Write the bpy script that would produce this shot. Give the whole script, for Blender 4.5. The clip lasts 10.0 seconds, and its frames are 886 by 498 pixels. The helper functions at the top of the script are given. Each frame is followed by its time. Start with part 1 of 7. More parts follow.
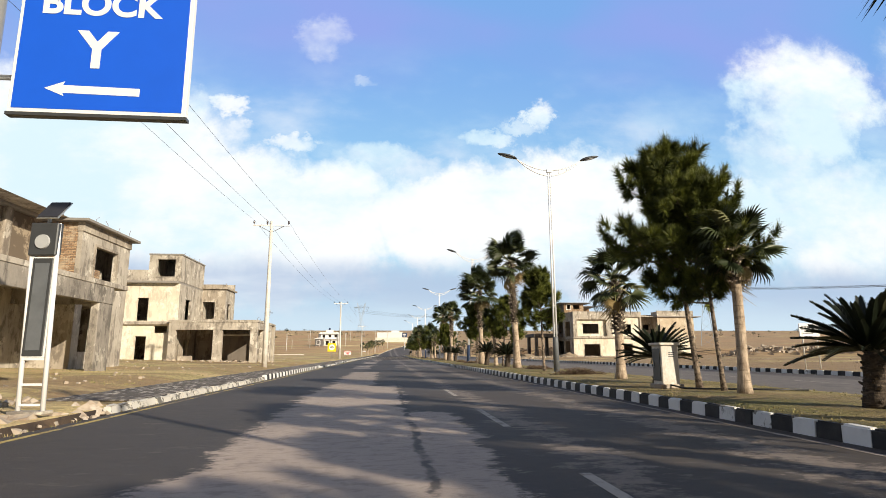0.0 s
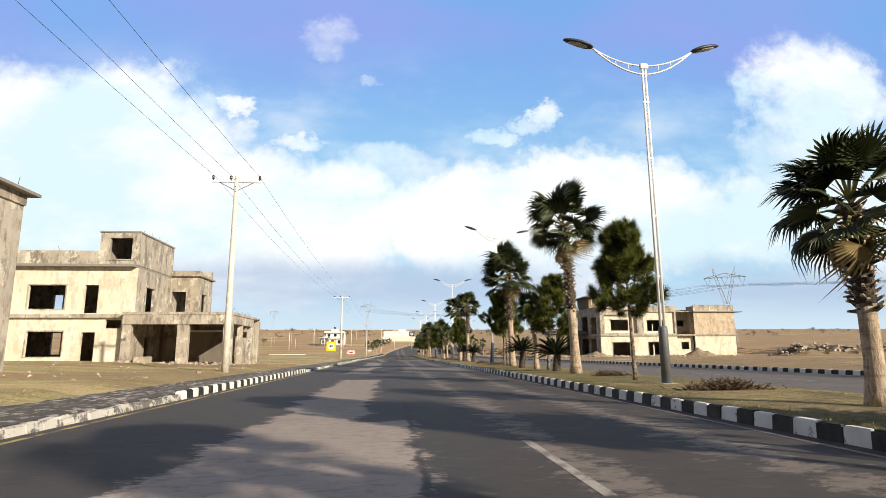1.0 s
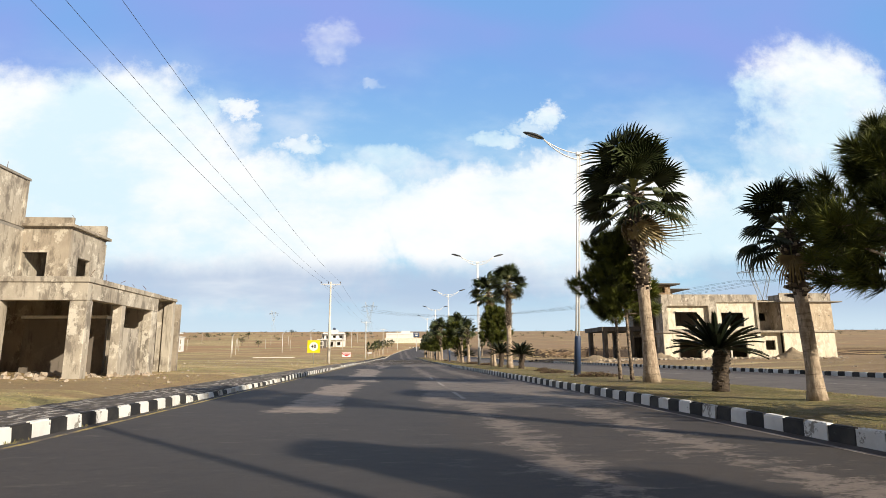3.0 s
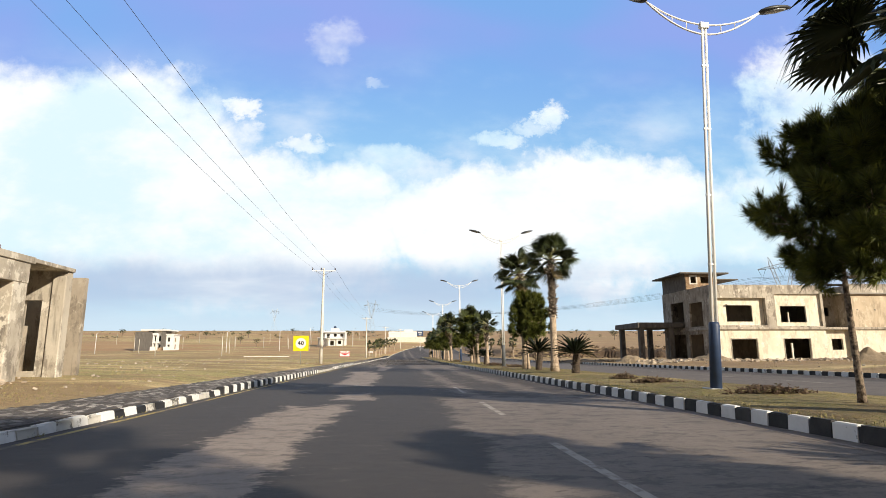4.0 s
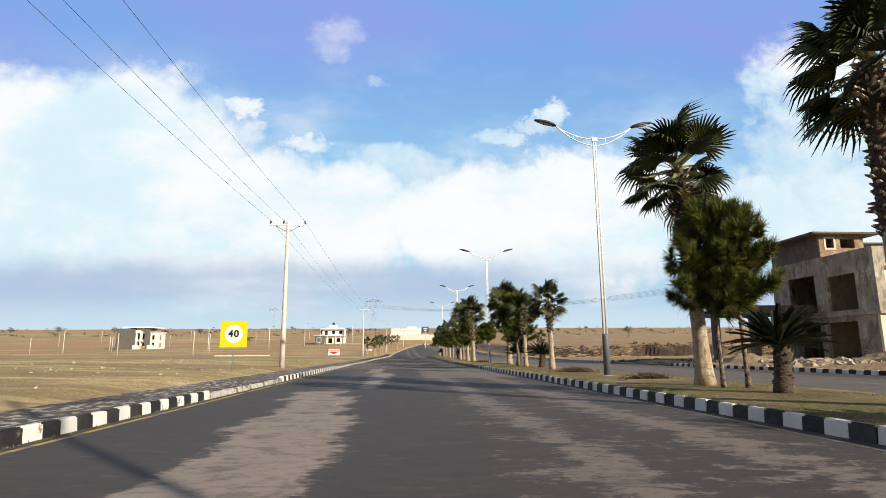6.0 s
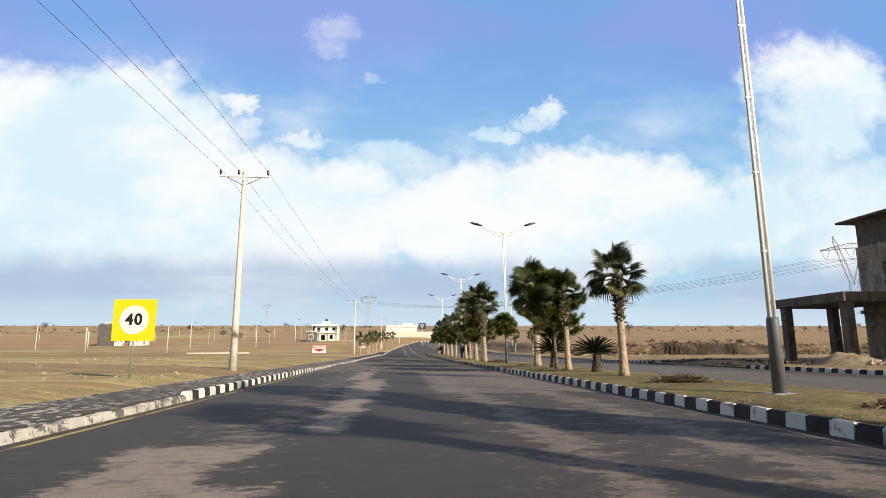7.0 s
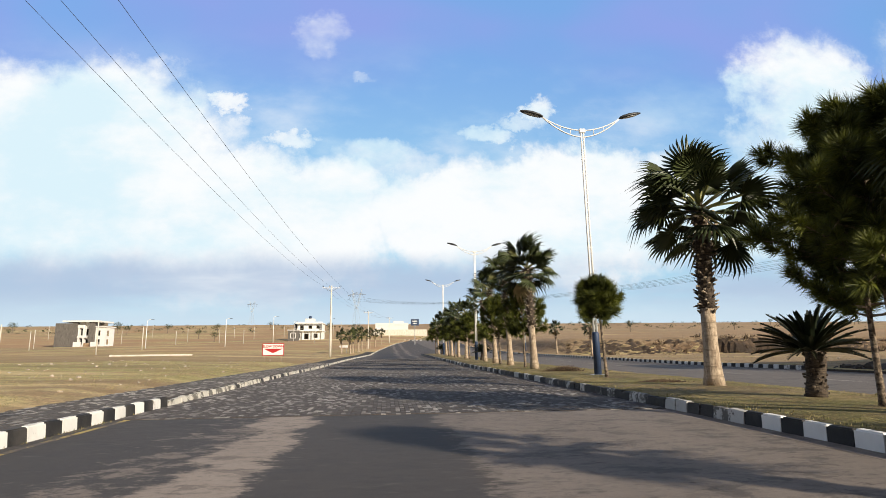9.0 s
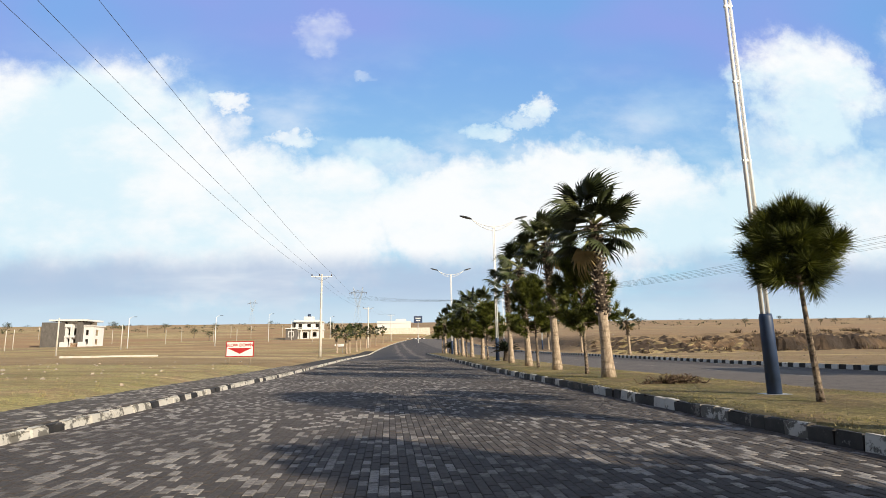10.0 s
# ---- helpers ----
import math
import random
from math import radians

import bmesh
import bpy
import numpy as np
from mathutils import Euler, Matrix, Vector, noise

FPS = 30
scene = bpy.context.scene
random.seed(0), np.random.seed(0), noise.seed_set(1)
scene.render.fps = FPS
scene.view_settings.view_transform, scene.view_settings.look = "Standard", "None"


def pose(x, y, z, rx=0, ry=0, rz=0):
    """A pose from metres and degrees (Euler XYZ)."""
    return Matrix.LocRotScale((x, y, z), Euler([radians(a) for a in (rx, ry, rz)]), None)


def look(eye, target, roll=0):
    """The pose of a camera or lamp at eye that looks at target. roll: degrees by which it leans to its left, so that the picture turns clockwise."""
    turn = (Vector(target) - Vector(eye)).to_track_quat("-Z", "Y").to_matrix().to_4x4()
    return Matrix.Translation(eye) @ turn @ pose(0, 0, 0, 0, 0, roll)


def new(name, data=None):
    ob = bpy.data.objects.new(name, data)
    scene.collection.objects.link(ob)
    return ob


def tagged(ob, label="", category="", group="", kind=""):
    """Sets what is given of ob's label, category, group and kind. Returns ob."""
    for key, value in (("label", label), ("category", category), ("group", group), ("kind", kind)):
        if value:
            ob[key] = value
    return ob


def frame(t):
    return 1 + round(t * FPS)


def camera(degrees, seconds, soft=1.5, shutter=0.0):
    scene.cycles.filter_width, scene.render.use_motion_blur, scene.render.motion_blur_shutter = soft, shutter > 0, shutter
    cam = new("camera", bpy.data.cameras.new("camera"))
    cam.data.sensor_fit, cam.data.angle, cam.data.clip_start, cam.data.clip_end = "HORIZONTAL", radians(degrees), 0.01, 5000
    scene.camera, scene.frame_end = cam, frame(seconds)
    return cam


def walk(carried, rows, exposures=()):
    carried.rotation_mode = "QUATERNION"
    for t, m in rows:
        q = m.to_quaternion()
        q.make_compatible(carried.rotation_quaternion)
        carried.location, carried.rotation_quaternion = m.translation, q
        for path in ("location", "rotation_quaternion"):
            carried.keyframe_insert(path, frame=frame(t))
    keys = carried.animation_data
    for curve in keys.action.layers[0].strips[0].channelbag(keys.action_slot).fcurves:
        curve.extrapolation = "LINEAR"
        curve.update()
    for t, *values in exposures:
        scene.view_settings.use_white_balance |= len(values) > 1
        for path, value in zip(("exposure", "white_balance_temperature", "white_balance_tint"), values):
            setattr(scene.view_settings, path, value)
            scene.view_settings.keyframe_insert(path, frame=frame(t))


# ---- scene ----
cam = camera(75.7, 10.0, soft=0.6)
PATH = [
    (0, (-0.123, 0.479, 1.116), (0.850, 10.266, 2.921), -0.22),
    (0.5, (-0.020, 5.868, 1.121), (0.876, 15.665, 2.913), -0.35),
    (1, (0.001, 11.270, 1.138), (0.861, 21.070, 2.933), -0.32),
    (1.5, (-0.020, 16.690, 1.118), (0.829, 26.487, 2.931), -0.30),
    (2, (-0.045, 22.086, 1.123), (0.796, 31.882, 2.952), -0.41),
    (2.5, (-0.028, 27.466, 1.149), (0.803, 37.261, 2.986), -0.49),
    (4, (-0.236, 43.961, 1.116), (0.531, 53.762, 2.945), -0.21),
    (4.5, (-0.272, 49.506, 1.142), (0.465, 59.309, 2.973), -0.36),
    (5, (-0.295, 55.059, 1.173), (0.409, 64.864, 3.008), -0.50),
    (6.5, (-0.346, 71.628, 1.144), (0.408, 81.441, 2.917), -0.30),
    (7, (-0.380, 77.078, 1.164), (0.419, 86.890, 2.925), -0.20),
    (7.5, (-0.373, 82.503, 1.167), (0.484, 92.310, 2.927), -0.22),
    (8, (-0.369, 87.881, 1.193), (0.541, 97.683, 2.952), -0.41),
    (8.5, (-0.306, 93.244, 1.202), (0.657, 103.041, 2.957), -0.32),
    (9, (-0.217, 98.648, 1.252), (0.759, 108.448, 2.991), -0.61),
    (9.5, (-0.062, 104.024, 1.261), (0.898, 113.828, 2.983), -0.78),
    (10, (0.074, 109.414, 1.262), (1.014, 119.220, 2.979), -0.86),
]
EXPOSURE = ((0, 0.32), (1.0, 0.34), (2.0, 0.31), (2.7, 0.28), (4.0, 0.34), (4.5, 0.33), (5.2, 0.25), (6.5, 0.24), (8.0, 0.25), (10.0, 0.25))
walk(cam, [(t, look(eye, target, roll)) for t, eye, target, roll in PATH], EXPOSURE)

# ---- light ----
SUN_AZ = Vector((0.65, -0.76, 0)).normalized()
SUN_EL = radians(22)
sun = new("sun", bpy.data.lights.new("sun", "SUN"))
sun.data.energy, sun.data.angle, sun.data.color = 5.0, radians(0.6), (1.0, 0.88, 0.70)
sun_from = Vector((SUN_AZ.x * math.cos(SUN_EL), SUN_AZ.y * math.cos(SUN_EL), math.sin(SUN_EL)))
sun.matrix_world = Matrix.Translation((20, -20, 60)) @ sun_from.to_track_quat("Z", "Y").to_matrix().to_4x4()

world = bpy.data.worlds.new("sky")
scene.world = world
world.use_nodes = True
wt = world.node_tree
wt.nodes.clear()


def wnode(kind):
    return wt.nodes.new(kind)


def wmath(op, a, b=None, c=None, clamp=False):
    n = wnode("ShaderNodeMath")
    n.operation, n.use_clamp = op, clamp
    for i, v in enumerate((a, b, c)):
        if v is None:
            continue
        if isinstance(v, (int, float)):
            n.inputs[i].default_value = v
        else:
            wt.links.new(v, n.inputs[i])
    return n.outputs[0]


def wsmooth(v, lo, hi):
    n = wnode("ShaderNodeMapRange")
    n.interpolation_type = "SMOOTHSTEP"
    wt.links.new(v, n.inputs[0])
    n.inputs[1].default_value, n.inputs[2].default_value = lo, hi
    return n.outputs[0]


def wmix(fac, a, b):
    n = wnode("ShaderNodeMix")
    n.data_type = "RGBA"
    wt.links.new(fac, n.inputs[0])
    for i, v in ((6, a), (7, b)):
        if isinstance(v, tuple):
            n.inputs[i].default_value = (*v, 1)
        else:
            wt.links.new(v, n.inputs[i])
    return n.outputs[2]


def build_sky():
    sky = wnode("ShaderNodeTexSky")
    sky.sky_type, sky.sun_disc = "NISHITA", False
    sky.sun_elevation, sky.sun_rotation = SUN_EL, math.atan2(SUN_AZ.x, SUN_AZ.y)
    sky.air_density, sky.dust_density, sky.ozone_density = 1.0, 0.4, 2.2
    scaled = wnode("ShaderNodeVectorMath")
    scaled.operation = "SCALE"
    wt.links.new(sky.outputs[0], scaled.inputs[0])
    scaled.inputs["Scale"].default_value = SKY_GAIN
    clear = scaled.outputs[0]
    coord = wnode("ShaderNodeTexCoord").outputs["Generated"]
    sep = wnode("ShaderNodeSeparateXYZ")
    wt.links.new(coord, sep.inputs[0])
    depth = wmath("MAXIMUM", wmath("ABSOLUTE", sep.outputs[1]), 0.12)
    u0, v0 = wmath("DIVIDE", sep.outputs[0], depth), wmath("DIVIDE", sep.outputs[2], depth)
    flat = wnode("ShaderNodeCombineXYZ")
    wt.links.new(u0, flat.inputs[0])
    wt.links.new(v0, flat.inputs[1])

    def fluff(scale, detail, rough=0.6, squash=1.0, off=0.0):
        m = wnode("ShaderNodeMapping")
        m.inputs["Scale"].default_value = (1, squash, 1)
        m.inputs["Location"].default_value = (off, off * 0.7, off * 0.3)
        wt.links.new(flat.outputs[0], m.inputs[0])
        n = wnode("ShaderNodeTexNoise")
        n.inputs["Scale"].default_value, n.inputs["Detail"].default_value, n.inputs["Roughness"].default_value = scale, detail, rough
        wt.links.new(m.outputs[0], n.inputs[0])
        return n

    warp = fluff(7, 7, 0.62)
    wsep = wnode("ShaderNodeSeparateColor")
    wt.links.new(warp.outputs["Color"], wsep.inputs[0])
    u = wmath("ADD", u0, wmath("MULTIPLY", wmath("SUBTRACT", wsep.outputs[0], 0.5), 0.30))
    v = wmath("ADD", v0, wmath("MULTIPLY", wmath("SUBTRACT", wsep.outputs[1], 0.5), 0.20))
    frill = wnode("ShaderNodeSeparateColor")
    wt.links.new(fluff(24, 7, 0.68, 1.2, 9.1).outputs["Color"], frill.inputs[0])
    us = wmath("ADD", wmath("ADD", u0, wmath("MULTIPLY", wmath("SUBTRACT", u, u0), 0.25)), wmath("MULTIPLY", wmath("SUBTRACT", frill.outputs[0], 0.5), 0.085))
    vs = wmath("ADD", wmath("ADD", v0, wmath("MULTIPLY", wmath("SUBTRACT", v, v0), 0.25)), wmath("MULTIPLY", wmath("SUBTRACT", frill.outputs[1], 0.5), 0.065))
    # cloud masses as centre and half size in slope to the side and slope up, and how dense they are
    masses = [(-0.60, 0.33, 0.34, 0.19, 1.1), (-0.24, 0.22, 0.27, 0.14, 1.15), (0.30, 0.24, 0.36, 0.125, 1.15),
              (0.62, 0.25, 0.26, 0.10, 0.85), (0.83, 0.49, 0.15, 0.135, 0.85), (0.90, 0.26, 0.28, 0.14, 0.7), (0.79, 0.36, 0.12, 0.12, 0.6),
              (0.185, 0.400, 0.055, 0.018, 0.55), (0.288, 0.444, 0.026, 0.030, 0.66), (0.255, 0.422, 0.05, 0.013, 0.42), (-0.285, 0.452, 0.040, 0.020, 0.7),
              (-0.17, 0.378, 0.05, 0.018, 0.6), (-0.30, 0.41, 0.06, 0.016, 0.5), (-0.125, 0.585, 0.060, 0.050, 0.36), (-0.04, 0.50, 0.03, 0.012, 0.36), (-0.33, 0.37, 0.05, 0.012, 0.5), (0.52, 0.40, 0.05, 0.022, 0.3), (0.0, 0.33, 0.16, 0.05, 0.5),
              (-1.1, 0.5, 0.3, 0.3, 0.8), (1.35, 0.55, 0.3, 0.35, 0.8)]
    total = None
    for cu, cv, ru, rv, dens in masses:
        su, sv = (u, v) if ru > 0.07 else (us, vs)
        a = wmath("DIVIDE", wmath("SUBTRACT", su, cu), ru)
        b = wmath("DIVIDE", wmath("SUBTRACT", sv, cv), rv)
        d = wmath("ADD", wmath("MULTIPLY", a, a), wmath("MULTIPLY", b, b))
        one = wmath("MULTIPLY", wsmooth(d, 1.9, 0.0), dens)
        total = one if total is None else wmath("MAXIMUM", total, one)
    curl = wmath("MULTIPLY", wmath("SUBTRACT", fluff(8, 9, 0.62, 1.3, 2.2).outputs[0], 0.5), 0.9)
    thick = wsmooth(wmath("ADD", total, wmath("MULTIPLY", curl, wsmooth(total, 0.0, 0.4))), 0.12, 0.80)
    veil = wmath("MULTIPLY", wsmooth(fluff(4, 8, 0.58, 2.0, 3.1).outputs[0], 0.40, 0.75), wsmooth(v0, 0.62, 0.28))
    cover = wmath("MAXIMUM", thick, wmath("MULTIPLY", veil, 0.75), clamp=True)
    # clear sky: the sky model, deepened toward the top, with lilac stretches high up
    deep = wmix(wsmooth(v0, 0.12, 0.60), (0.435, 0.795, 1.0), (0.235, 0.48, 0.95))
    blend = wnode("ShaderNodeValue")
    blend.outputs[0].default_value = 0.8
    clear = wmix(blend.outputs[0], clear, deep)
    lilac = wsmooth(fluff(1.6, 3, 0.5, 2.2, 7.7).outputs[0], 0.38, 0.66)
    high = wsmooth(v0, 0.40, 0.60)
    tint = wmix(wmath("MULTIPLY", wmath("MULTIPLY", lilac, high), 0.75), clear, (0.31, 0.38, 0.84))
    body = wmix(wsmooth(fluff(3.4, 7, 0.6, 1.7, 5.5).outputs[0], 0.36, 0.60), (0.74, 0.92, 1.0), (1.0, 1.02, 1.03))
    white = wmix(cover, tint, body)
    # slate-blue haze layer under the cloud bank, paler at the horizon
    soft_v = wmath("ADD", v0, wmath("MULTIPLY", wmath("SUBTRACT", wsep.outputs[2], 0.5), 0.07))
    layer = wmath("MULTIPLY", wsmooth(soft_v, 0.185, 0.125), wsmooth(fluff(1.7, 5, 0.55, 5.0, 1.3).outputs[0], 0.22, 0.56))
    hazed = wmix(wmath("MULTIPLY", layer, 0.9), white, (0.47, 0.585, 0.765))
    low = wmix(wsmooth(v0, 0.115, 0.035), hazed, (0.64, 0.79, 0.90))
    # sky out of view overhead and behind: dark grey added to cut fill light
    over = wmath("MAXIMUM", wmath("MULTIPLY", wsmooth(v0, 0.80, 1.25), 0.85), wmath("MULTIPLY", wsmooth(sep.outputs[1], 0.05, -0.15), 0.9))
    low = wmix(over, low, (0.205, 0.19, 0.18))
    # sky out of view to both sides: darkened to deepen the shade on walls
    low = wmix(wmath("MULTIPLY", wsmooth(wmath("ABSOLUTE", u0), 0.95, 1.6), 0.85), low, (0.17, 0.215, 0.30))
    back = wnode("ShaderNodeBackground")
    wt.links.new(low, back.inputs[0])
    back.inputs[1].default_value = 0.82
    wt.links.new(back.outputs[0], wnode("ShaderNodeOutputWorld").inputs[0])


SKY_GAIN = 0.11
build_sky()

# ---- materials ----


class Mat:
    """A node material with a few short builders."""

    def __init__(self, name, rough=0.8, metal=0.0, color=None):
        self.m = bpy.data.materials.new(name)
        self.m.use_nodes = True
        self.t = self.m.node_tree
        self.b = self.t.nodes["Principled BSDF"]
        self.b.inputs["Roughness"].default_value = rough
        self.b.inputs["Metallic"].default_value = metal
        if color:
            self.b.inputs["Base Color"].default_value = (*color, 1)
        self._pos = None

    def node(self, kind):
        return self.t.nodes.new(kind)

    def put(self, value, socket):
        if isinstance(value, (int, float)):
            socket.default_value = value
        elif isinstance(value, tuple):
            socket.default_value = (*value, 1) if len(value) == 3 and len(socket.default_value) == 4 else value
        else:
            self.t.links.new(value, socket)

    def pos(self, world=False):
        """Object or world place in metres."""
        if world:
            return self.node("ShaderNodeNewGeometry").outputs["Position"]
        if self._pos is None:
            self._pos = self.node("ShaderNodeTexCoord").outputs["Object"]
        return self._pos

    def noise(self, scale, detail=4, rough=0.55, stretch=(1, 1, 1), world=False, off=0.0):
        mp = self.node("ShaderNodeMapping")
        mp.inputs["Scale"].default_value = stretch
        mp.inputs["Location"].default_value = (off, off, off)
        self.t.links.new(self.pos(world), mp.inputs[0])
        n = self.node("ShaderNodeTexNoise")
        n.inputs["Scale"].default_value, n.inputs["Detail"].default_value, n.inputs["Roughness"].default_value = scale, detail, rough
        self.t.links.new(mp.outputs[0], n.inputs[0])
        return n.outputs[0]

    def math(self, op, a, b=0.0):
        n = self.node("ShaderNodeMath")
        n.operation = op
        self.put(a, n.inputs[0])
        self.put(b, n.inputs[1])
        return n.outputs[0]

    def step(self, v, lo, hi):
        n = self.node("ShaderNodeMapRange")
        n.interpolation_type = "SMOOTHSTEP"
        self.put(v, n.inputs[0])
        n.inputs[1].default_value, n.inputs[2].default_value = lo, hi
        return n.outputs[0]

    def mix(self, fac, a, b):
        n = self.node("ShaderNodeMix")
        n.data_type = "RGBA"
        self.put(fac, n.inputs[0])
        self.put(a, n.inputs[6])
        self.put(b, n.inputs[7])
        return n.outputs[2]

    def axis(self, i, world=True):
        s = self.node("ShaderNodeSeparateXYZ")
        self.t.links.new(self.pos(world), s.inputs[0])
        return s.outputs[i]

    def island(self):
        return self.node("ShaderNodeNewGeometry").outputs["Random Per Island"]

    def each(self):
        return self.node("ShaderNodeObjectInfo").outputs["Random"]

    def color(self, v):
        self.put(v, self.b.inputs["Base Color"])
        return self

    def rough(self, v):
        self.put(v, self.b.inputs["Roughness"])
        return self

    def bump(self, v, strength=0.3, dist=0.02):
        n = self.node("ShaderNodeBump")
        n.inputs["Strength"].default_value, n.inputs["Distance"].default_value = strength, dist
        self.put(v, n.inputs["Height"])
        self.t.links.new(n.outputs[0], self.b.inputs["Normal"])
        return self


def plain(name, color, rough=0.6, metal=0.0, vary=0.15, scale=6):
    m = Mat(name, rough, metal)
    dark = tuple(c * (1 - vary) for c in color)
    lite = tuple(min(1, c * (1 + vary)) for c in color)
    m.color(m.mix(m.noise(scale, 5), dark, lite))
    m.bump(m.noise(scale * 9, 3), 0.12, 0.004)
    return m.m


# lighter worn stretches of the carriageway: middle and half size in x and y
WORN = ((-0.50, 1.55, 1.0, 11.0), (-0.95, 1.20, 16.5, 5.0), (-1.35, 0.80, 28.5, 8.5), (-2.05, 0.62, 51.5, 6.0), (-1.40, 0.40, 60.5, 1.2), (-1.95, 0.75, 71.5, 6.0),
        (-2.25, 0.75, 79.0, 3.4), (-2.75, 0.65, 83.0, 1.6), (-1.42, 0.32, 89.5, 4.0), (-1.35, 0.50, 97.5, 4.5), (-1.95, 0.42, 106.0, 5.0))
# stretches where the lane beside the median has a whole pale coat: middle and half length in y
COATED = ((52.8, 6.6), (103.0, 9.6))


def asphalt_material():
    m = Mat("asphalt", 0.8)
    x, y = m.axis(0), m.axis(1)
    rag = m.math("MULTIPLY", m.math("SUBTRACT", m.noise(0.8, 9, 0.72, (0.7, 1, 1), True, 5.0), 0.5), 1.9)
    comb = m.math("MULTIPLY", m.math("SUBTRACT", m.noise(8, 6, 0.78, (0.75, 1.25, 1), True, 2.0), 0.5), 0.75)
    edge = m.math("ADD", rag, comb)
    lite = None
    for cx, hx, cy, hy in WORN:
        dx = m.math("SUBTRACT", m.math("ABSOLUTE", m.math("SUBTRACT", x, cx)), hx)
        dy = m.math("MULTIPLY", m.math("SUBTRACT", m.math("ABSOLUTE", m.math("SUBTRACT", y, cy)), hy), 0.35)
        one = m.math("MAXIMUM", dx, dy)
        lite = one if lite is None else m.math("MINIMUM", lite, one)
    lite = m.step(m.math("ADD", lite, edge), 0.10, -0.10)
    tone = m.noise(0.35, 5, 0.6, (1, 0.3, 1), True, 8.0)
    dark = m.mix(tone, (0.044, 0.038, 0.036), (0.080, 0.067, 0.060))
    # browner lane beside the median, from streaks at first to a continuous coat further on
    lane = m.step(m.math("ADD", m.math("SUBTRACT", x, 0.75), edge), -0.12, 0.12)
    later = m.step(y, 42.0, 58.0)
    base = m.mix(lane, dark, m.mix(tone, (0.050, 0.040, 0.034), (0.086, 0.068, 0.056)))
    sway = m.math("ADD", x, m.math("MULTIPLY", m.math("SUBTRACT", m.noise(0.07, 3, 0.5, (0.2, 1, 1), True, 19.0), 0.5), 1.5))
    dense = None
    for cx, wide in ((1.85, 0.55), (3.95, 0.65)):
        one = m.math("SUBTRACT", 1.0, m.math("DIVIDE", m.math("ABSOLUTE", m.math("SUBTRACT", sway, cx)), wide))
        dense = one if dense is None else m.math("MAXIMUM", dense, one)
    # shredded wear on the field side further on
    field_side = m.math("SUBTRACT", 1.0, m.math("DIVIDE", m.math("ABSOLUTE", m.math("ADD", sway, 2.55)), 1.1))
    field_side = m.math("SUBTRACT", field_side, m.math("MULTIPLY", m.step(y, 82.0, 76.0), 4.0))
    dense = m.math("MAXIMUM", dense, m.math("SUBTRACT", m.math("MULTIPLY", later, 0.95), 1.0))
    shred = m.noise(2.4, 9, 0.80, (0.75, 1.2, 1), True, 31.0)
    pale = m.math("ADD", shred, m.math("ADD", m.math("MULTIPLY", dense, 0.15), m.math("MULTIPLY", later, 0.030)))
    pale = m.math("MULTIPLY", m.step(pale, 0.565, 0.635), lane)
    torn = m.math("ADD", shred, m.math("MULTIPLY", m.math("MAXIMUM", field_side, -1.0), 0.10))
    pale = m.math("MAXIMUM", pale, m.step(torn, 0.575, 0.645))
    base = m.mix(m.math("MULTIPLY", pale, 0.85), base, (0.265, 0.215, 0.178))
    coat = None
    for cy, hy in COATED:
        one = m.math("MAXIMUM", m.math("SUBTRACT", 0.80, x), m.math("MULTIPLY", m.math("SUBTRACT", m.math("ABSOLUTE", m.math("SUBTRACT", y, cy)), hy), 0.35))
        coat = one if coat is None else m.math("MINIMUM", coat, one)
    coat = m.math("MULTIPLY", m.step(m.math("ADD", coat, edge), 0.12, -0.12), m.step(m.noise(3.0, 9, 0.82, (0.7, 1.3, 1), True, 61.0), 0.64, 0.56))
    coat = m.math("MULTIPLY", coat, m.step(x, 9.0, 8.0))
    base = m.mix(m.math("MULTIPLY", coat, 0.9), base, m.mix(tone, (0.185, 0.152, 0.128), (0.30, 0.248, 0.208)))
    # the opposite carriageway has weathered paler
    other = m.step(x, 10.4, 10.8)
    pale_far = m.mix(m.noise(0.5, 8, 0.72, (0.5, 1, 1), True, 41.0), (0.105, 0.088, 0.075), (0.235, 0.195, 0.162))
    base = m.mix(m.math("MULTIPLY", other, m.step(m.math("ADD", x, edge), 19.6, 18.6)), base, pale_far)
    scuff = m.step(m.noise(1.7, 9, 0.80, (0.7, 1.2, 1), True, 17.0), 0.53, 0.57)
    base = m.mix(m.math("MULTIPLY", scuff, 0.5), base, (0.042, 0.038, 0.037))
    wash = m.noise(1.1, 6, 0.7, (1, 0.5, 1), True, 13.0)
    old = m.step(m.math("ADD", y, m.math("MULTIPLY", edge, 6.0)), 26.0, 15.0)
    base = m.mix(lite, base, m.mix(old, m.mix(wash, (0.285, 0.232, 0.192), (0.43, 0.352, 0.292)), m.mix(wash, (0.38, 0.305, 0.255), (0.55, 0.45, 0.375))))
    base = m.mix(m.math("MULTIPLY", m.math("MULTIPLY", scuff, lite), m.math("MULTIPLY", m.step(y, 20.0, 60.0), 0.45)), base, (0.06, 0.053, 0.05))
    # open joint between two old lanes of asphalt
    wander = m.math("MULTIPLY", m.math("SUBTRACT", m.noise(1.3, 6, 0.7, (1, 1, 1), True, 73.0), 0.5), 0.35)
    joint = m.step(m.math("ABSOLUTE", m.math("SUBTRACT", m.math("ADD", x, wander), 0.30)), 0.075, 0.02)
    joint = m.math("MULTIPLY", joint, m.math("MULTIPLY", m.step(y, 29.0, 24.0), m.step(m.noise(1.6, 4, 0.6, (1, 1, 1), True, 77.0), 0.36, 0.50)))
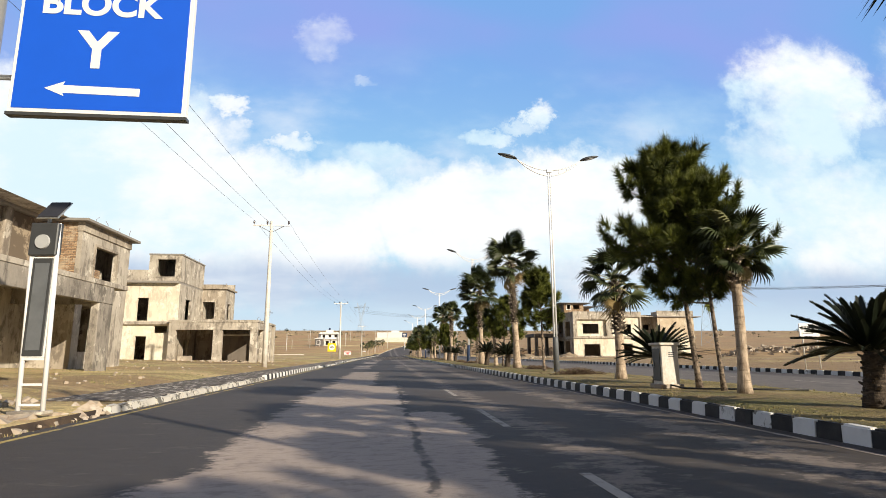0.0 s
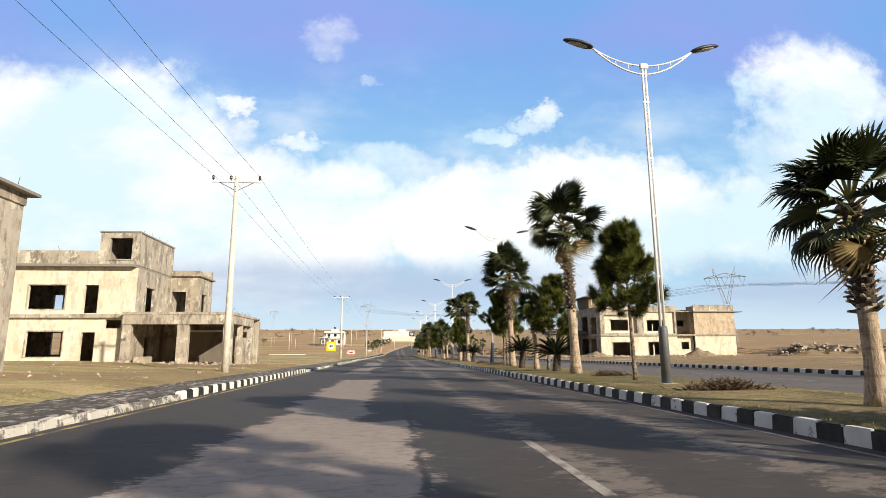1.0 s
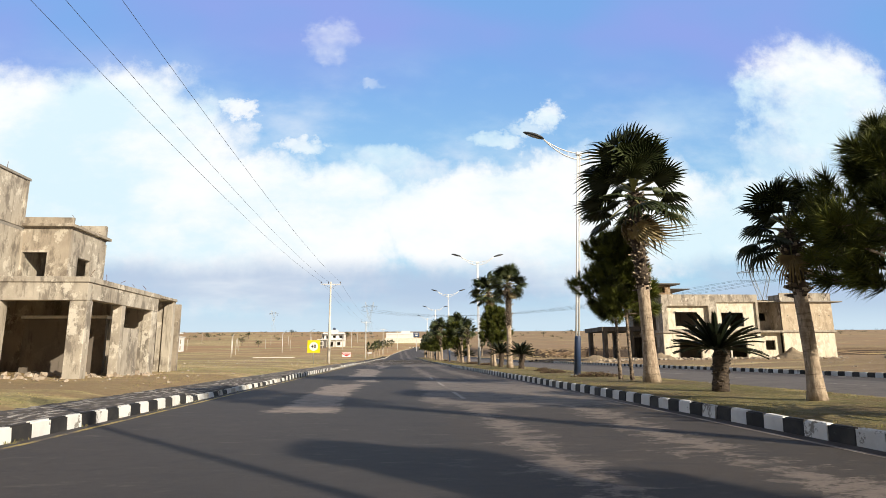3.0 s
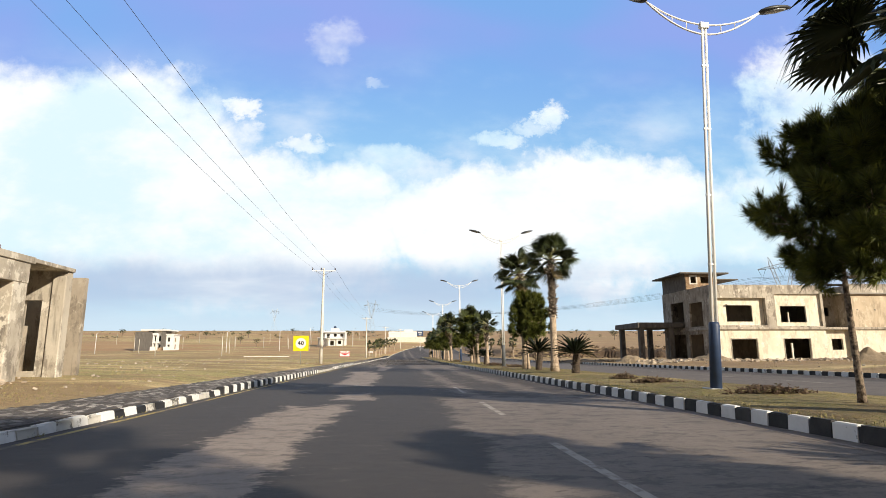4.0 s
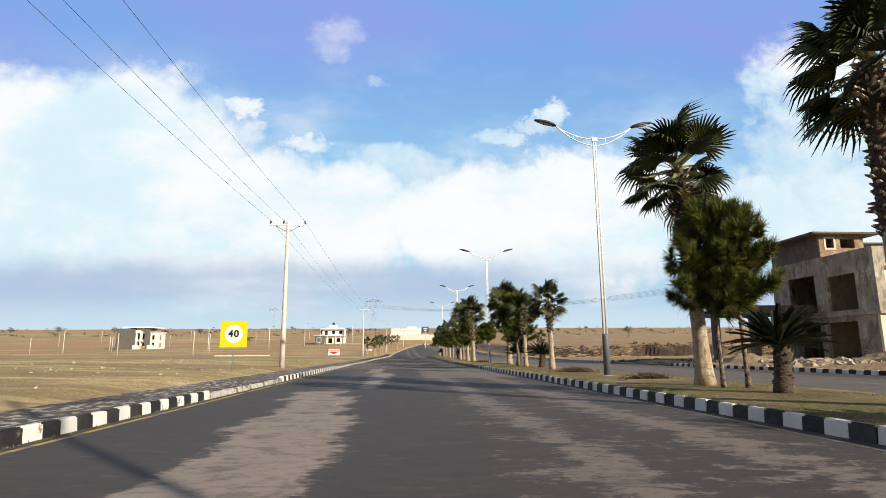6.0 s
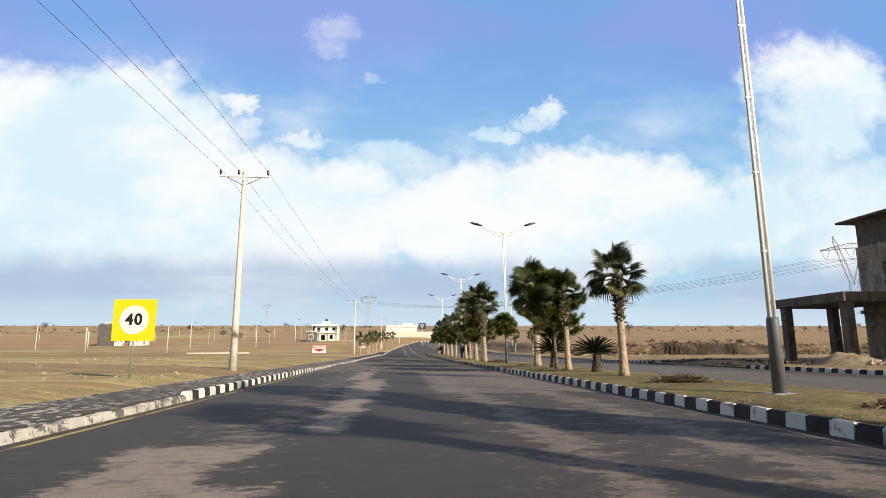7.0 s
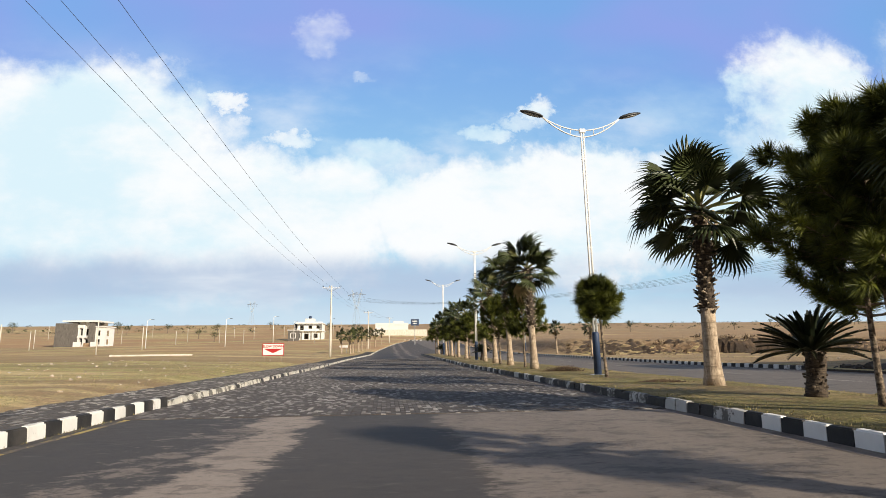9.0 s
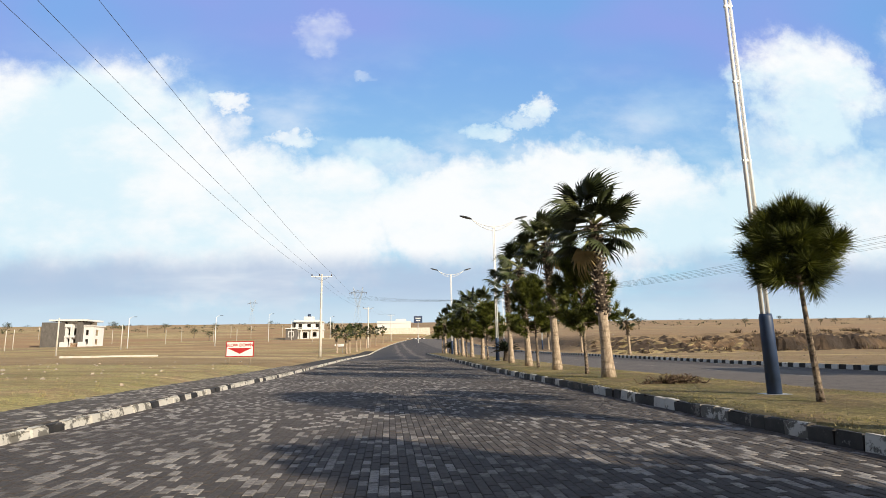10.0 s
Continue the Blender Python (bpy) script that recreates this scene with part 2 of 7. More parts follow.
    base = m.mix(m.math("MULTIPLY", joint, 0.85), base, (0.035, 0.031, 0.030))
    grit = m.noise(120, 3, 0.7, (1, 1, 1), True)
    base = m.mix(m.math("MULTIPLY", m.step(grit, 0.40, 0.70), 0.40), base, (0.03, 0.028, 0.027))
    spots = m.step(m.noise(5, 6, 0.8, (0.7, 1.2, 1), True, 3.0), 0.50, 0.60)
    base = m.mix(m.math("MULTIPLY", spots, 0.30), base, (0.028, 0.025, 0.024))
    wear = m.step(m.noise(3.2, 7, 0.8, (0.6, 1.3, 1), True, 91.0), 0.56, 0.66)
    base = m.mix(m.math("MULTIPLY", wear, 0.22), base, (0.26, 0.22, 0.185))
    chips = m.step(m.noise(2.6, 5, 0.8, (0.6, 1.2, 1), True, 21.0), 0.72, 0.77)
    m.color(m.mix(m.math("MULTIPLY", chips, 0.4), base, (0.34, 0.30, 0.26)))
    m.rough(m.math("ADD", m.math("MULTIPLY", grit, 0.25), 0.66))
    m.bump(m.noise(90, 4, 0.7, (1, 1, 1), True), 0.35, 0.008)
    return m.m


def ground_material(name, a, b, soil, patch_scale=0.05, streak=(0.25, 1, 1), bands=0.0, cut=True):
    m = Mat(name, 0.95)
    big = m.step(m.noise(patch_scale, 6, 0.66, streak, True), 0.36, 0.58)
    mid = m.noise(0.6, 6, 0.65, (1, 1, 1), True, 4.0)
    c = m.mix(big, a, b)
    c = m.mix(m.math("MULTIPLY", m.step(mid, 0.44, 0.64), 0.85), c, soil)
    band = m.step(m.noise(0.33, 7, 0.7, (0.5, 1, 1), True, 15.0), 0.50, 0.62)
    c = m.mix(m.math("MULTIPLY", band, 0.55), c, tuple(v * 0.55 for v in soil))
    fine = m.noise(9, 5, 0.75, (1, 1, 1), True, 9.0)
    c = m.mix(m.math("MULTIPLY", m.step(fine, 0.44, 0.62), 0.5), c, tuple(v * 0.38 for v in soil))
    tuft = m.step(m.noise(2.6, 7, 0.78, (0.8, 1, 1), True, 29.0), 0.50, 0.60)
    c = m.mix(m.math("MULTIPLY", tuft, 0.55), c, tuple(v * 0.55 for v in b))
    straw = m.step(m.noise(11, 5, 0.75, (1, 1, 1), True, 1.0), 0.54, 0.64)
    c = m.mix(m.math("MULTIPLY", straw, 0.5), c, tuple(min(1, v * 1.35) for v in a))
    # pale trodden streaks and darker weedy ones along the plots
    track = m.step(m.noise(0.30, 7, 0.70, (0.10, 1, 1), True, 57.0), 0.53, 0.57)
    c = m.mix(m.math("MULTIPLY", track, 0.6 * bands), c, tuple(min(1, v * 1.12) for v in a))
    weedy = m.step(m.noise(0.42, 7, 0.72, (0.16, 1, 1), True, 63.0), 0.55, 0.60)
    c = m.mix(m.math("MULTIPLY", weedy, 0.7 * bands), c, tuple(v * 0.45 for v in b))
    # long bands of turned brown earth
    turned = m.step(m.noise(0.06, 7, 0.68, (0.22, 1, 1), True, 52.0), 0.48, 0.53)
    c = m.mix(m.math("MULTIPLY", turned, bands), c, tuple(v * 0.62 for v in soil))
    if bands:
        farther = m.math("MULTIPLY", m.step(m.axis(1), 165.0, 240.0), m.step(m.noise(0.03, 6, 0.66, (0.3, 1, 1), True, 71.0), 0.42, 0.56))
        c = m.mix(m.math("MULTIPLY", farther, 0.8), c, (0.44, 0.26, 0.135))
        # bare trodden soil beyond the opposite kerb
        bare = m.math("MULTIPLY", m.step(m.axis(0), 21.0, 25.0), m.step(m.noise(0.12, 7, 0.7, (0.35, 1, 1), True, 83.0), 0.40, 0.50))
        c = m.mix(m.math("MULTIPLY", bare, 0.85), c, m.mix(m.noise(0.8, 7, 0.7, (0.6, 1, 1), True, 87.0), (0.14, 0.09, 0.055), (0.52, 0.36, 0.20)))
    # bare earth where the ground is steep
    nz = m.node("ShaderNodeSeparateXYZ")
    m.t.links.new(m.node("ShaderNodeNewGeometry").outputs["True Normal"], nz.inputs[0])
    steep = m.step(nz.outputs[2], 0.975, 0.86)
    earth = m.mix(m.noise(0.9, 7, 0.72, (1, 1, 0.5), True), (0.075, 0.047, 0.030), (0.30, 0.195, 0.108))
    # dark patches and streaks paint the shade of hollows and gullies into the earth
    hollow_shade = m.step(m.noise(0.11, 5, 0.62, (1, 1, 1.5), True, 40.0), 0.41, 0.48)
    earth = m.mix(m.math("MULTIPLY", hollow_shade, 0.92), earth, (0.048, 0.034, 0.026))
    gully = m.step(m.noise(1.1, 6, 0.7, (1, 1, 0.2), True, 44.0), 0.52, 0.62)
    earth = m.mix(m.math("MULTIPLY", gully, 0.75), earth, (0.065, 0.045, 0.032))
    # a darker stretch in the middle of the cut
    mid_x = m.math("ADD", m.axis(0), m.math("MULTIPLY", m.math("SUBTRACT", m.noise(0.3, 5, 0.7, (1, 1, 1), True, 33.0), 0.5), 9.0))
    mid_dark = m.math("MULTIPLY", m.step(mid_x, 46.0, 49.0), m.step(mid_x, 73.0, 68.0))
    earth = m.mix(m.math("MULTIPLY", mid_dark, 0.65), earth, (0.035, 0.026, 0.021))
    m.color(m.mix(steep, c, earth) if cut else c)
    h = m.math("ADD", m.noise(3, 6, 0.7, (1, 1, 1), True), m.math("MULTIPLY", fine, 0.6))
    m.bump(h, 0.9, 0.16)
    return m.m


def stained(name, base, stain, pale, rough=0.9, streaks=1.0):
    """Plaster or raw concrete with run-off streaks, blotches and fine grain."""
    m = Mat(name, rough)
    blot = m.step(m.noise(0.55, 8, 0.66), 0.34, 0.66)
    c = m.mix(m.math("MULTIPLY", blot, 0.75), base, tuple((p + q) / 2 for p, q in zip(base, stain)))
    wash = m.step(m.noise(0.9, 8, 0.68, (1, 1, 0.55), False, 12.0), 0.42, 0.68)
    c = m.mix(m.math("MULTIPLY", wash, 0.7), c, tuple((p + q) / 2 for p, q in zip(base, pale)))
    grime = m.step(m.noise(1.6, 9, 0.74, (1, 1, 0.4), False, 23.0), 0.485, 0.60)
    c = m.mix(m.math("MULTIPLY", grime, 0.85 * min(1.0, streaks + 0.25)), c, stain)
    run = m.step(m.noise(2.6, 6, 0.65, (1, 1, 0.10), False, 3.0), 0.56, 0.70)
    c = m.mix(m.math("MULTIPLY", run, 0.6 * streaks), c, tuple(v * 0.42 for v in stain))
    patch = m.step(m.noise(1.0, 9, 0.76, (1, 1, 0.8), False, 8.0), 0.545, 0.60)
    c = m.mix(m.math("MULTIPLY", patch, 0.8), c, pale)
    grain = m.noise(18, 5, 0.7)
    c = m.mix(m.math("MULTIPLY", grain, 0.35), c, tuple(v * 0.5 for v in base))
    m.color(c)
    m.bump(m.math("ADD", grain, m.noise(3.5, 5, 0.6)), 0.4, 0.02)
    return m.m


def brick_material(name, rotation):
    m = Mat(name, 0.9)
    turn = m.node("ShaderNodeMapping")
    turn.inputs["Rotation"].default_value = rotation
    m.t.links.new(m.pos(), turn.inputs[0])
    n = m.node("ShaderNodeTexBrick")
    m.t.links.new(turn.outputs[0], n.inputs[0])
    n.inputs["Scale"].default_value = 1.0
    n.inputs["Brick Width"].default_value, n.inputs["Row Height"].default_value, n.inputs["Mortar Size"].default_value = 0.24, 0.085, 0.012
    n.inputs["Color1"].default_value, n.inputs["Color2"].default_value, n.inputs["Mortar"].default_value = (0.46, 0.31, 0.18, 1), (0.24, 0.14, 0.08, 1), (0.16, 0.125, 0.09, 1)
    smear = m.step(m.noise(1.1, 8, 0.75), 0.50, 0.58)
    m.color(m.mix(m.math("MULTIPLY", smear, 0.6), n.outputs[0], (0.52, 0.43, 0.31)))
    m.bump(m.math("SUBTRACT", m.noise(20, 4), n.outputs["Fac"]), 0.6, 0.02)
    return m.m


def kerb_paint(name, paint, worn, amount):
    m = Mat(name, 0.75)
    chip = m.step(m.math("ADD", m.noise(3.2, 7, 0.75, (1, 1, 1), True), m.math("MULTIPLY", m.math("SUBTRACT", m.each(), 0.5), 0.16)), 0.60 - amount, 0.66 - amount)
    dirt = m.step(m.noise(1.1, 5, 0.65, (1, 1, 1), True, 6.0), 0.40, 0.75)
    c = m.mix(chip, paint, worn)
    m.color(m.mix(m.math("MULTIPLY", dirt, 0.28), c, (0.20, 0.175, 0.15)))
    m.bump(m.noise(30, 5, 0.7, (1, 1, 1), True), 0.4, 0.012)
    return m.m


def paver_material(name, dark, lite, share):
    m = Mat(name, 0.82)
    r = m.math("FRACT", m.math("ADD", m.island(), m.math("MULTIPLY", m.each(), 7.31)))
    lit = m.step(r, share - 0.02, share + 0.05)
    patch = m.step(m.noise(0.35, 4, 0.6, (1, 1, 1), True), 0.38, 0.62)
    c = m.mix(m.math("MULTIPLY", lit, m.math("ADD", m.math("MULTIPLY", patch, 0.7), 0.25)), dark, lite)
    mid = m.math("FRACT", m.math("MULTIPLY", r, 13.7))
    c = m.mix(m.math("MULTIPLY", mid, 0.35), c, tuple(v * 2.2 for v in dark))
    c = m.mix(m.math("MULTIPLY", m.step(m.noise(16, 6, 0.78, (1, 1, 1), True), 0.42, 0.66), 0.6), c, tuple(v * 0.42 for v in dark))
    m.color(c)
    m.bump(m.noise(60, 3, 0.7, (1, 1, 1), True), 0.3, 0.006)
    return m.m


def leaf_material(name, deep, tip, dry, dry_share, rough=0.5):
    m = Mat(name, rough)
    r = m.math("FRACT", m.math("ADD", m.island(), m.math("MULTIPLY", m.each(), 5.17)))
    c = m.mix(r, deep, tip)
    c = m.mix(m.step(r, 1 - dry_share - 0.04, 1 - dry_share + 0.04), c, dry)
    m.color(m.mix(m.math("MULTIPLY", m.noise(8, 4, 0.6, (1, 1, 1), True), 0.4), c, tuple(v * 0.45 for v in deep)))
    m.b.inputs["Specular IOR Level"].default_value = 0.35
    return m.m


def needle_material(name, deep, tip):
    m = Mat(name, 0.55)
    clump = m.step(m.noise(2.2, 4, 0.6, (1, 1, 1), True), 0.40, 0.62)
    r = m.math("ADD", m.math("MULTIPLY", clump, 0.6), m.math("MULTIPLY", m.island(), 0.4))
    m.color(m.mix(r, deep, tip))
    m.b.inputs["Specular IOR Level"].default_value = 0.3
    return m.m


def bark_material(name, a, b, ring=9.0, stretch=(0.5, 0.5, 2.2), scars=0.0):
    m = Mat(name, 0.95)
    rings = m.noise(ring, 5, 0.6, stretch)
    c = m.mix(m.step(rings, 0.35, 0.65), a, b)
    if scars:
        band = m.step(m.noise(5.0, 6, 0.72, (0.45, 0.45, 2.6), False, 4.0), 0.52, 0.62)
        c = m.mix(m.math("MULTIPLY", band, scars), c, tuple(v * 0.5 for v in a))
        fissure = m.step(m.noise(16, 5, 0.7, (1, 1, 0.14), False, 9.0), 0.56, 0.64)
        c = m.mix(m.math("MULTIPLY", fissure, scars), c, tuple(v * 0.42 for v in a))
    m.color(c)
    m.bump(m.math("ADD", rings, m.noise(35, 4, 0.7, (1, 1, 0.3))), 0.8, 0.03)
    return m.m


def worn_line(name, paint, under, share):
    m = Mat(name, 0.8)
    gone = m.step(m.noise(1.7, 7, 0.78, (1, 0.6, 1), True), share - 0.05, share + 0.06)
    m.color(m.mix(gone, paint, under))
    return m.m


ASPHALT = asphalt_material()
FIELD = ground_material("dry_field", (0.78, 0.61, 0.32), (0.49, 0.43, 0.165), (0.51, 0.335, 0.18), 0.05, (0.4, 1, 1), 0.70)
LAWN = ground_material("sparse_lawn", (0.44, 0.345, 0.15), (0.19, 0.175, 0.05), (0.27, 0.185, 0.095), 0.3, (1, 0.5, 1))
CONCRETE = stained("raw_concrete", (0.50, 0.445, 0.365), (0.175, 0.15, 0.125), (0.78, 0.73, 0.63))
CREAM = stained("cream_plaster", (0.84, 0.78, 0.62), (0.56, 0.48, 0.365), (0.88, 0.85, 0.76), 0.85, 0.55)
TAN = stained("tan_plaster", (0.62, 0.51, 0.37), (0.36, 0.28, 0.20), (0.76, 0.68, 0.54), 0.88, 0.6)
GREY_COAT = stained("grey_render", (0.42, 0.36, 0.285), (0.17, 0.14, 0.11), (0.66, 0.60, 0.50))
WET = stained("rain_streaked_concrete", (0.33, 0.295, 0.25), (0.11, 0.097, 0.083), (0.58, 0.53, 0.45), 0.9, 1.6)
BRICK = brick_material("brickwork", (radians(90), 0, 0))
BRICK_SIDE = brick_material("side_brickwork", (radians(90), 0, radians(90)))
ROOFEDGE = plain("weathered_slab_edge", (0.27, 0.25, 0.225), 0.9, 0, 0.35)
# dark slabs and columns; also carries the shade of the penthouse's brick side
DARK_AND_SHADED = stained("dark_and_shaded_masonry", (0.17, 0.15, 0.13), (0.09, 0.08, 0.068), (0.26, 0.235, 0.205))
# plaster for rooms and under the porch, with their shade put into the colour
INSIDE = stained("unlit_room_plaster", (0.20, 0.17, 0.14), (0.13, 0.11, 0.09), (0.24, 0.21, 0.17))
KERB_WHITE = kerb_paint("kerb_white", (0.86, 0.85, 0.82), (0.30, 0.28, 0.25), 0.0)
KERB_BLACK = kerb_paint("kerb_black", (0.016, 0.016, 0.018), (0.16, 0.15, 0.135), -0.06)
KERB_OLD_WHITE = kerb_paint("kerb_old_white", (0.60, 0.58, 0.54), (0.13, 0.12, 0.105), 0.075)
KERB_OLD_BLACK = kerb_paint("kerb_old_black", (0.028, 0.026, 0.026), (0.20, 0.185, 0.165), 0.01)
KERB_WORN = kerb_paint("kerb_worn", (0.62, 0.59, 0.53), (0.16, 0.15, 0.13), 0.09)
PAVER = paver_material("worn_road_pavers", (0.066, 0.056, 0.051), (0.46, 0.43, 0.40), 0.72)
PAVER_SIDE = paver_material("footway_pavers", (0.078, 0.068, 0.061), (0.58, 0.54, 0.49), 0.70)
MORTAR = plain("sand_joint", (0.040, 0.035, 0.031), 0.95, 0, 0.3, 3)
LINE_WHITE = worn_line("lane_paint_white", (0.44, 0.395, 0.345), (0.225, 0.188, 0.16), 0.51)
LINE_YELLOW = worn_line("edge_paint_yellow", (0.50, 0.38, 0.12), (0.12, 0.10, 0.085), 0.52)
LINE_FAINT = worn_line("lane_paint_faint", (0.48, 0.42, 0.35), (0.28, 0.232, 0.195), 0.44)
STEEL_WHITE = plain("white_painted_steel", (0.85, 0.85, 0.84), 0.42, 0.0, 0.08, 3)
STEEL_BLUE = plain("blue_painted_steel", (0.028, 0.052, 0.115), 0.5, 0.0, 0.45, 4)
STEEL_GREY = plain("grey_painted_steel", (0.13, 0.14, 0.15), 0.5, 0.0, 0.4, 4)
STEEL_DARK = plain("dark_grey_housing", (0.06, 0.063, 0.066), 0.45, 0.2, 0.25)
GALV = plain("galvanised_steel", (0.48, 0.49, 0.49), 0.45, 0.7, 0.12)
POLE_CREAM = stained("cream_pole_paint", (0.76, 0.72, 0.64), (0.62, 0.57, 0.48), (0.82, 0.80, 0.74), 0.6, 0.6)
PORCELAIN = plain("dark_insulator", (0.05, 0.03, 0.025), 0.25)
WIRE = plain("aluminium_wire", (0.10, 0.10, 0.11), 0.5, 0.6)
SIGN_BLUE = plain("blue_sign_sheet", (0.002, 0.095, 0.66), 0.55, 0, 0.08, 1.5)
SIGN_WHITE = plain("white_sign_paint", (0.83, 0.83, 0.81), 0.45, 0, 0.05)
SIGN_YELLOW = plain("yellow_sign_sheet", (0.86, 0.66, 0.01), 0.45, 0, 0.05)
SIGN_RED = plain("red_sign_paint", (0.45, 0.02, 0.025), 0.5, 0, 0.1)
SIGN_BLACK = plain("black_sign_paint", (0.012, 0.012, 0.013), 0.5, 0, 0.1)
PV = plain("solar_cell_glass", (0.03, 0.03, 0.035), 0.45, 0, 0.5, 20)
LENS = plain("lamp_diffuser", (0.42, 0.43, 0.43), 0.2)
WHITEWASH = stained("whitewashed_masonry", (0.78, 0.74, 0.66), (0.60, 0.53, 0.43), (0.82, 0.80, 0.75), 0.85, 0.5)
PALM_LEAF = leaf_material("fan_palm_leaf", (0.022, 0.034, 0.012), (0.095, 0.115, 0.045), (0.20, 0.20, 0.08), 0.04, 0.40)
PALM_DRY = leaf_material("dry_palm_leaf", (0.30, 0.22, 0.10), (0.42, 0.33, 0.16), (0.46, 0.38, 0.2), 0.3, 0.7)
PETIOLE = plain("leaf_stalk", (0.24, 0.24, 0.09), 0.5, 0, 0.3)
TRUNK_PALE = bark_material("pale_palm_trunk", (0.33, 0.25, 0.18), (0.58, 0.465, 0.345), 7, (1.3, 1.3, 0.55), 0.62)
TRUNK_DARK = bark_material("fibrous_palm_trunk", (0.035, 0.026, 0.02), (0.12, 0.09, 0.065), 12)
BOOT = bark_material("old_leaf_base", (0.045, 0.035, 0.028), (0.21, 0.17, 0.13), 14)
BOOT_TIP = plain("cut_leaf_stalk", (0.50, 0.41, 0.30), 0.9, 0, 0.35)
CYCAD_LEAF = leaf_material("cycad_leaf", (0.007, 0.012, 0.006), (0.019, 0.028, 0.012), (0.07, 0.065, 0.03), 0.05, 0.5)
NEEDLE = needle_material("pine_needle", (0.020, 0.031, 0.008), (0.185, 0.205, 0.036))
PINE_BARK = bark_material("pine_bark", (0.055, 0.04, 0.03), (0.34, 0.265, 0.195), 8, (1, 1, 1.2))
TWIG = leaf_material("dry_twig", (0.07, 0.045, 0.032), (0.21, 0.14, 0.09), (0.22, 0.2, 0.09), 0.12, 0.9)
STRAW = leaf_material("dry_grass_blade", (0.30, 0.25, 0.10), (0.52, 0.42, 0.22), (0.24, 0.25, 0.09), 0.3, 0.9)
FAR_LEAF = leaf_material("far_tree_leaf", (0.03, 0.045, 0.02), (0.07, 0.085, 0.04), (0.1, 0.1, 0.05), 0.1, 0.8)
RUBBLE = stained("broken_masonry", (0.50, 0.42, 0.33), (0.34, 0.26, 0.19), (0.62, 0.56, 0.48))
SPOIL = ground_material("dark_spoil", (0.10, 0.085, 0.07), (0.06, 0.05, 0.042), (0.085, 0.066, 0.05), 0.5, (1, 1, 1), cut=False)
SAND = ground_material("sand_heap", (0.48, 0.38, 0.26), (0.42, 0.33, 0.22), (0.38, 0.29, 0.19), 0.5, (1, 1, 1), cut=False)
FAR_WHITE = stained("distant_white_walls", (0.83, 0.83, 0.82), (0.76, 0.75, 0.73), (0.85, 0.85, 0.85), 0.8, 0.2)
# weathered pylon steel, lightened so that distance haze is in its colour
LATTICE = plain("hazed_weathered_lattice", (0.36, 0.40, 0.44), 0.6, 0.3, 0.15)

# ---- builders ----


def finish(bm, name, material, smooth=False):
    me = bpy.data.meshes.new(name)
    bm.to_mesh(me)
    bm.free()
    for m in material if isinstance(material, (list, tuple)) else [material]:
        me.materials.append(m)
    if smooth:
        me.polygons.foreach_set("use_smooth", [True] * len(me.polygons))
    return me


def mesh_of(verts, faces, name, material):
    me = bpy.data.meshes.new(name)
    me.from_pydata([tuple(map(float, v)) for v in verts], [], faces)
    for m in material if isinstance(material, (list, tuple)) else [material]:
        me.materials.append(m)
    return me


def part(name, shape, material, parent, label="", smooth=False, at=None):
    """Links a bmesh or a mesh as one object under a thing or a part."""
    me = finish(shape, name, material, smooth) if isinstance(shape, bmesh.types.BMesh) else shape
    ob = new(name, me)
    if parent is not None:
        ob.parent = parent
    if at is not None:
        ob.matrix_local = at
    if label:
        tagged(ob, label)
    return ob


def thing(name, at, label, category, group="", kind=""):
    ob = new(name)
    ob.empty_display_size = 0.2
    ob.matrix_world = at
    return tagged(ob, label, category, group, kind)


def box(bm, x0, y0, z0, x1, y1, z1, bevel=0.0):
    r = bmesh.ops.create_cube(bm, size=1.0, matrix=Matrix.LocRotScale(((x0 + x1) / 2, (y0 + y1) / 2, (z0 + z1) / 2), None, (abs(x1 - x0), abs(y1 - y0), abs(z1 - z0))))
    if bevel:
        edges = list({e for v in r["verts"] for e in v.link_edges})
        bmesh.ops.bevel(bm, geom=edges, offset=bevel, segments=1, affect="EDGES")
    return r["verts"]


def a_box(x0, y0, z0, x1, y1, z1, bevel=0.0):
    bm = bmesh.new()
    box(bm, x0, y0, z0, x1, y1, z1, bevel)
    return bm


def tube(bm, points, radii, sides=10, caps=True):
    """A round bar along points; radii one or one a point."""
    pts = [Vector(p) for p in points]
    if isinstance(radii, (int, float)):
        radii = [radii] * len(pts)
    rings = []
    for i, p in enumerate(pts):
        d = (pts[min(i + 1, len(pts) - 1)] - pts[max(i - 1, 0)]).normalized()
        side = d.cross(Vector((0, 1, 0) if abs(d.y) < 0.9 else (1, 0, 0))).normalized()
        up = side.cross(d)
        rings.append([bm.verts.new(p + radii[i] * (math.cos(a) * side + math.sin(a) * up)) for a in (2 * math.pi * k / sides for k in range(sides))])
    for a, b in zip(rings, rings[1:]):
        for k in range(sides):
            bm.faces.new((a[k], a[(k + 1) % sides], b[(k + 1) % sides], b[k]))
    if caps:
        bm.faces.new(rings[0])
        bm.faces.new(rings[-1][::-1])
    bmesh.ops.recalc_face_normals(bm, faces=bm.faces[:]) if len(bm.faces) < 600 else None
    return bm


def a_tube(points, radii, sides=10, caps=True):
    return tube(bmesh.new(), points, radii, sides, caps)


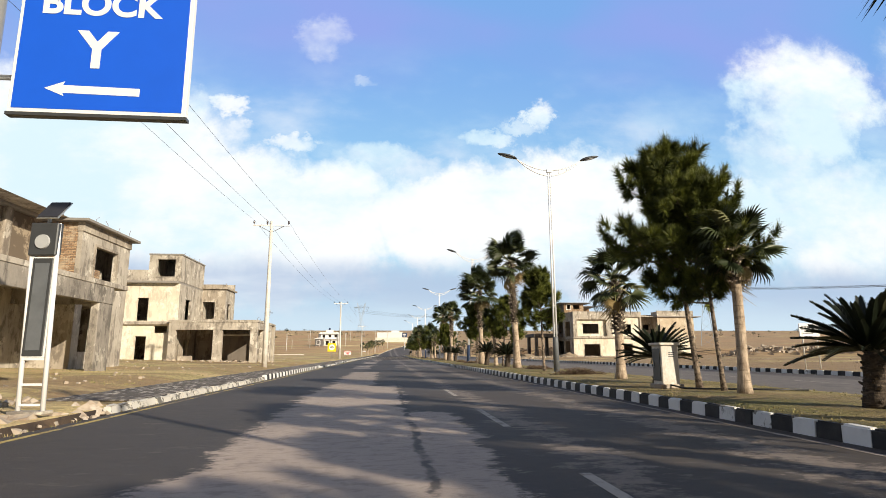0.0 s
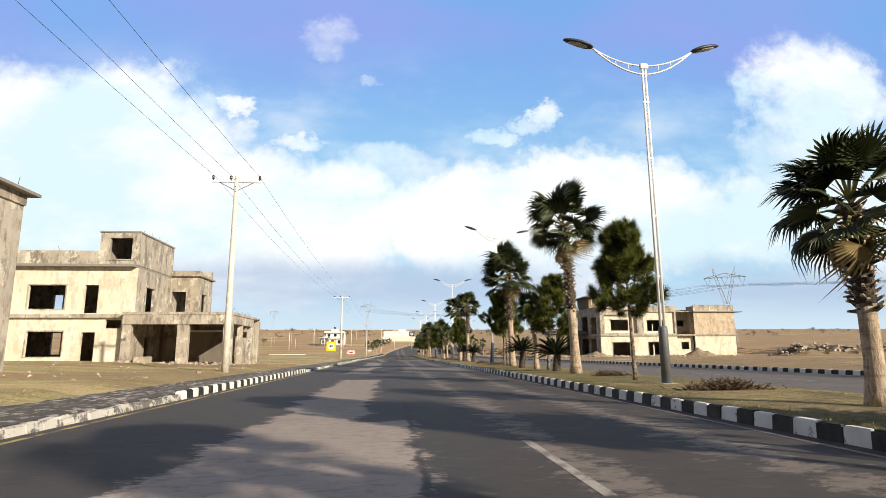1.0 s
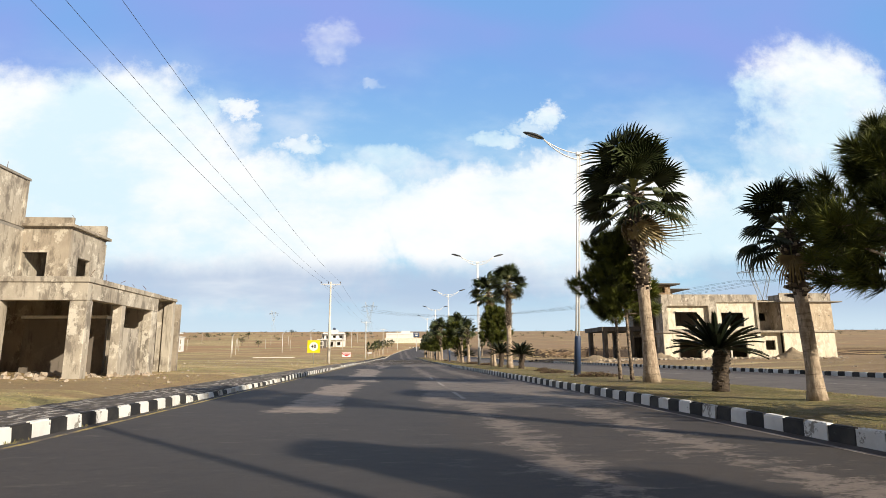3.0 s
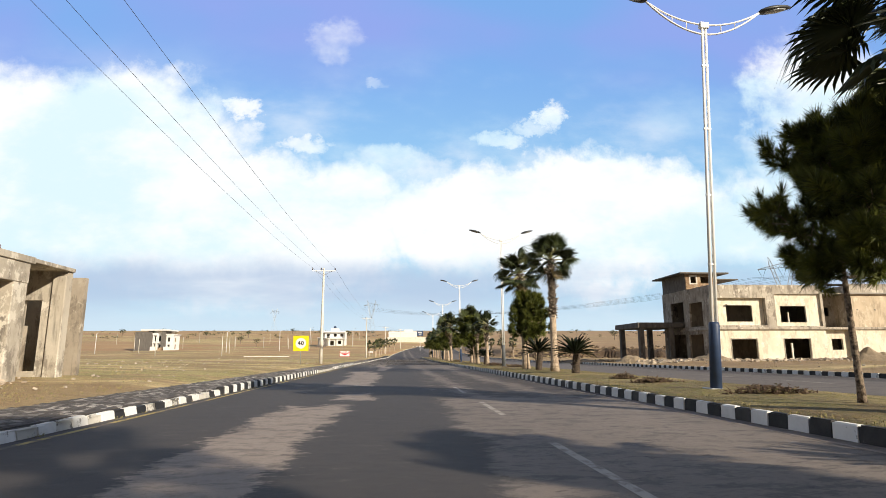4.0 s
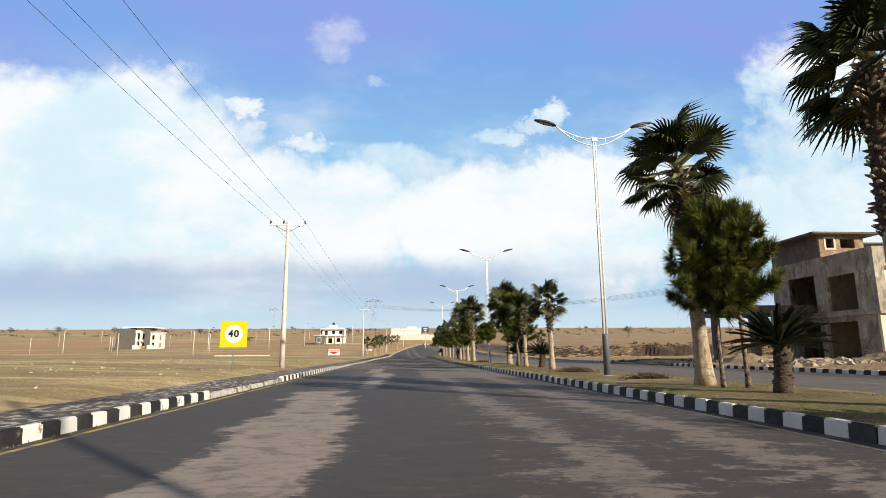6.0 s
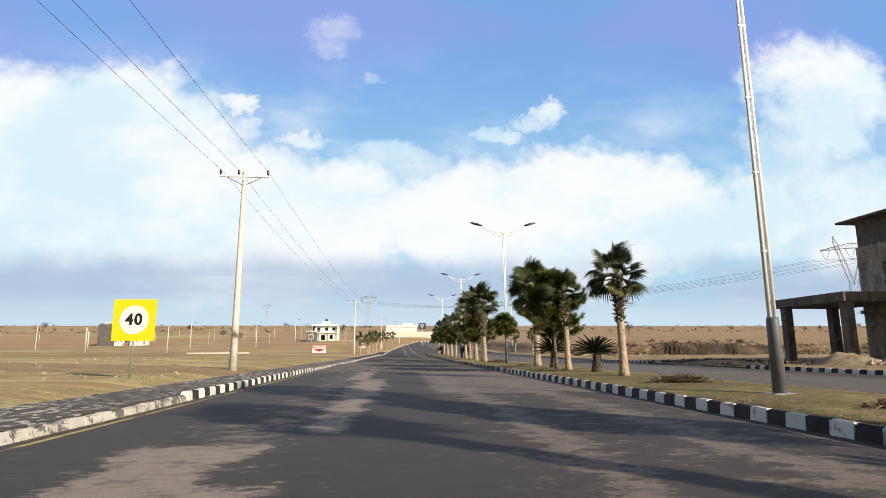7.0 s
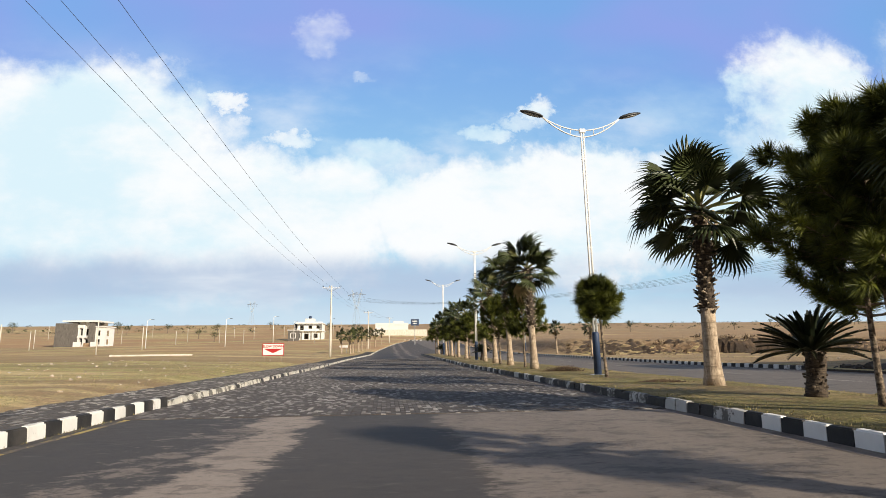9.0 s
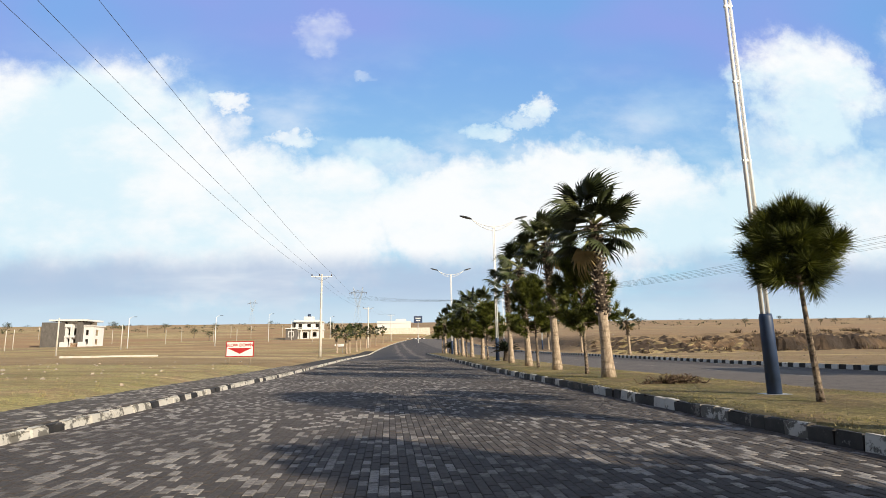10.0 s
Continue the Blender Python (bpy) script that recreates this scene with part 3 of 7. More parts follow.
def lettering(text, height, material, name="letters", depth=0.004):
    """Letters in the built-in font as a mesh in the x-z plane, centred."""
    cu = bpy.data.curves.new(name, "FONT")
    cu.body, cu.size, cu.align_x, cu.align_y, cu.extrude, cu.offset = text, height / 0.70, "CENTER", "CENTER", depth, height * 0.045
    ob = new(name, cu)
    bpy.context.view_layer.update()
    me = bpy.data.meshes.new_from_object(ob.evaluated_get(bpy.context.evaluated_depsgraph_get()))
    bpy.data.objects.remove(ob)
    me.transform(Matrix.Rotation(radians(90), 4, "X"))
    me.materials.clear()
    me.materials.append(material)
    return me


def smoothstep(a, b, v):
    t = min(1.0, max(0.0, (v - a) / (b - a)))
    return t * t * (3 - 2 * t)


RISE = ((-400, 0), (140, 0), (200, 0.45), (250, 1.7), (300, 3.5), (350, 5.0), (420, 8.0), (600, 18.0), (900, 36.5), (1050, 37.5), (4200, 37.5))


def rise(y):
    """The long slope of the land ahead."""
    return float(np.interp(y, [p[0] for p in RISE], [p[1] for p in RISE]))


def bend(y):
    """How far the road has turned to the right."""
    return 0.0 if y < 205 else 3.2e-4 * (min(y, 420) - 205) ** 2 + (0.138 * (y - 420) if y > 420 else 0)


def bank_edge(x):
    """Where the cut bank beyond the opposite carriageway begins, as y."""
    return 181 + 0.06 * (x - 30) + 7.0 * noise.noise((0.06 * x, 1.7, 0)) + 3.0 * noise.noise((0.19 * x, 5.1, 0)) + 0.45 * noise.noise((0.5 * x, 2.1, 0))


def taper(y):
    """How far the footway side of the road draws in toward the junction."""
    return float(np.interp(y, (130, 150, 165, 195, 248, 285, 345, 420), (0, 0.55, 0.9, 2.4, 3.9, 5.5, 7.8, 9.0)))


def land(x, y):
    """Height of the open ground."""
    z = rise(y)
    if x < -7.4:
        z += 0.13 + 0.20 * smoothstep(-7.4, -9.2, x) + 0.28 * smoothstep(-9, -24, x)
        z += 0.10 * noise.noise((0.21 * x, 0.17 * y, 0.3)) * smoothstep(-8, -12, x)
        z += 0.25 * noise.fractal((0.05 * x, 0.09 * y, 3.3), 0.9, 2.0, 3) * smoothstep(-14, -40, x)
        z -= 0.30 * rise(y) * smoothstep(-40, -120, x) * smoothstep(420, 330, y)
    elif x > 22.2:
        side = smoothstep(23, 30, x)
        z += 0.13 + 0.25 * smoothstep(22.2, 32, x) + 0.08 * noise.noise((0.21 * x, 0.17 * y, 0.3)) * smoothstep(23, 27, x)
        edge = bank_edge(x)
        wide = 1.3 + 5.5 * smoothstep(51, 42, x) + 4.5 * smoothstep(70, 78, x) + 0.8 * noise.noise((0.12 * x, 9.2, 0))
        face = 0.72 * smoothstep(edge, edge + wide, y) + 0.28 * smoothstep(edge + 0.75 * wide, edge + 1.5 * wide + 1.5, y)
        near = smoothstep(edge - 2.5, edge + 0.6, y) * smoothstep(edge + wide + 3.0, edge + wide, y) * side
        gully = 0.6 * abs(noise.noise((0.33 * x + 0.05 * y, 0.10 * y, 8.0))) + 0.7 * abs(noise.noise((0.95 * x, 0.2 * y, 3.0)))
        z += side * (2.5 * face * smoothstep(420, 260, y) - 0.42 * smoothstep(125, 172, y) * smoothstep(420, 260, y)) + near * (0.30 * noise.fractal((1.3 * x, 1.6 * y, 2.0), 0.7, 2.1, 5) - 0.40 * (0.45 - gully) * face)
        mound = math.exp(-((y - 98) / 3.2) ** 2) * smoothstep(60.5, 64, x) * smoothstep(140, 110, x)
        z += mound * (1.5 + 0.9 * noise.fractal((0.3 * x, 0.4 * y, 5.0), 0.8, 2.0, 4))
        z += 0.25 * noise.fractal((0.05 * x, 0.09 * y, 3.3), 0.9, 2.0, 3) * smoothstep(60, 100, x)
    return z


MEDIAN_END, JUNCTION = 196.0, 362.0
ROAD_L, ROAD_R = -5.35, 5.62
OPP_L, OPP_R = 10.80, 21.75


def shift(x, y):
    """Plan x with the road's turn added near the road."""
    return x + bend(y) * smoothstep(220, 40, abs(x)) + taper(y) * smoothstep(5.6, -5.4, x) * smoothstep(-90, -30, x)


def rows_of(a, b, near=2.0):
    ys, y = [], a
    while y < b:
        ys.append(y)
        y += 0.55 if 170 < y < 200 else 0.8 if 92 < y < 105 else near if y < 300 else near + (y - 300) * 0.045
    return ys + [b]


def build_ground():
    left = [-2600, -1700, -1100, -750, -520, -380, -280, -210, -160, -125, -100, -82, -68, -56, -47, -40, -34, -29, -25, -21.5, -18.5, -16, -14, -12.3, -11, -10, -9.2, -8.6, -8.0, -7.42]
    road = [-5.52, -5.44, 5.66, 5.72, 6.6, 7.5, 8.4, 9.3, 10.1, 10.70, 10.74, 21.82, 21.88]
    right = [22.3, 23.2, 24.5] + [26 + 0.6 * i for i in range(125)] + [104, 112, 122, 135, 160, 200, 260, 340, 450, 600, 820, 1150, 1700, 2600]
    xs, ys = left + road + right, rows_of(-80, 3200)
    verts, faces, slots = [], [], []
    for y in ys:
        for x in xs:
            if x <= -7.42 or x >= 22.3:
                z = land(x, y)
            elif -7.42 < x <= -5.5 or 21.85 < x < 22.3:
                z = rise(y) + 0.10
            elif 5.7 < x < 10.72 and y > MEDIAN_END:
                z = rise(y) - 0.10
            elif 5.7 < x < 10.72:
                z = rise(y) + 0.165 + 0.05 * math.sin((x - 5.7) / 5.0 * math.pi) + 0.025 * noise.noise((0.9 * x, 0.5 * y, 4))
            else:
                z = rise(y) - 0.10
            verts.append((shift(x, y), y, z))
    n = len(xs)
    for j in range(len(ys) - 1):
        for i in range(n - 1):
            a = j * n + i
            faces.append((a, a + 1, a + n + 1, a + n))
            slots.append(1 if 5.65 < xs[i] < 10.72 else 0)
    me = mesh_of(verts, faces, "ground", [FIELD, LAWN])
    me.polygons.foreach_set("material_index", slots)
    me.polygons.foreach_set("use_smooth", [not (165 < verts[f[0]][1] < 200 and verts[f[0]][0] > 26) for f in faces])
    return tagged(new("ground", me), "dry tan field and sparse median lawn", "ground", kind="structure")


def ribbon(name, x0, x1, y0, y1, dz, material, parent=None, step=4.0, thick=0.0):
    ys = [y for y in np.arange(y0, y1, step)] + [y1]
    verts, faces = [], []
    for y in ys:
        for x in (x0, x1):
            verts.append((shift(x, y), y, rise(y) + dz))
    for j in range(len(ys) - 1):
        a = 2 * j
        faces.append((a, a + 1, a + 3, a + 2))
    return part(name, mesh_of(verts, faces, name, material), None, parent)


PAVE_0, PAVE_1 = 110.35, 166.0
build_ground()
road = tagged(ribbon("road", ROAD_L, ROAD_R, -80, PAVE_0, 0.0, ASPHALT), "patched asphalt carriageway with worn lane paint", "road", kind="structure")
tagged(ribbon("road", ROAD_L, ROAD_R, PAVE_1, JUNCTION, 0.0, ASPHALT), "asphalt road climbing toward a junction", "road", kind="structure")
road_opposite = tagged(ribbon("road", OPP_L, OPP_R, -80, JUNCTION, 0.0, ASPHALT), "opposite asphalt carriageway beyond the median", "road", kind="structure")
tagged(ribbon("road", ROAD_R, OPP_L, MEDIAN_END + 0.3, JUNCTION, 0.0, ASPHALT), "open asphalt between carriageways past the median", "road", kind="structure")
paver_bed = tagged(ribbon("road", ROAD_L, ROAD_R, PAVE_0, PAVE_1, -0.012, MORTAR), "sandy bed under concrete road pavers", "road", kind="structure")
footway = tagged(ribbon("pavement", -7.75, -5.50, 14, 215, 0.128, MORTAR), "dark footway with sandy joints beside the field", "pavement", kind="structure")

# lane paint
for k in range(-4, 15):
    if k < 1 or 5 <= k <= 7:
        ribbon("lane_dash", 1.70, 1.82, 16.0 + 6.5 * k, 19.0 + 6.5 * k, 0.004, LINE_WHITE, road, 1.0)
for y in (33.5, 46.4, 65.5, 79.3):
    ribbon("lane_dash", -1.86, -1.76, y, y + 2.6, 0.004, LINE_FAINT, road, 1.0)
ribbon("edge_line", -5.13, -5.02, -40, PAVE_0, 0.004, LINE_YELLOW, road, 2.0)
ribbon("edge_line", 5.26, 5.35, -40, PAVE_0, 0.004, LINE_FAINT, road, 2.0)
ribbon("edge_line", 21.3, 21.42, -40, 200, 0.004, LINE_FAINT, road_opposite, 2.0)
for k in range(0, 28):
    ribbon("lane_dash", 16.2, 16.32, 6.5 * k, 6.5 * k + 3, 0.004, LINE_WHITE, road_opposite, 1.5)

# ---- lamp posts, poles and wires ----


def lamp_post(x, y, base_material, base_label, lean=0.0):
    t = thing("street_lamp", pose(x, y, rise(y) + 0.19, 0, lean, 0) @ Matrix.Scale(1.045 if 50 < y < 65 else 1.0, 4), "tall white twin-arm street lamp on the grass median", "street lamp", "street lamps along the median")
    part("base_tube", a_tube([(0, 0, 0.03), (0, 0, 1.62), (0, 0, 1.70)], [0.145, 0.135, 0.12], 14), base_material, t, base_label, True)
    part("foot_plate", a_box(-0.24, -0.24, 0, 0.24, 0.24, 0.035, 0.008), GALV, t)
    for s in (-1, 1):
        part("mast_tube", a_tube([(s * 0.062, 0, 1.6), (s * 0.052, 0, 10.2)], [0.046, 0.038], 8), STEEL_WHITE, t, "", True)
    for z in (3.2, 5.1, 7.0, 8.9):
        part("spacer", a_box(-0.10, -0.03, z, 0.10, 0.03, z + 0.05), STEEL_WHITE, t)
    part("collar", a_box(-0.13, -0.07, 10.08, 0.13, 0.07, 10.26, 0.012), STEEL_WHITE, t)
    for s in (-1, 1):
        arm = bmesh.new()
        for lift in (0.0, -0.30):
            tube(arm, [(s * 1.70 * u, 0, 10.2 + lift * (1 - u ** 1.6) + 0.56 * u ** 2.0) for u in [i / 9 for i in range(10)]], 0.028, 7)
        for u in (0.3, 0.55, 0.8):
            tube(arm, [(s * 1.70 * u, 0, 10.2 + 0.56 * u ** 2.0), (s * 1.70 * u, 0, 10.2 - 0.30 * (1 - u ** 1.6) + 0.56 * u ** 2.0)], 0.014, 6)
        a = part("arm", arm, STEEL_WHITE, t, "", True)
        head = bmesh.new()
        bmesh.ops.create_uvsphere(head, u_segments=14, v_segments=9, radius=1.0)
        for v in head.verts:
            v.co = Vector((v.co.x * 0.53, v.co.y * 0.185 * (1.0 - 0.25 * v.co.x * s), v.co.z * (0.115 if v.co.z > 0 else 0.05)))
        m = pose(s * 2.17, 0, 10.90, 0, -s * 14, 0)
        h = part("lamp_head", head, STEEL_DARK, a, "dark streamlined lamp head", True, m)
        lens = bmesh.new()
        bmesh.ops.create_uvsphere(lens, u_segments=12, v_segments=6, radius=1.0)
        for v in lens.verts:
            v.co = Vector((v.co.x * 0.34, v.co.y * 0.13, v.co.z * 0.03 - 0.038))
        part("lens", lens, LENS, a, "pale lamp glass", True, m)
    return t


for i, y in enumerate((-2.9, 28.0, 58.9, 89.45, 121.0, 152.0, 183.0)):
    grey = i in (1, 3)
    lamp_post(shift(8.19 if i == 2 else 8.12, y), y, STEEL_GREY if grey else STEEL_BLUE, "dark grey painted base tube" if grey else "dark blue painted base tube", {2: 3.3, 4: -0.6}.get(i, 0.0))
for y in (200.0, 232.0, 264.0, 296.0, 328.0):
    lamp_post(shift(24.5, y), y, STEEL_BLUE, "dark blue painted base tube")

POLE_X = -8.44
POLES = (-23.6, 41.55, 106.67, 171.8, 237.0, 302.0)


def pole_top(y):
    return Vector((shift(POLE_X, y), y, land(POLE_X, y) - 0.05 + (10.3 if y < 150 else 8.9)))


def utility_pole(y):
    top = pole_top(y)
    k = (top.z - land(POLE_X, y) + 0.05) / 10.0
    t = thing("utility_pole", Matrix.Translation((top.x, y, top.z - 10.0 * k)) @ Matrix.Scale(k, 4), "tapered cream-painted steel electricity pole beside the footway", "utility pole", "electricity poles")
    part("shaft", a_tube([(0, 0, 0), (0.01, 0, 2.4), (0, 0, 10.05)], [0.185, 0.165, 0.095], 14), POLE_CREAM, t, "", True)
    part("cross_arm", a_box(-1.24, -0.055, 9.70, 1.24, 0.055, 9.79, 0.008), STEEL_WHITE, t, "white steel cross-arm")
    for s in (-1, 1):
        part("brace", a_tube([(s * 0.08, 0.05, 9.30), (s * 0.85, 0.05, 9.71)], 0.022, 6), GALV, t)
    for z in (9.2, 9.45, 9.88):
        part("bolt", a_tube([(0, -0.10, z), (0, -0.125, z)], 0.022, 6), STEEL_DARK, t)
    for x in (-1.18, -0.28, 1.18):
        ins = bmesh.new()
        tube(ins, [(x, 0, 9.8), (x, 0, 9.86), (x, 0, 9.90), (x, 0, 9.96), (x, 0, 10.03), (x, 0, 10.08)], [0.03, 0.03, 0.075, 0.05, 0.07, 0.03], 8)
        part("insulator", ins, PORCELAIN, t, "dark brown porcelain insulator", True)
    return t


for y in POLES:
    utility_pole(y)


def wire(name, a, b, sag, r, label, n=24):
    a, b = Vector(a), Vector(b)
    pts = [a.lerp(b, i / n) - Vector((0, 0, 4 * sag * (i / n) * (1 - i / n))) for i in range(n + 1)]
    ob = part(name, a_tube(pts, r, 5), WIRE, None)
    return tagged(ob, label, "cable", "overhead wires")


for y0, y1 in zip(POLES, POLES[1:]):
    for x in (-1.18, -0.28, 1.18):
        wire("power_line", pole_top(y0) + Vector((x, 0, 0.06)), pole_top(y1) + Vector((x, 0, 0.06)), 0.75, 0.0075, "thin dark aluminium wire strung between poles")

# ---- signs ----


def block_sign():
    t = thing("direction_sign", pose(-5.53, 11.05, 0), "large blue direction board with white letters and arrow", "road sign")
    z0, z1 = 5.52, 8.95
    part("board", a_box(-1.58, -0.01, z0, 1.58, 0.12, z1, 0.006), SIGN_WHITE, t)
    part("panel", a_box(-1.515, -0.016, z0 + 0.075, 1.50, -0.008, z1 - 0.075), SIGN_BLUE, t, "saturated blue reflective sheet")
    part("underside_rail", a_box(-1.60, -0.03, z0 - 0.065, 1.60, 0.14, z0 - 0.004), STEEL_DARK, t, "black lower rail")
    part("letters", lettering("BLOCK", 0.47, SIGN_WHITE), SIGN_WHITE, t, "white letters BLOCK", at=pose(-0.12, -0.02, 7.74))
    part("letters", lettering("Y", 0.72, SIGN_WHITE), SIGN_WHITE, t, "white letter Y", at=pose(-0.13, -0.02, 6.77))
    arrow = bmesh.new()
    prof = [(-0.98, 6.0), (-0.62, 6.145), (-0.65, 6.07), (0.72, 6.05), (0.72, 5.895), (-0.65, 5.915), (-0.62, 5.85)]
    top = [arrow.verts.new((x, -0.022, z)) for x, z in prof]
    arrow.faces.new(top)
    part("arrow", arrow, SIGN_WHITE, t, "white arrow pointing to a side street")
    part("post", a_tube([(-2.15, 0.25, 0.1), (-2.15, 0.25, 9.2)], [0.15, 0.11], 12), GALV, t, "", True)
    for z in (6.3, 8.3):
        part("bracket", a_tube([(-2.15, 0.25, z), (1.4, 0.22, z)], 0.055, 8), GALV, t, "", True)
    return t


def radar_sign():
    z = 0.16
    t = thing("speed_sign", pose(-5.93, 10.8, z, 0, 0, -6) @ Matrix.Scale(1.09, 4), "narrow solar-powered speed display in a white frame", "road sign")
    for x in (-0.19, 0.19):
        part("upright", a_tube([(x, 0, 0.0), (x * 1.02 - 0.09, 0.0, 2.95)], 0.036, 8), STEEL_WHITE, t, "", True)
    for zz in (0.12, 0.42, 0.80):
        part("rung", a_box(-0.2 - zz * 0.03, -0.02, zz, 0.2 - zz * 0.03, 0.02, zz + 0.035), STEEL_WHITE, t)
    part("foot", a_box(-0.26, -0.14, 0, 0.26, 0.14, 0.05, 0.01), CONCRETE, t)
    part("display", a_box(-0.215, -0.045, 0.86, 0.105, 0.05, 2.38, 0.01), STEEL_DARK, t, "long dark grey display panel")
    part("display_face", a_box(-0.165, -0.052, 0.95, 0.055, -0.044, 2.30), STEEL_GREY, t, "grey unlit display face")
    part("display_rim", a_box(-0.235, -0.03, 0.84, 0.125, 0.04, 2.40), STEEL_WHITE, t)
    head = part("signal_head", a_box(-0.30, -0.07, 2.42, 0.14, 0.07, 2.95, 0.015), STEEL_DARK, t, "black signal box")
    disc = bmesh.new()
    bmesh.ops.create_cone(disc, cap_ends=True, segments=28, radius1=0.12, radius2=0.11, depth=0.03, matrix=pose(-0.08, -0.08, 2.64, 90, 0, 0))
    part("signal_lens", disc, LENS, head, "round grey lens")
    pv = part("solar_panel", a_box(-0.155, -0.21, -0.015, 0.155, 0.21, 0.015), PV, t, "tilted dark solar panel", at=pose(0.0, 0.0, 3.17, 47, 0, 0))
    part("panel_frame", a_box(-0.17, -0.225, -0.022, 0.17, 0.225, -0.002), GALV, pv)
    part("stalk", a_tube([(-0.08, 0, 2.8), (-0.05, 0, 3.1)], 0.025, 8), GALV, t)
    return t


def speed_sign():
    g = land(-8.93, 96.6)
    t = thing("speed_limit_sign", pose(-8.93, 96.6, g, 0, 0, -3), "square yellow speed limit board on a thin post", "road sign")
    part("post", a_tube([(0, 0.03, 0), (0, 0.03, 2.5)], 0.03, 8), GALV, t, "", True)
    part("board", a_box(-0.69, -0.012, 1.2, 0.69, 0.015, 2.55), SIGN_YELLOW, t)
    disc = bmesh.new()
    bmesh.ops.create_cone(disc, cap_ends=True, segments=40, radius1=0.47, radius2=0.47, depth=0.01, matrix=pose(0.0, -0.018, 1.88, 90, 0, 0))
    part("disc", disc, SIGN_WHITE, t, "round white field")
    for x, digit in ((-0.15, "4"), (0.14, "0")):
        part("numeral", lettering(digit, 0.35, SIGN_BLACK), SIGN_BLACK, t, "black numeral " + digit, at=pose(x, -0.028, 1.88))
    return t


def slow_sign():
    y = 148.8
    g = land(-9.75, y)
    t = thing("warning_sign", pose(-9.75, y, g), "white framed warning board with red lettering", "road sign")
    for x in (-0.68, 0.68):
        part("leg", a_tube([(x, 0.03, 0), (x, 0.03, 1.4)], 0.028, 8), RUBBLE, t, "", True)
    part("frame", a_box(-0.9, -0.02, 0.50, 0.9, 0.03, 1.52, 0.01), SIGN_RED, t, "dark red frame")
    part("panel", a_box(-0.84, -0.026, 0.56, 0.84, -0.016, 1.46), SIGN_WHITE, t)
    part("letters", lettering("SLOW DOWN", 0.185, SIGN_RED), SIGN_RED, t, "red letters SLOW DOWN", at=pose(0, -0.032, 1.26))
    arrow = bmesh.new()
    arrow.faces.new([arrow.verts.new((x, -0.031, z)) for x, z in ((-0.80, 1.08), (0.80, 1.08), (0.34, 0.86), (0, 0.70), (-0.34, 0.86))])
    part("arrow", arrow, SIGN_RED, t, "broad red downward wedge")
    return t


def white_board():
    t = thing("notice_board", pose(24.2, 31.5, land(24.2, 31.5)), "small white notice board on two posts by the far kerb", "sign")
    for x in (-0.45, 0.45):
        part("post", a_tube([(x, 0, 0), (x, 0, 2.5)], 0.04, 8), POLE_CREAM, t, "", True)
    part("board", a_box(-0.62, -0.03, 1.85, 0.62, 0.03, 2.6, 0.01), SIGN_WHITE, t)
    for i in range(3):
        part("text_bar", a_box(-0.5, -0.036, 2.42 - 0.2 * i, 0.42 - 0.1 * i, -0.030, 2.47 - 0.2 * i), STEEL_GREY, t)
    return t


def far_blue_sign():
    y = 285
    x = 8.9
    t = thing("direction_sign", pose(x, y, rise(y) + 0.18), "distant blue direction board on a post at the junction", "road sign")
    part("post", a_tube([(0, 0.1, -0.3), (0, 0.1, 8)], 0.12, 8), GALV, t)
    part("board", a_box(-1.3, 0, 5.9, 1.3, 0.12, 8.0), STEEL_BLUE, t)
    part("text_bar", a_box(-0.8, -0.01, 7.2, 0.8, 0.0, 7.45), SIGN_WHITE, t)
    part("text_bar", a_box(-0.6, -0.01, 6.5, 0.6, 0.0, 6.75), SIGN_WHITE, t)


def arrow_board():
    y = 200.0
    t = thing("arrow_sign", pose(-7.62, y, land(-8.6, y)), "white arrow board on two short posts by the footway", "road sign")
    bm = bmesh.new()
    prof = [(-0.75, 1.25), (-0.25, 1.65), (-0.25, 1.45), (0.75, 1.45), (0.75, 1.05), (-0.25, 1.05), (-0.25, 0.85)]
    front, back = [bm.verts.new((x, -0.02, z)) for x, z in prof], [bm.verts.new((x, 0.02, z)) for x, z in prof]
    bm.faces.new(front)
    bm.faces.new(back[::-1])
    for k in range(len(prof)):
        bm.faces.new((front[k], back[k], back[(k + 1) % 7], front[(k + 1) % 7]))
    part("board", bm, SIGN_WHITE, t)
    for x in (-0.2, 0.55):
        part("post", a_tube([(x, 0.05, -0.2), (x, 0.05, 1.4)], 0.03, 6), GALV, t)


arrow_board()
block_sign()
radar_sign()
speed_sign()
slow_sign()
white_board()
far_blue_sign()


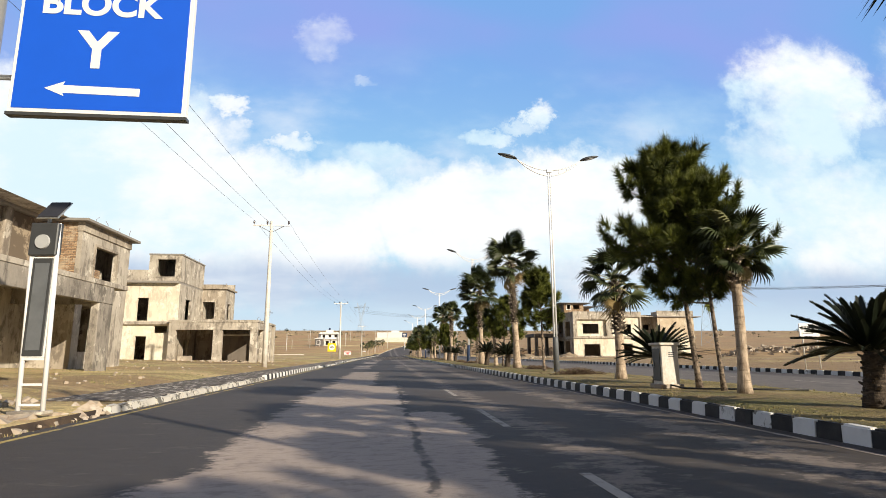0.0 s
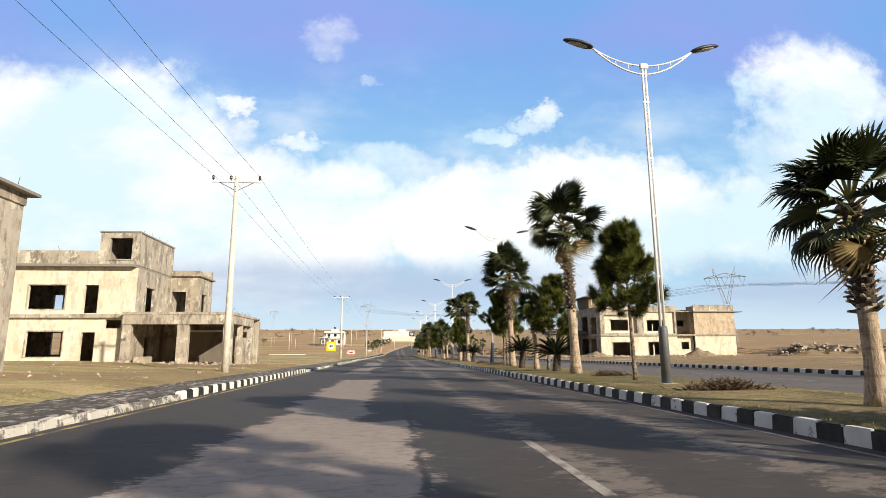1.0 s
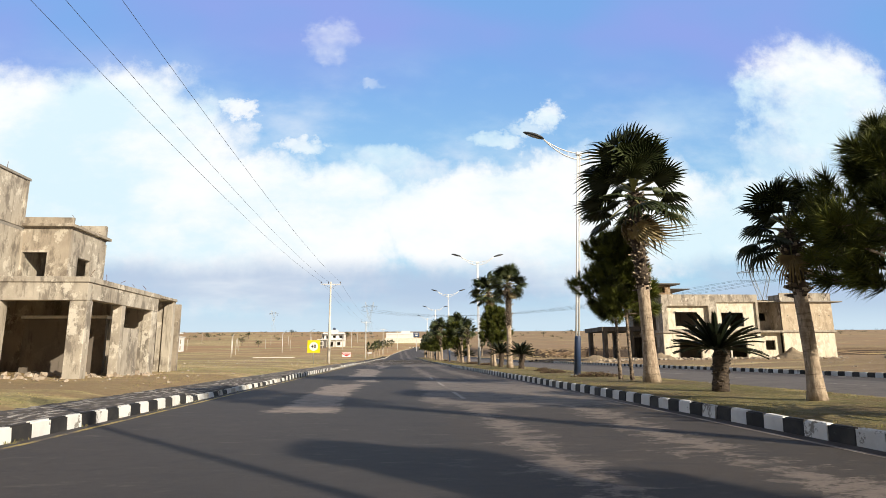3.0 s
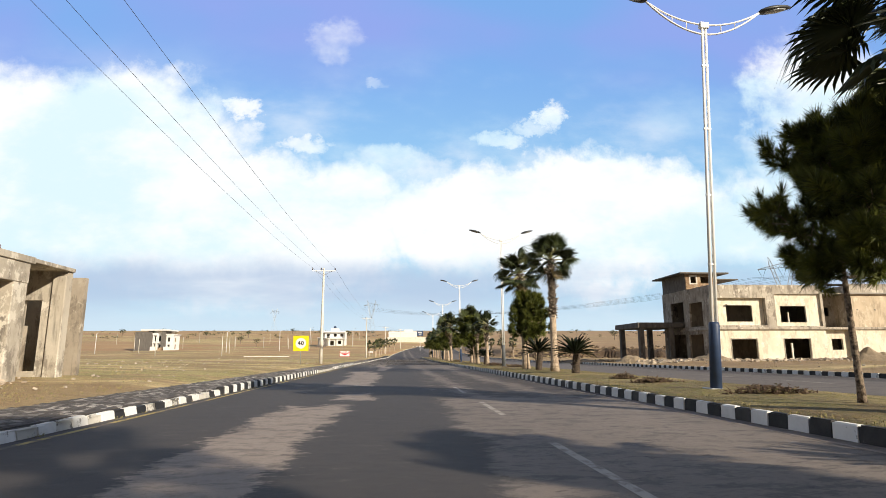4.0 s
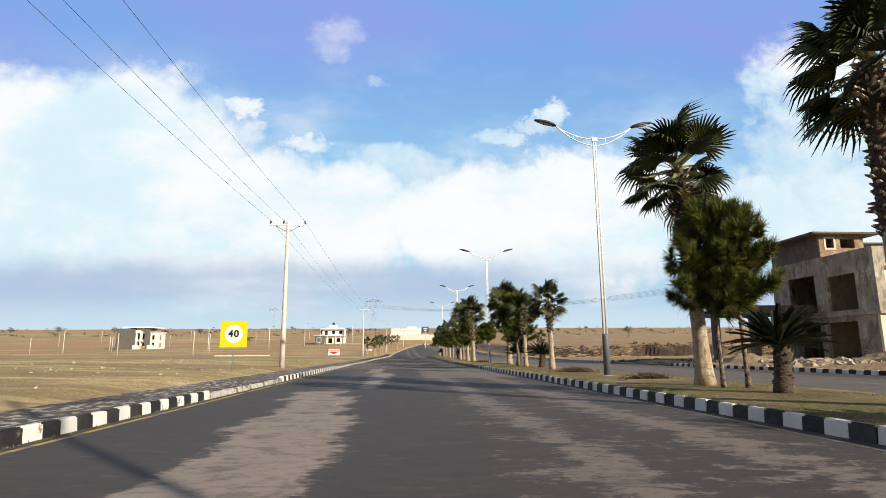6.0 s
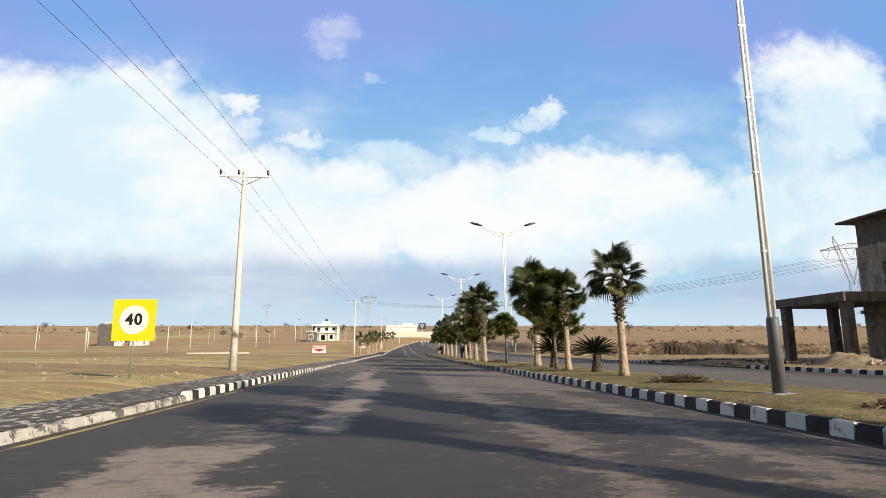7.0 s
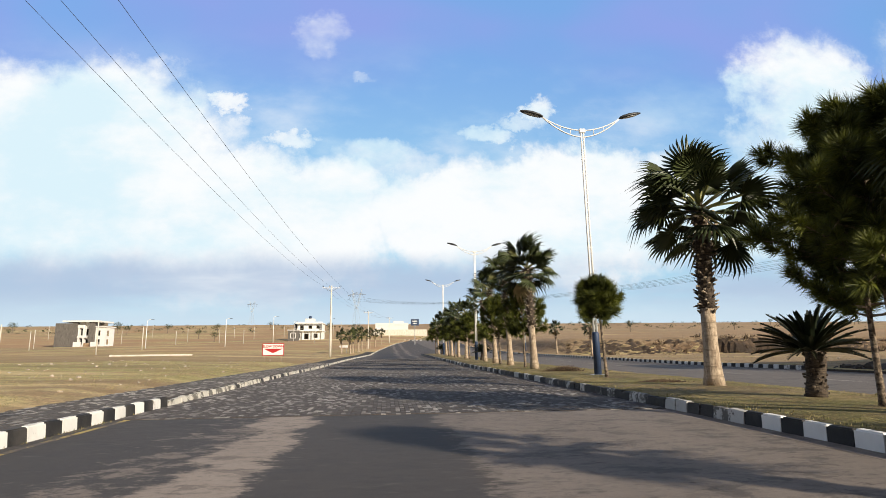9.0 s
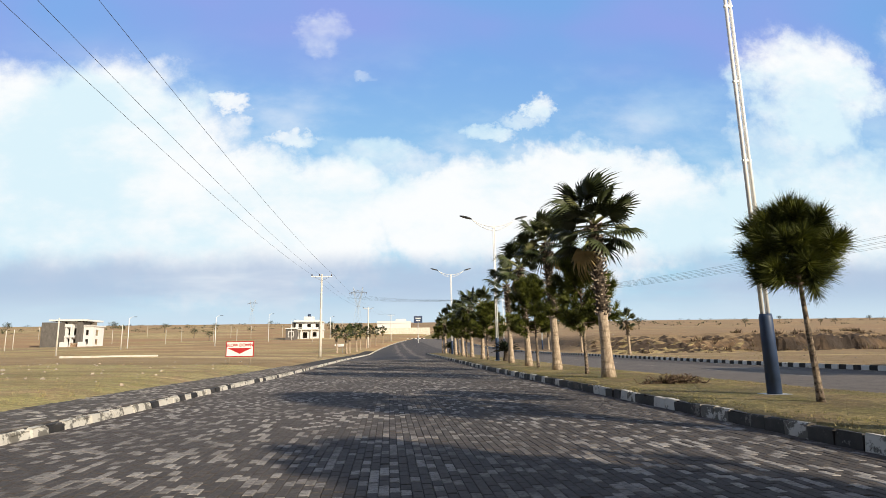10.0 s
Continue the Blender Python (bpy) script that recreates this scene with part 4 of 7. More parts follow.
def meter_pillar():
    t = thing("meter_pillar", pose(7.28, 15.32, 0.19), "whitewashed masonry service pillar on the median", "pillar")
    part("plinth", a_box(-0.30, -0.32, 0, 0.34, 0.32, 0.12, 0.02), RUBBLE, t)
    part("body", a_box(-0.22, -0.26, 0.1, 0.26, 0.26, 1.12, 0.02), WHITEWASH, t)
    part("cap", a_box(-0.28, -0.31, 1.12, 0.31, 0.31, 1.19, 0.012), WHITEWASH, t)
    d = part("door", a_box(-0.238, -0.2, 0.2, -0.222, 0.2, 1.04), STEEL_DARK, t, "dark metal door")
    part("handle", a_tube([(-0.25, 0.12, 0.55), (-0.25, 0.12, 0.68)], 0.012, 6), GALV, d)
    # no slots are cut: dark strips paint the shade of vent openings
    for z in (0.82, 0.87, 0.92):
        part("vent_slot", a_box(-0.02, -0.268, z, 0.14, -0.258, z + 0.018), STEEL_DARK, t)
    cable = [(7.25, 15.0, 0.30), (7.42, 14.75, 0.235), (7.75, 14.4, 0.235), (8.3, 14.05, 0.24), (9.0, 13.8, 0.24), (9.9, 13.5, 0.235)]
    tagged(part("supply_cable", a_tube(cable, 0.022, 6), SIGN_BLACK, None, "", True), "black supply cable lying across the lawn", "cable")


meter_pillar()

# ---- houses ----


def pierced(axis, at, thick, u0, u1, z0, z1, holes=()):
    """A wall across x ("y": it faces along y, at that y) or across y ("x"), with openings (u0, u1, z0, z1) cut through."""
    us = sorted({u0, u1, *[min(max(h[i], u0), u1) for h in holes for i in (0, 1)]})
    zs = sorted({z0, z1, *[min(max(h[i], z0), z1) for h in holes for i in (2, 3)]})

    def solid(i, j):
        if not (0 <= i < len(us) - 1 and 0 <= j < len(zs) - 1):
            return False
        u, z = (us[i] + us[i + 1]) / 2, (zs[j] + zs[j + 1]) / 2
        return not any(h[0] < u < h[1] and h[2] < z < h[3] for h in holes)

    bm = bmesh.new()

    def pt(u, d, z):
        return bm.verts.new((u, at + d, z) if axis == "y" else (at + d, u, z))

    for i in range(len(us) - 1):
        for j in range(len(zs) - 1):
            if not solid(i, j):
                continue
            a, b, c, d = us[i], us[i + 1], zs[j], zs[j + 1]
            for k in (0, thick):
                bm.faces.new([pt(a, k, c), pt(b, k, c), pt(b, k, d), pt(a, k, d)])
            if not solid(i - 1, j):
                bm.faces.new([pt(a, 0, c), pt(a, thick, c), pt(a, thick, d), pt(a, 0, d)])
            if not solid(i + 1, j):
                bm.faces.new([pt(b, 0, c), pt(b, thick, c), pt(b, thick, d), pt(b, 0, d)])
            if not solid(i, j - 1):
                bm.faces.new([pt(a, 0, c), pt(b, 0, c), pt(b, thick, c), pt(a, thick, c)])
            if not solid(i, j + 1):
                bm.faces.new([pt(a, 0, d), pt(b, 0, d), pt(b, thick, d), pt(a, thick, d)])
    bmesh.ops.remove_doubles(bm, verts=bm.verts[:], dist=1e-5)
    bmesh.ops.recalc_face_normals(bm, faces=bm.faces[:])
    return bm


def wall_y(t, y, x0, x1, z0, z1, mat, holes=(), thick=0.23, label=""):
    return part("wall", pierced("y", y, thick, x0, x1, z0, z1, holes), mat, t, label)


def wall_x(t, x, y0, y1, z0, z1, mat, holes=(), thick=0.23, label=""):
    return part("wall", pierced("x", x, thick, y0, y1, z0, z1, holes), mat, t, label)


def slab(t, x0, y0, z0, x1, y1, z1, mat=None, name="floor_slab", bevel=0.015):
    return part(name, a_box(x0, y0, z0, x1, y1, z1, bevel), mat or CONCRETE, t)


def lining(wall, axis, at, holes, mat, w=0.09, out=0.03):
    """Plastered frames round openings, proud of the wall."""
    for u0, u1, z0, z1 in holes:
        for a, b, c, d in ((u0 - w, u0, z0 - w, z1 + w), (u1, u1 + w, z0 - w, z1 + w), (u0, u1, z1, z1 + w), (u0, u1, z0 - w, z0)):
            bm = a_box(a, at - out, c, b, at - 0.003, d) if axis == "y" else a_box(at + 0.003, a, c, at + out, b, d)
            part("window_frame", bm, mat, wall)


def house_porch():
    """The two-storey shell with a stair tower and a wide porch."""
    t = thing("house", pose(0, 0, 0), "unfinished two-storey house with stained cream plaster and open porch", "house", "unfinished houses")
    g = 0.30
    lower = [(-27.65, -25.0, 1.02, 2.90), (-23.68, -22.68, g - 0.1, 2.84), (-32.6, -30.2, 1.02, 2.90), (-22.02, -20.85, 3.14, 3.80)]
    upper = [(-27.85, -25.15, 4.62, 6.45), (-23.75, -22.73, 4.30, 6.47), (-32.6, -30.2, 4.62, 6.45)]
    w = wall_y(t, 57.40, -34.5, -20.45, g, 3.93, CREAM, lower)
    lining(w, "y", 57.40, lower[:3:2], CONCRETE)
    w = wall_y(t, 57.40, -34.5, -20.0, 4.22, 7.86, CREAM, upper)
    lining(w, "y", 57.40, upper[::2], CONCRETE)
    slab(t, -34.6, 57.15, 3.93, -20.0, 68.4, 4.22)
    slab(t, -34.7, 56.85, 7.86, -20.02, 68.6, 8.06, ROOFEDGE, "roof_slab")
    wall_y(t, 57.34, -34.5, -22.95, 8.06, 9.16, CONCRETE, thick=0.2, label="raw concrete parapet")
    wall_y(t, 68.2, -34.5, -17.6, 8.06, 9.0, CONCRETE, thick=0.2)
    wall_x(t, -34.5, 57.4, 68.4, g, 9.1, CONCRETE)
    wall_y(t, 68.2, -34.5, -17.6, g, 7.86, CONCRETE, [(-32.0, -31.2, 4.9, 6.75), (-31.85, -31.0, 1.2, 3.2)])
    # tower
    hole = [(-22.18, -20.50, 8.52, 10.2)]
    w = wall_y(t, 57.37, -22.95, -19.95, 8.06, 10.62, CONCRETE, hole, 0.26)
    lining(w, "y", 57.37, hole, CONCRETE, 0.1, 0.05)
    wall_x(t, -22.95, 57.63, 64.2, 8.06, 10.62, CONCRETE)
    wall_x(t, -20.21, 57.63, 64.2, 8.06, 10.62, CONCRETE)
    wall_y(t, 64.2, -22.95, -19.95, 8.06, 10.62, CONCRETE, [(-21.9, -20.9, 8.2, 10.2)])
    slab(t, -23.02, 57.30, 10.62, -19.90, 64.5, 10.76, ROOFEDGE, "roof_slab")
    # road side of the stair block
    wall_x(t, -20.21, 57.63, 68.2, 4.22, 7.86, CONCRETE, [(59.4, 61.0, 4.25, 6.52)])
    wall_x(t, -20.3, 57.63, 68.2, g, 3.93, GREY_COAT, [(60.0, 61.2, g, 2.6)])
    # rear wing
    hole = [(-19.9, -18.65, 4.9, 6.72)]
    w = wall_y(t, 64.5, -20.0, -17.55, 4.22, 8.1, GREY_COAT, hole)
    lining(w, "y", 64.5, hole, CONCRETE)
    wall_x(t, -17.78, 64.73, 68.2, 4.22, 8.1, CONCRETE, [(65.4, 66.7, 4.9, 6.6)])
    slab(t, -20.0, 64.25, 8.1, -17.35, 68.5, 8.26, GREY_COAT, "roof_slab")
    wall_y(t, 64.42, -20.0, -17.45, 8.26, 8.62, GREY_COAT, thick=0.16)
    # porch
    slab(t, -20.42, 56.50, 4.12, -12.22, 63.6, 4.34, CONCRETE, "porch_slab")
    part("beam", a_box(-20.40, 56.56, 3.40, -12.28, 56.95, 4.12, 0.015), CONCRETE, t)
    part("beam", a_box(-12.68, 56.95, 3.46, -12.28, 63.45, 4.12, 0.015), CONCRETE, t)
    for x0, x1 in ((-20.40, -19.74), (-16.36, -15.52), (-12.95, -12.28)):
        part("column", a_box(x0, 56.60, g, x1, 57.05, 3.40, 0.02), CONCRETE, t)
    for y0, y1 in ((59.6, 59.95), (62.75, 63.45)):
        part("column", a_box(-12.70, y0, g, -12.30, y1, 3.46, 0.02), CONCRETE, t)
    wall_y(t, 63.4, -20.0, -14.6, g, 4.10, GREY_COAT, [(-17.6, -16.3, g, 2.7)])
    wall_y(t, 61.6, -17.6, -13.9, g, 3.0, INSIDE, label="grey partition under the porch")
    part("lintel", a_box(-17.7, 61.48, 3.0, -13.8, 61.95, 3.14, 0.01), WHITEWASH, t, "pale concrete lintel")
    part("low_wall", a_box(-19.7, 57.3, g, -18.35, 57.55, 1.0, 0.05), GREY_COAT, t)
    wall_x(t, -12.62, 60.1, 61.9, g, 2.5, CONCRETE, thick=0.15)
    # set-back end wall with a doorway
    wall_y(t, 66.0, -17.5, -12.48, g, 4.22, CONCRETE, [(-14.0, -13.30, 0.6, 3.15)], 0.3)
    wall_y(t, 67.6, -17.5, -12.7, g, 4.2, GREY_COAT)
    part("pilaster", a_box(-12.95, 65.86, g, -12.46, 66.02, 4.05, 0.03), CONCRETE, t)
    slab(t, -17.5, 63.65, 4.22, -12.40, 66.3, 4.36, CONCRETE, "porch_slab")
    slab(t, -34.2, 56.4, 0.05, -12.2, 68.3, g, CONCRETE, "ground_slab")
    return t


def house_corner():
    """The nearest shell on the field side, with exposed brick and a deep porch."""
    t = thing("house", pose(0, 0, 0), "unfinished two-storey brick and concrete house with overhanging roof slab", "house", "unfinished houses")
    g = 0.25
    up = [(32.1, 34.55, 4.92, 6.80)]
    lo = [(31.3, 34.6, 1.28, 3.80)]
    w = wall_x(t, -15.83, 30.65, 36.1, 3.95, 7.80, CONCRETE, up)
    lining(w, "x", -15.60, up, GREY_COAT, 0.12, 0.05)
    wall_x(t, -15.83, 30.65, 36.1, g, 3.95, CONCRETE, lo)
    part("mullion", a_box(-15.80, 33.3, 1.28, -15.62, 33.75, 3.8), GREY_COAT, t)
    part("low_wall", a_box(-16.2, 31.9, 4.9, -16.0, 33.6, 5.7), BRICK, t, "rough brick infill in the window")
    wall_y(t, 30.65, -17.6, -15.83, 4.9, 7.80, BRICK, label="exposed brick wall with crumbling mortar")
    wall_y(t, 30.65, -17.6, -15.83, g, 4.9, GREY_COAT)
    wall_y(t, 35.87, -30, -15.83, g, 7.80, CONCRETE, [(-22, -20, 4.9, 6.6)])
    slab(t, -30, 30.9, 3.75, -15.85, 35.85, 3.95)
    part("beam", a_box(-15.86, 30.60, 7.35, -15.52, 36.14, 7.82, 0.01), GREY_COAT, t)
    slab(t, -30.2, 30.25, 7.82, -15.20, 36.55, 7.96, ROOFEDGE, "roof_slab")
    slab(t, -30.2, 17.5, 7.84, -17.25, 30.2, 7.98, ROOFEDGE, "roof_slab")
    mound = bmesh.new()
    box(mound, -29.5, 18.5, 7.98, -16.2, 36.0, 8.12)
    for v in mound.verts:
        if v.co.z > 8.1:
            v.co = Vector((-21 + (v.co.x + 21) * 0.45, 29 + (v.co.y - 29) * 0.5, 8.45))
    part("roof_screed", mound, CONCRETE, t, "sloped mud and screed roof topping")
    # nearer wing, set back
    arch = [(25.4, 26.4, 5.3, 6.65)]
    wall_x(t, -17.83, 17.8, 30.65, 4.45, 7.82, BRICK_SIDE, arch)
    part("pier", a_box(-17.62, 27.6, 4.5, -17.42, 28.1, 7.84, 0.02), GREY_COAT, t)
    wall_x(t, -17.83, 17.8, 30.65, g, 4.45, CONCRETE, [(22.2, 24.0, g, 2.7)])
    wall_y(t, 17.8, -30, -17.6, g, 7.82, GREY_COAT, [(-25, -23, 1.1, 2.8), (-25, -23, 5, 6.5)])
    wall_x(t, -30.2, 17.8, 36.1, g, 7.82, CONCRETE)
    slab(t, -30, 18.03, 3.75, -17.85, 30.6, 3.95)
    # porch in front
    slab(t, -17.6, 19.0, 4.28, -13.12, 30.6, 4.50, CONCRETE, "porch_slab")
    part("beam", a_box(-13.50, 19.05, 3.48, -13.16, 29.25, 4.28, 0.015), WET, t)
    part("beam", a_box(-17.6, 28.95, 3.48, -13.5, 29.25, 4.28, 0.015), WET, t)
    part("column", a_box(-13.55, 27.95, 0.18, -13.18, 29.25, 3.48, 0.03), WET, t, "broad rain-streaked concrete column")
    part("column", a_box(-13.55, 19.2, 0.18, -13.18, 20.4, 3.48, 0.03), GREY_COAT, t)
    slab(t, -30, 17.9, 0.05, -15.7, 36.0, g, CONCRETE, "ground_slab")
    slab(t, -17.6, 19.0, 0.05, -13.3, 30.5, g - 0.03, CONCRETE, "ground_slab")
    return t


def house_far_side():
    """The long shell across the opposite carriageway."""
    t = thing("house", pose(0, 0, 0), "unfinished two-storey house with cream walls and dark window openings", "house", "unfinished houses")
    g = 0.30
    low = [(37.05, 40.05, 0.5, 2.75), (43.3, 46.35, 0.55, 2.78)]
    w = wall_y(t, 106.0, 35.0, 48.4, g, 3.82, CREAM, low)
    lining(w, "y", 106.0, low, CONCRETE, 0.1, 0.04)
    slab(t, 34.85, 105.75, 3.82, 59.1, 118.0, 4.08)
    panel = [(35.75, 41.45, 4.30, 7.40), (42.6, 48.1, 4.22, 7.85)]
    wall_y(t, 105.94, 35.0, 48.4, 4.08, 8.9, CONCRETE, panel, 0.5, "raw concrete frame round recessed bays")
    wall_y(t, 106.46, 35.75, 41.45, 4.1, 7.5, CREAM, [(37.0, 40.1, 4.74, 6.58)], 0.15)
    wall_y(t, 106.20, 42.6, 48.1, 4.1, 7.9, CREAM, [(43.3, 46.4, 4.64, 6.5)], 0.2)
    part("window_shelf", a_box(37.0, 106.1, 6.58, 39.6, 106.45, 6.72), WHITEWASH, t)
    for x in (44.2,):
        part("mullion", a_box(x, 106.22, 4.64, x + 0.12, 106.36, 5.8), WHITEWASH, t)
        part("mullion", a_box(x - 0.1, 106.04, 0.55, x + 0.08, 106.2, 2.3), WHITEWASH, t)
    # recessed bay
    wall_y(t, 108.4, 48.4, 51.6, g, 8.4, GREY_COAT, [(49.8, 51.0, 5.5, 6.55)])
    wall_y(t, 106.6, 48.4, 51.6, g, 3.82, CREAM, [(49.4, 50.75, 1.55, 2.8)])
    wall_x(t, 48.17, 106.45, 108.4, 4.08, 8.4, CONCRETE)
    wall_x(t, 51.6, 106.0, 108.4, 4.08, 8.9, GREY_COAT)
    # end block
    wall_y(t, 105.97, 51.6, 58.9, g, 3.82, CREAM)
    wall_y(t, 105.97, 51.6, 58.9, 4.08, 7.85, TAN)
    slab(t, 51.5, 105.6, 7.85, 60.3, 110, 8.02, ROOFEDGE, "canopy")
    wall_y(t, 105.95, 51.6, 58.9, 8.02, 9.1, CONCRETE, thick=0.2, label="raw concrete parapet")
    wall_x(t, 58.67, 106.2, 118, g, 9.0, CONCRETE)
    # thin dark plates stand in for the shade inside small scaffold holes
    for x in (52.4, 54.6, 56.9, 58.3):
        part("scaffold_hole", a_box(x, 105.955, 6.0, x + 0.14, 105.962, 6.14), STEEL_DARK, t)
    # shaded road side
    wall_x(t, 35.0, 106.25, 117.6, g, 3.82, GREY_COAT, [(112.2, 115.9, g, 3.5), (108.2, 111.4, g + 0.1, 3.4)])
    wall_x(t, 35.0, 106.45, 117.6, 4.08, 8.9, GREY_COAT, [(112.3, 115.6, 4.3, 7.5), (107.9, 110.9, 4.3, 7.15)])
    wall_y(t, 117.6, 35.0, 58.9, g, 8.9, CONCRETE)
    wall_y(t, 111.6, 35.3, 58.6, g, 7.8, INSIDE, [(38, 39, g, 2.4)])
    slab(t, 35.2, 106.5, 7.95, 58.6, 117.6, 8.1, CONCRETE, "roof_slab")
    # penthouse
    win = [(35.6, 36.3, 9.72, 10.52), (36.9, 38.2, 9.72, 10.52)]
    w = wall_y(t, 111.2, 35.0, 39.0, 8.9, 10.82, BRICK, win)
    lining(w, "y", 111.2, win[:1], WHITEWASH, 0.16, 0.04)
    # brick like the other sides; its shade is put into this darker colour
    wall_x(t, 35.02, 111.43, 117.6, 8.9, 10.82, DARK_AND_SHADED)
    wall_x(t, 38.77, 111.43, 117.6, 8.1, 10.82, BRICK)
    wall_y(t, 117.4, 35.25, 38.77, 8.9, 10.82, BRICK)
    slab(t, 34.0, 110.5, 10.82, 40.2, 118.4, 10.98, DARK_AND_SHADED, "roof_slab")
    slab(t, 39.0, 112.2, 10.30, 42.4, 117.4, 10.42, DARK_AND_SHADED, "roof_slab")
    wall_y(t, 117.2, 39.0, 42.3, 8.1, 10.30, BRICK)
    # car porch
    slab(t, 29.15, 112.6, 4.35, 34.98, 120.1, 4.98, DARK_AND_SHADED, "porch_slab")
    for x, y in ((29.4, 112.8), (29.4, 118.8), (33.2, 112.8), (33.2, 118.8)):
        part("column", a_box(x, y, 0.2, x + 0.6, y + 0.6, 4.35, 0.03), DARK_AND_SHADED, t)
    slab(t, 29.0, 105.9, 0.05, 59, 118, g, CONCRETE, "ground_slab")
    return t


def rods(t, spots, seed):
    """Rusty bars left standing out of unfinished concrete."""
    rnd = random.Random(seed)
    for x, y, z in spots:
        top = (x + rnd.uniform(-0.15, 0.15), y + rnd.uniform(-0.15, 0.15), z + rnd.uniform(0.15, 0.40))
        mid = (x, y, z + 0.12)
        part("rebar", a_tube([(x, y, z - 0.05), mid, top], 0.011, 5), RUST, t)


RUST = plain("rusty_bar", (0.16, 0.075, 0.04), 0.9, 0.2, 0.4, 9)
shell = house_porch()
rods(shell, [(x, 57.5, 9.16) for x in (-33.8, -29.5, -26.0)] + [(-19.98 + 0.02 * k, 58.0 + 1.5 * k, 10.76) for k in range(4)] + [(-17.6, 64.6 + 0.9 * k, 8.62 if k == 0 else 8.26) for k in range(4)]
     + [(-12.4, 56.9 + 1.3 * k, 4.34) for k in range(5)], 5)
shell = house_corner()
rods(shell, [(-15.3, 31.2 + 1.3 * k, 7.96) for k in range(4)] + [(-16.6, 30.5, 7.97)], 6)
shell = house_far_side()
rods(shell, [(36.0 + 2.3 * k, 106.1, 8.9) for k in range(5)] + [(52.0 + 1.9 * k, 106.0, 9.1) for k in range(4)], 7)


def far_house(name, x, y, w, d, h, label, mats, storeys=2):
    g = land(x, y) - 0.3
    t = thing("house", pose(x, y, g), label, "house", "distant houses")
    a, b = mats
    holes = []
    for s in range(storeys):
        for k in range(3):
            u = -w / 2 + w * (0.16 + 0.29 * k)
            holes.append((u, u + w * 0.075, 1.3 + s * h / storeys, 1.3 + s * h / storeys + h / storeys * 0.30))
    wall_y(t, -d / 2, -w / 2, w / 2, 0, h, a, holes)
    wall_x(t, -w / 2, -d / 2 + 0.23, d / 2, 0, h, b)
    wall_x(t, w / 2 - 0.23, -d / 2 + 0.23, d / 2, 0, h, a)
    wall_y(t, d / 2 - 0.23, -w / 2, w / 2, 0, h, b)
    for s in range(1, storeys + 1):
        slab(t, -w / 2 - 0.4, -d / 2 - 0.5, h * s / storeys - 0.25, w / 2 + 0.4, d / 2 + 0.2, h * s / storeys, a, "floor_slab" if s < storeys else "roof_slab")
    wall_y(t, -d / 2 - 0.3, -w / 2, w / 2, h, h + 0.8, a, thick=0.2)
    part("stair_room", a_box(w * 0.05, -d * 0.3, h, w * 0.36, d * 0.3, h + 2.2), a, t)
    return t


GREY_WALL = stained("grey_wall", (0.15, 0.14, 0.13), (0.11, 0.10, 0.095), (0.21, 0.20, 0.185))


def grey_wing_house():
    """Modern house on the far plots: blank grey wing, white bays, flat roof."""
    g = land(-118, 338) - 0.3
    t = thing("house", pose(0, 0, g), "distant modern house with a blank grey wing and white bays", "house", "distant houses")
    part("side_block", a_box(-127.4, 334, 0, -119.4, 345, 9.2, 0.03), GREY_WALL, t, "blank grey rendered wing")
    slab(t, -124.6, 333.2, 9.6, -111.4, 346, 10.2, FAR_WHITE, "roof_slab")
    holes = [(-118.9, -117.9, 1.0, 3.2), (-118.9, -117.9, 4.6, 7.0), (-116.9, -115.7, 4.6, 7.0), (-116.9, -115.7, 0.2, 3.0)]
    wall_y(t, 336, -119.4, -115.0, 0, 9.6, FAR_WHITE, holes)
    wall_y(t, 340, -119.3, -111.0, 0, 9.4, INSIDE)
    for x in (-119.3, -117.5, -115.4):
        part("pier", a_box(x, 334.6, 0, x + 0.5, 336.0, 8.4), FAR_WHITE, t)
    slab(t, -119.4, 334.4, 3.6, -115.0, 336.0, 4.1, FAR_WHITE, "balcony")
    slab(t, -119.4, 334.4, 7.4, -117.2, 336.0, 8.6, FAR_WHITE, "parapet")
    part("stair_block", a_box(-115.0, 333.8, 0, -113.1, 341, 9.6), GREY_WALL, t, "grey stair tower")
    wall_y(t, 335.2, -113.1, -109.6, 0, 7.6, FAR_WHITE, [(-112.3, -111.3, 4.4, 6.4), (-112.3, -111.3, 1.0, 3.0)])
    wall_x(t, -109.83, 335.43, 343, 0, 7.6, FAR_WHITE, [(337, 339, 4.2, 6.4), (337, 339, 1.0, 3.0)])
    slab(t, -113.2, 334.8, 7.6, -109.2, 343.5, 8.0, FAR_WHITE, "roof_slab")
    part("steps", a_box(-115.2, 331.0, -0.2, -111.2, 333.6, 1.5, 0.05), BRICK, t, "red brick entrance steps")
    for x in (-118.2, -112.0):
        part("gate_pier", a_box(x, 329.6, -0.4, x + 2.6, 330.4, 1.9), FAR_WHITE, t)


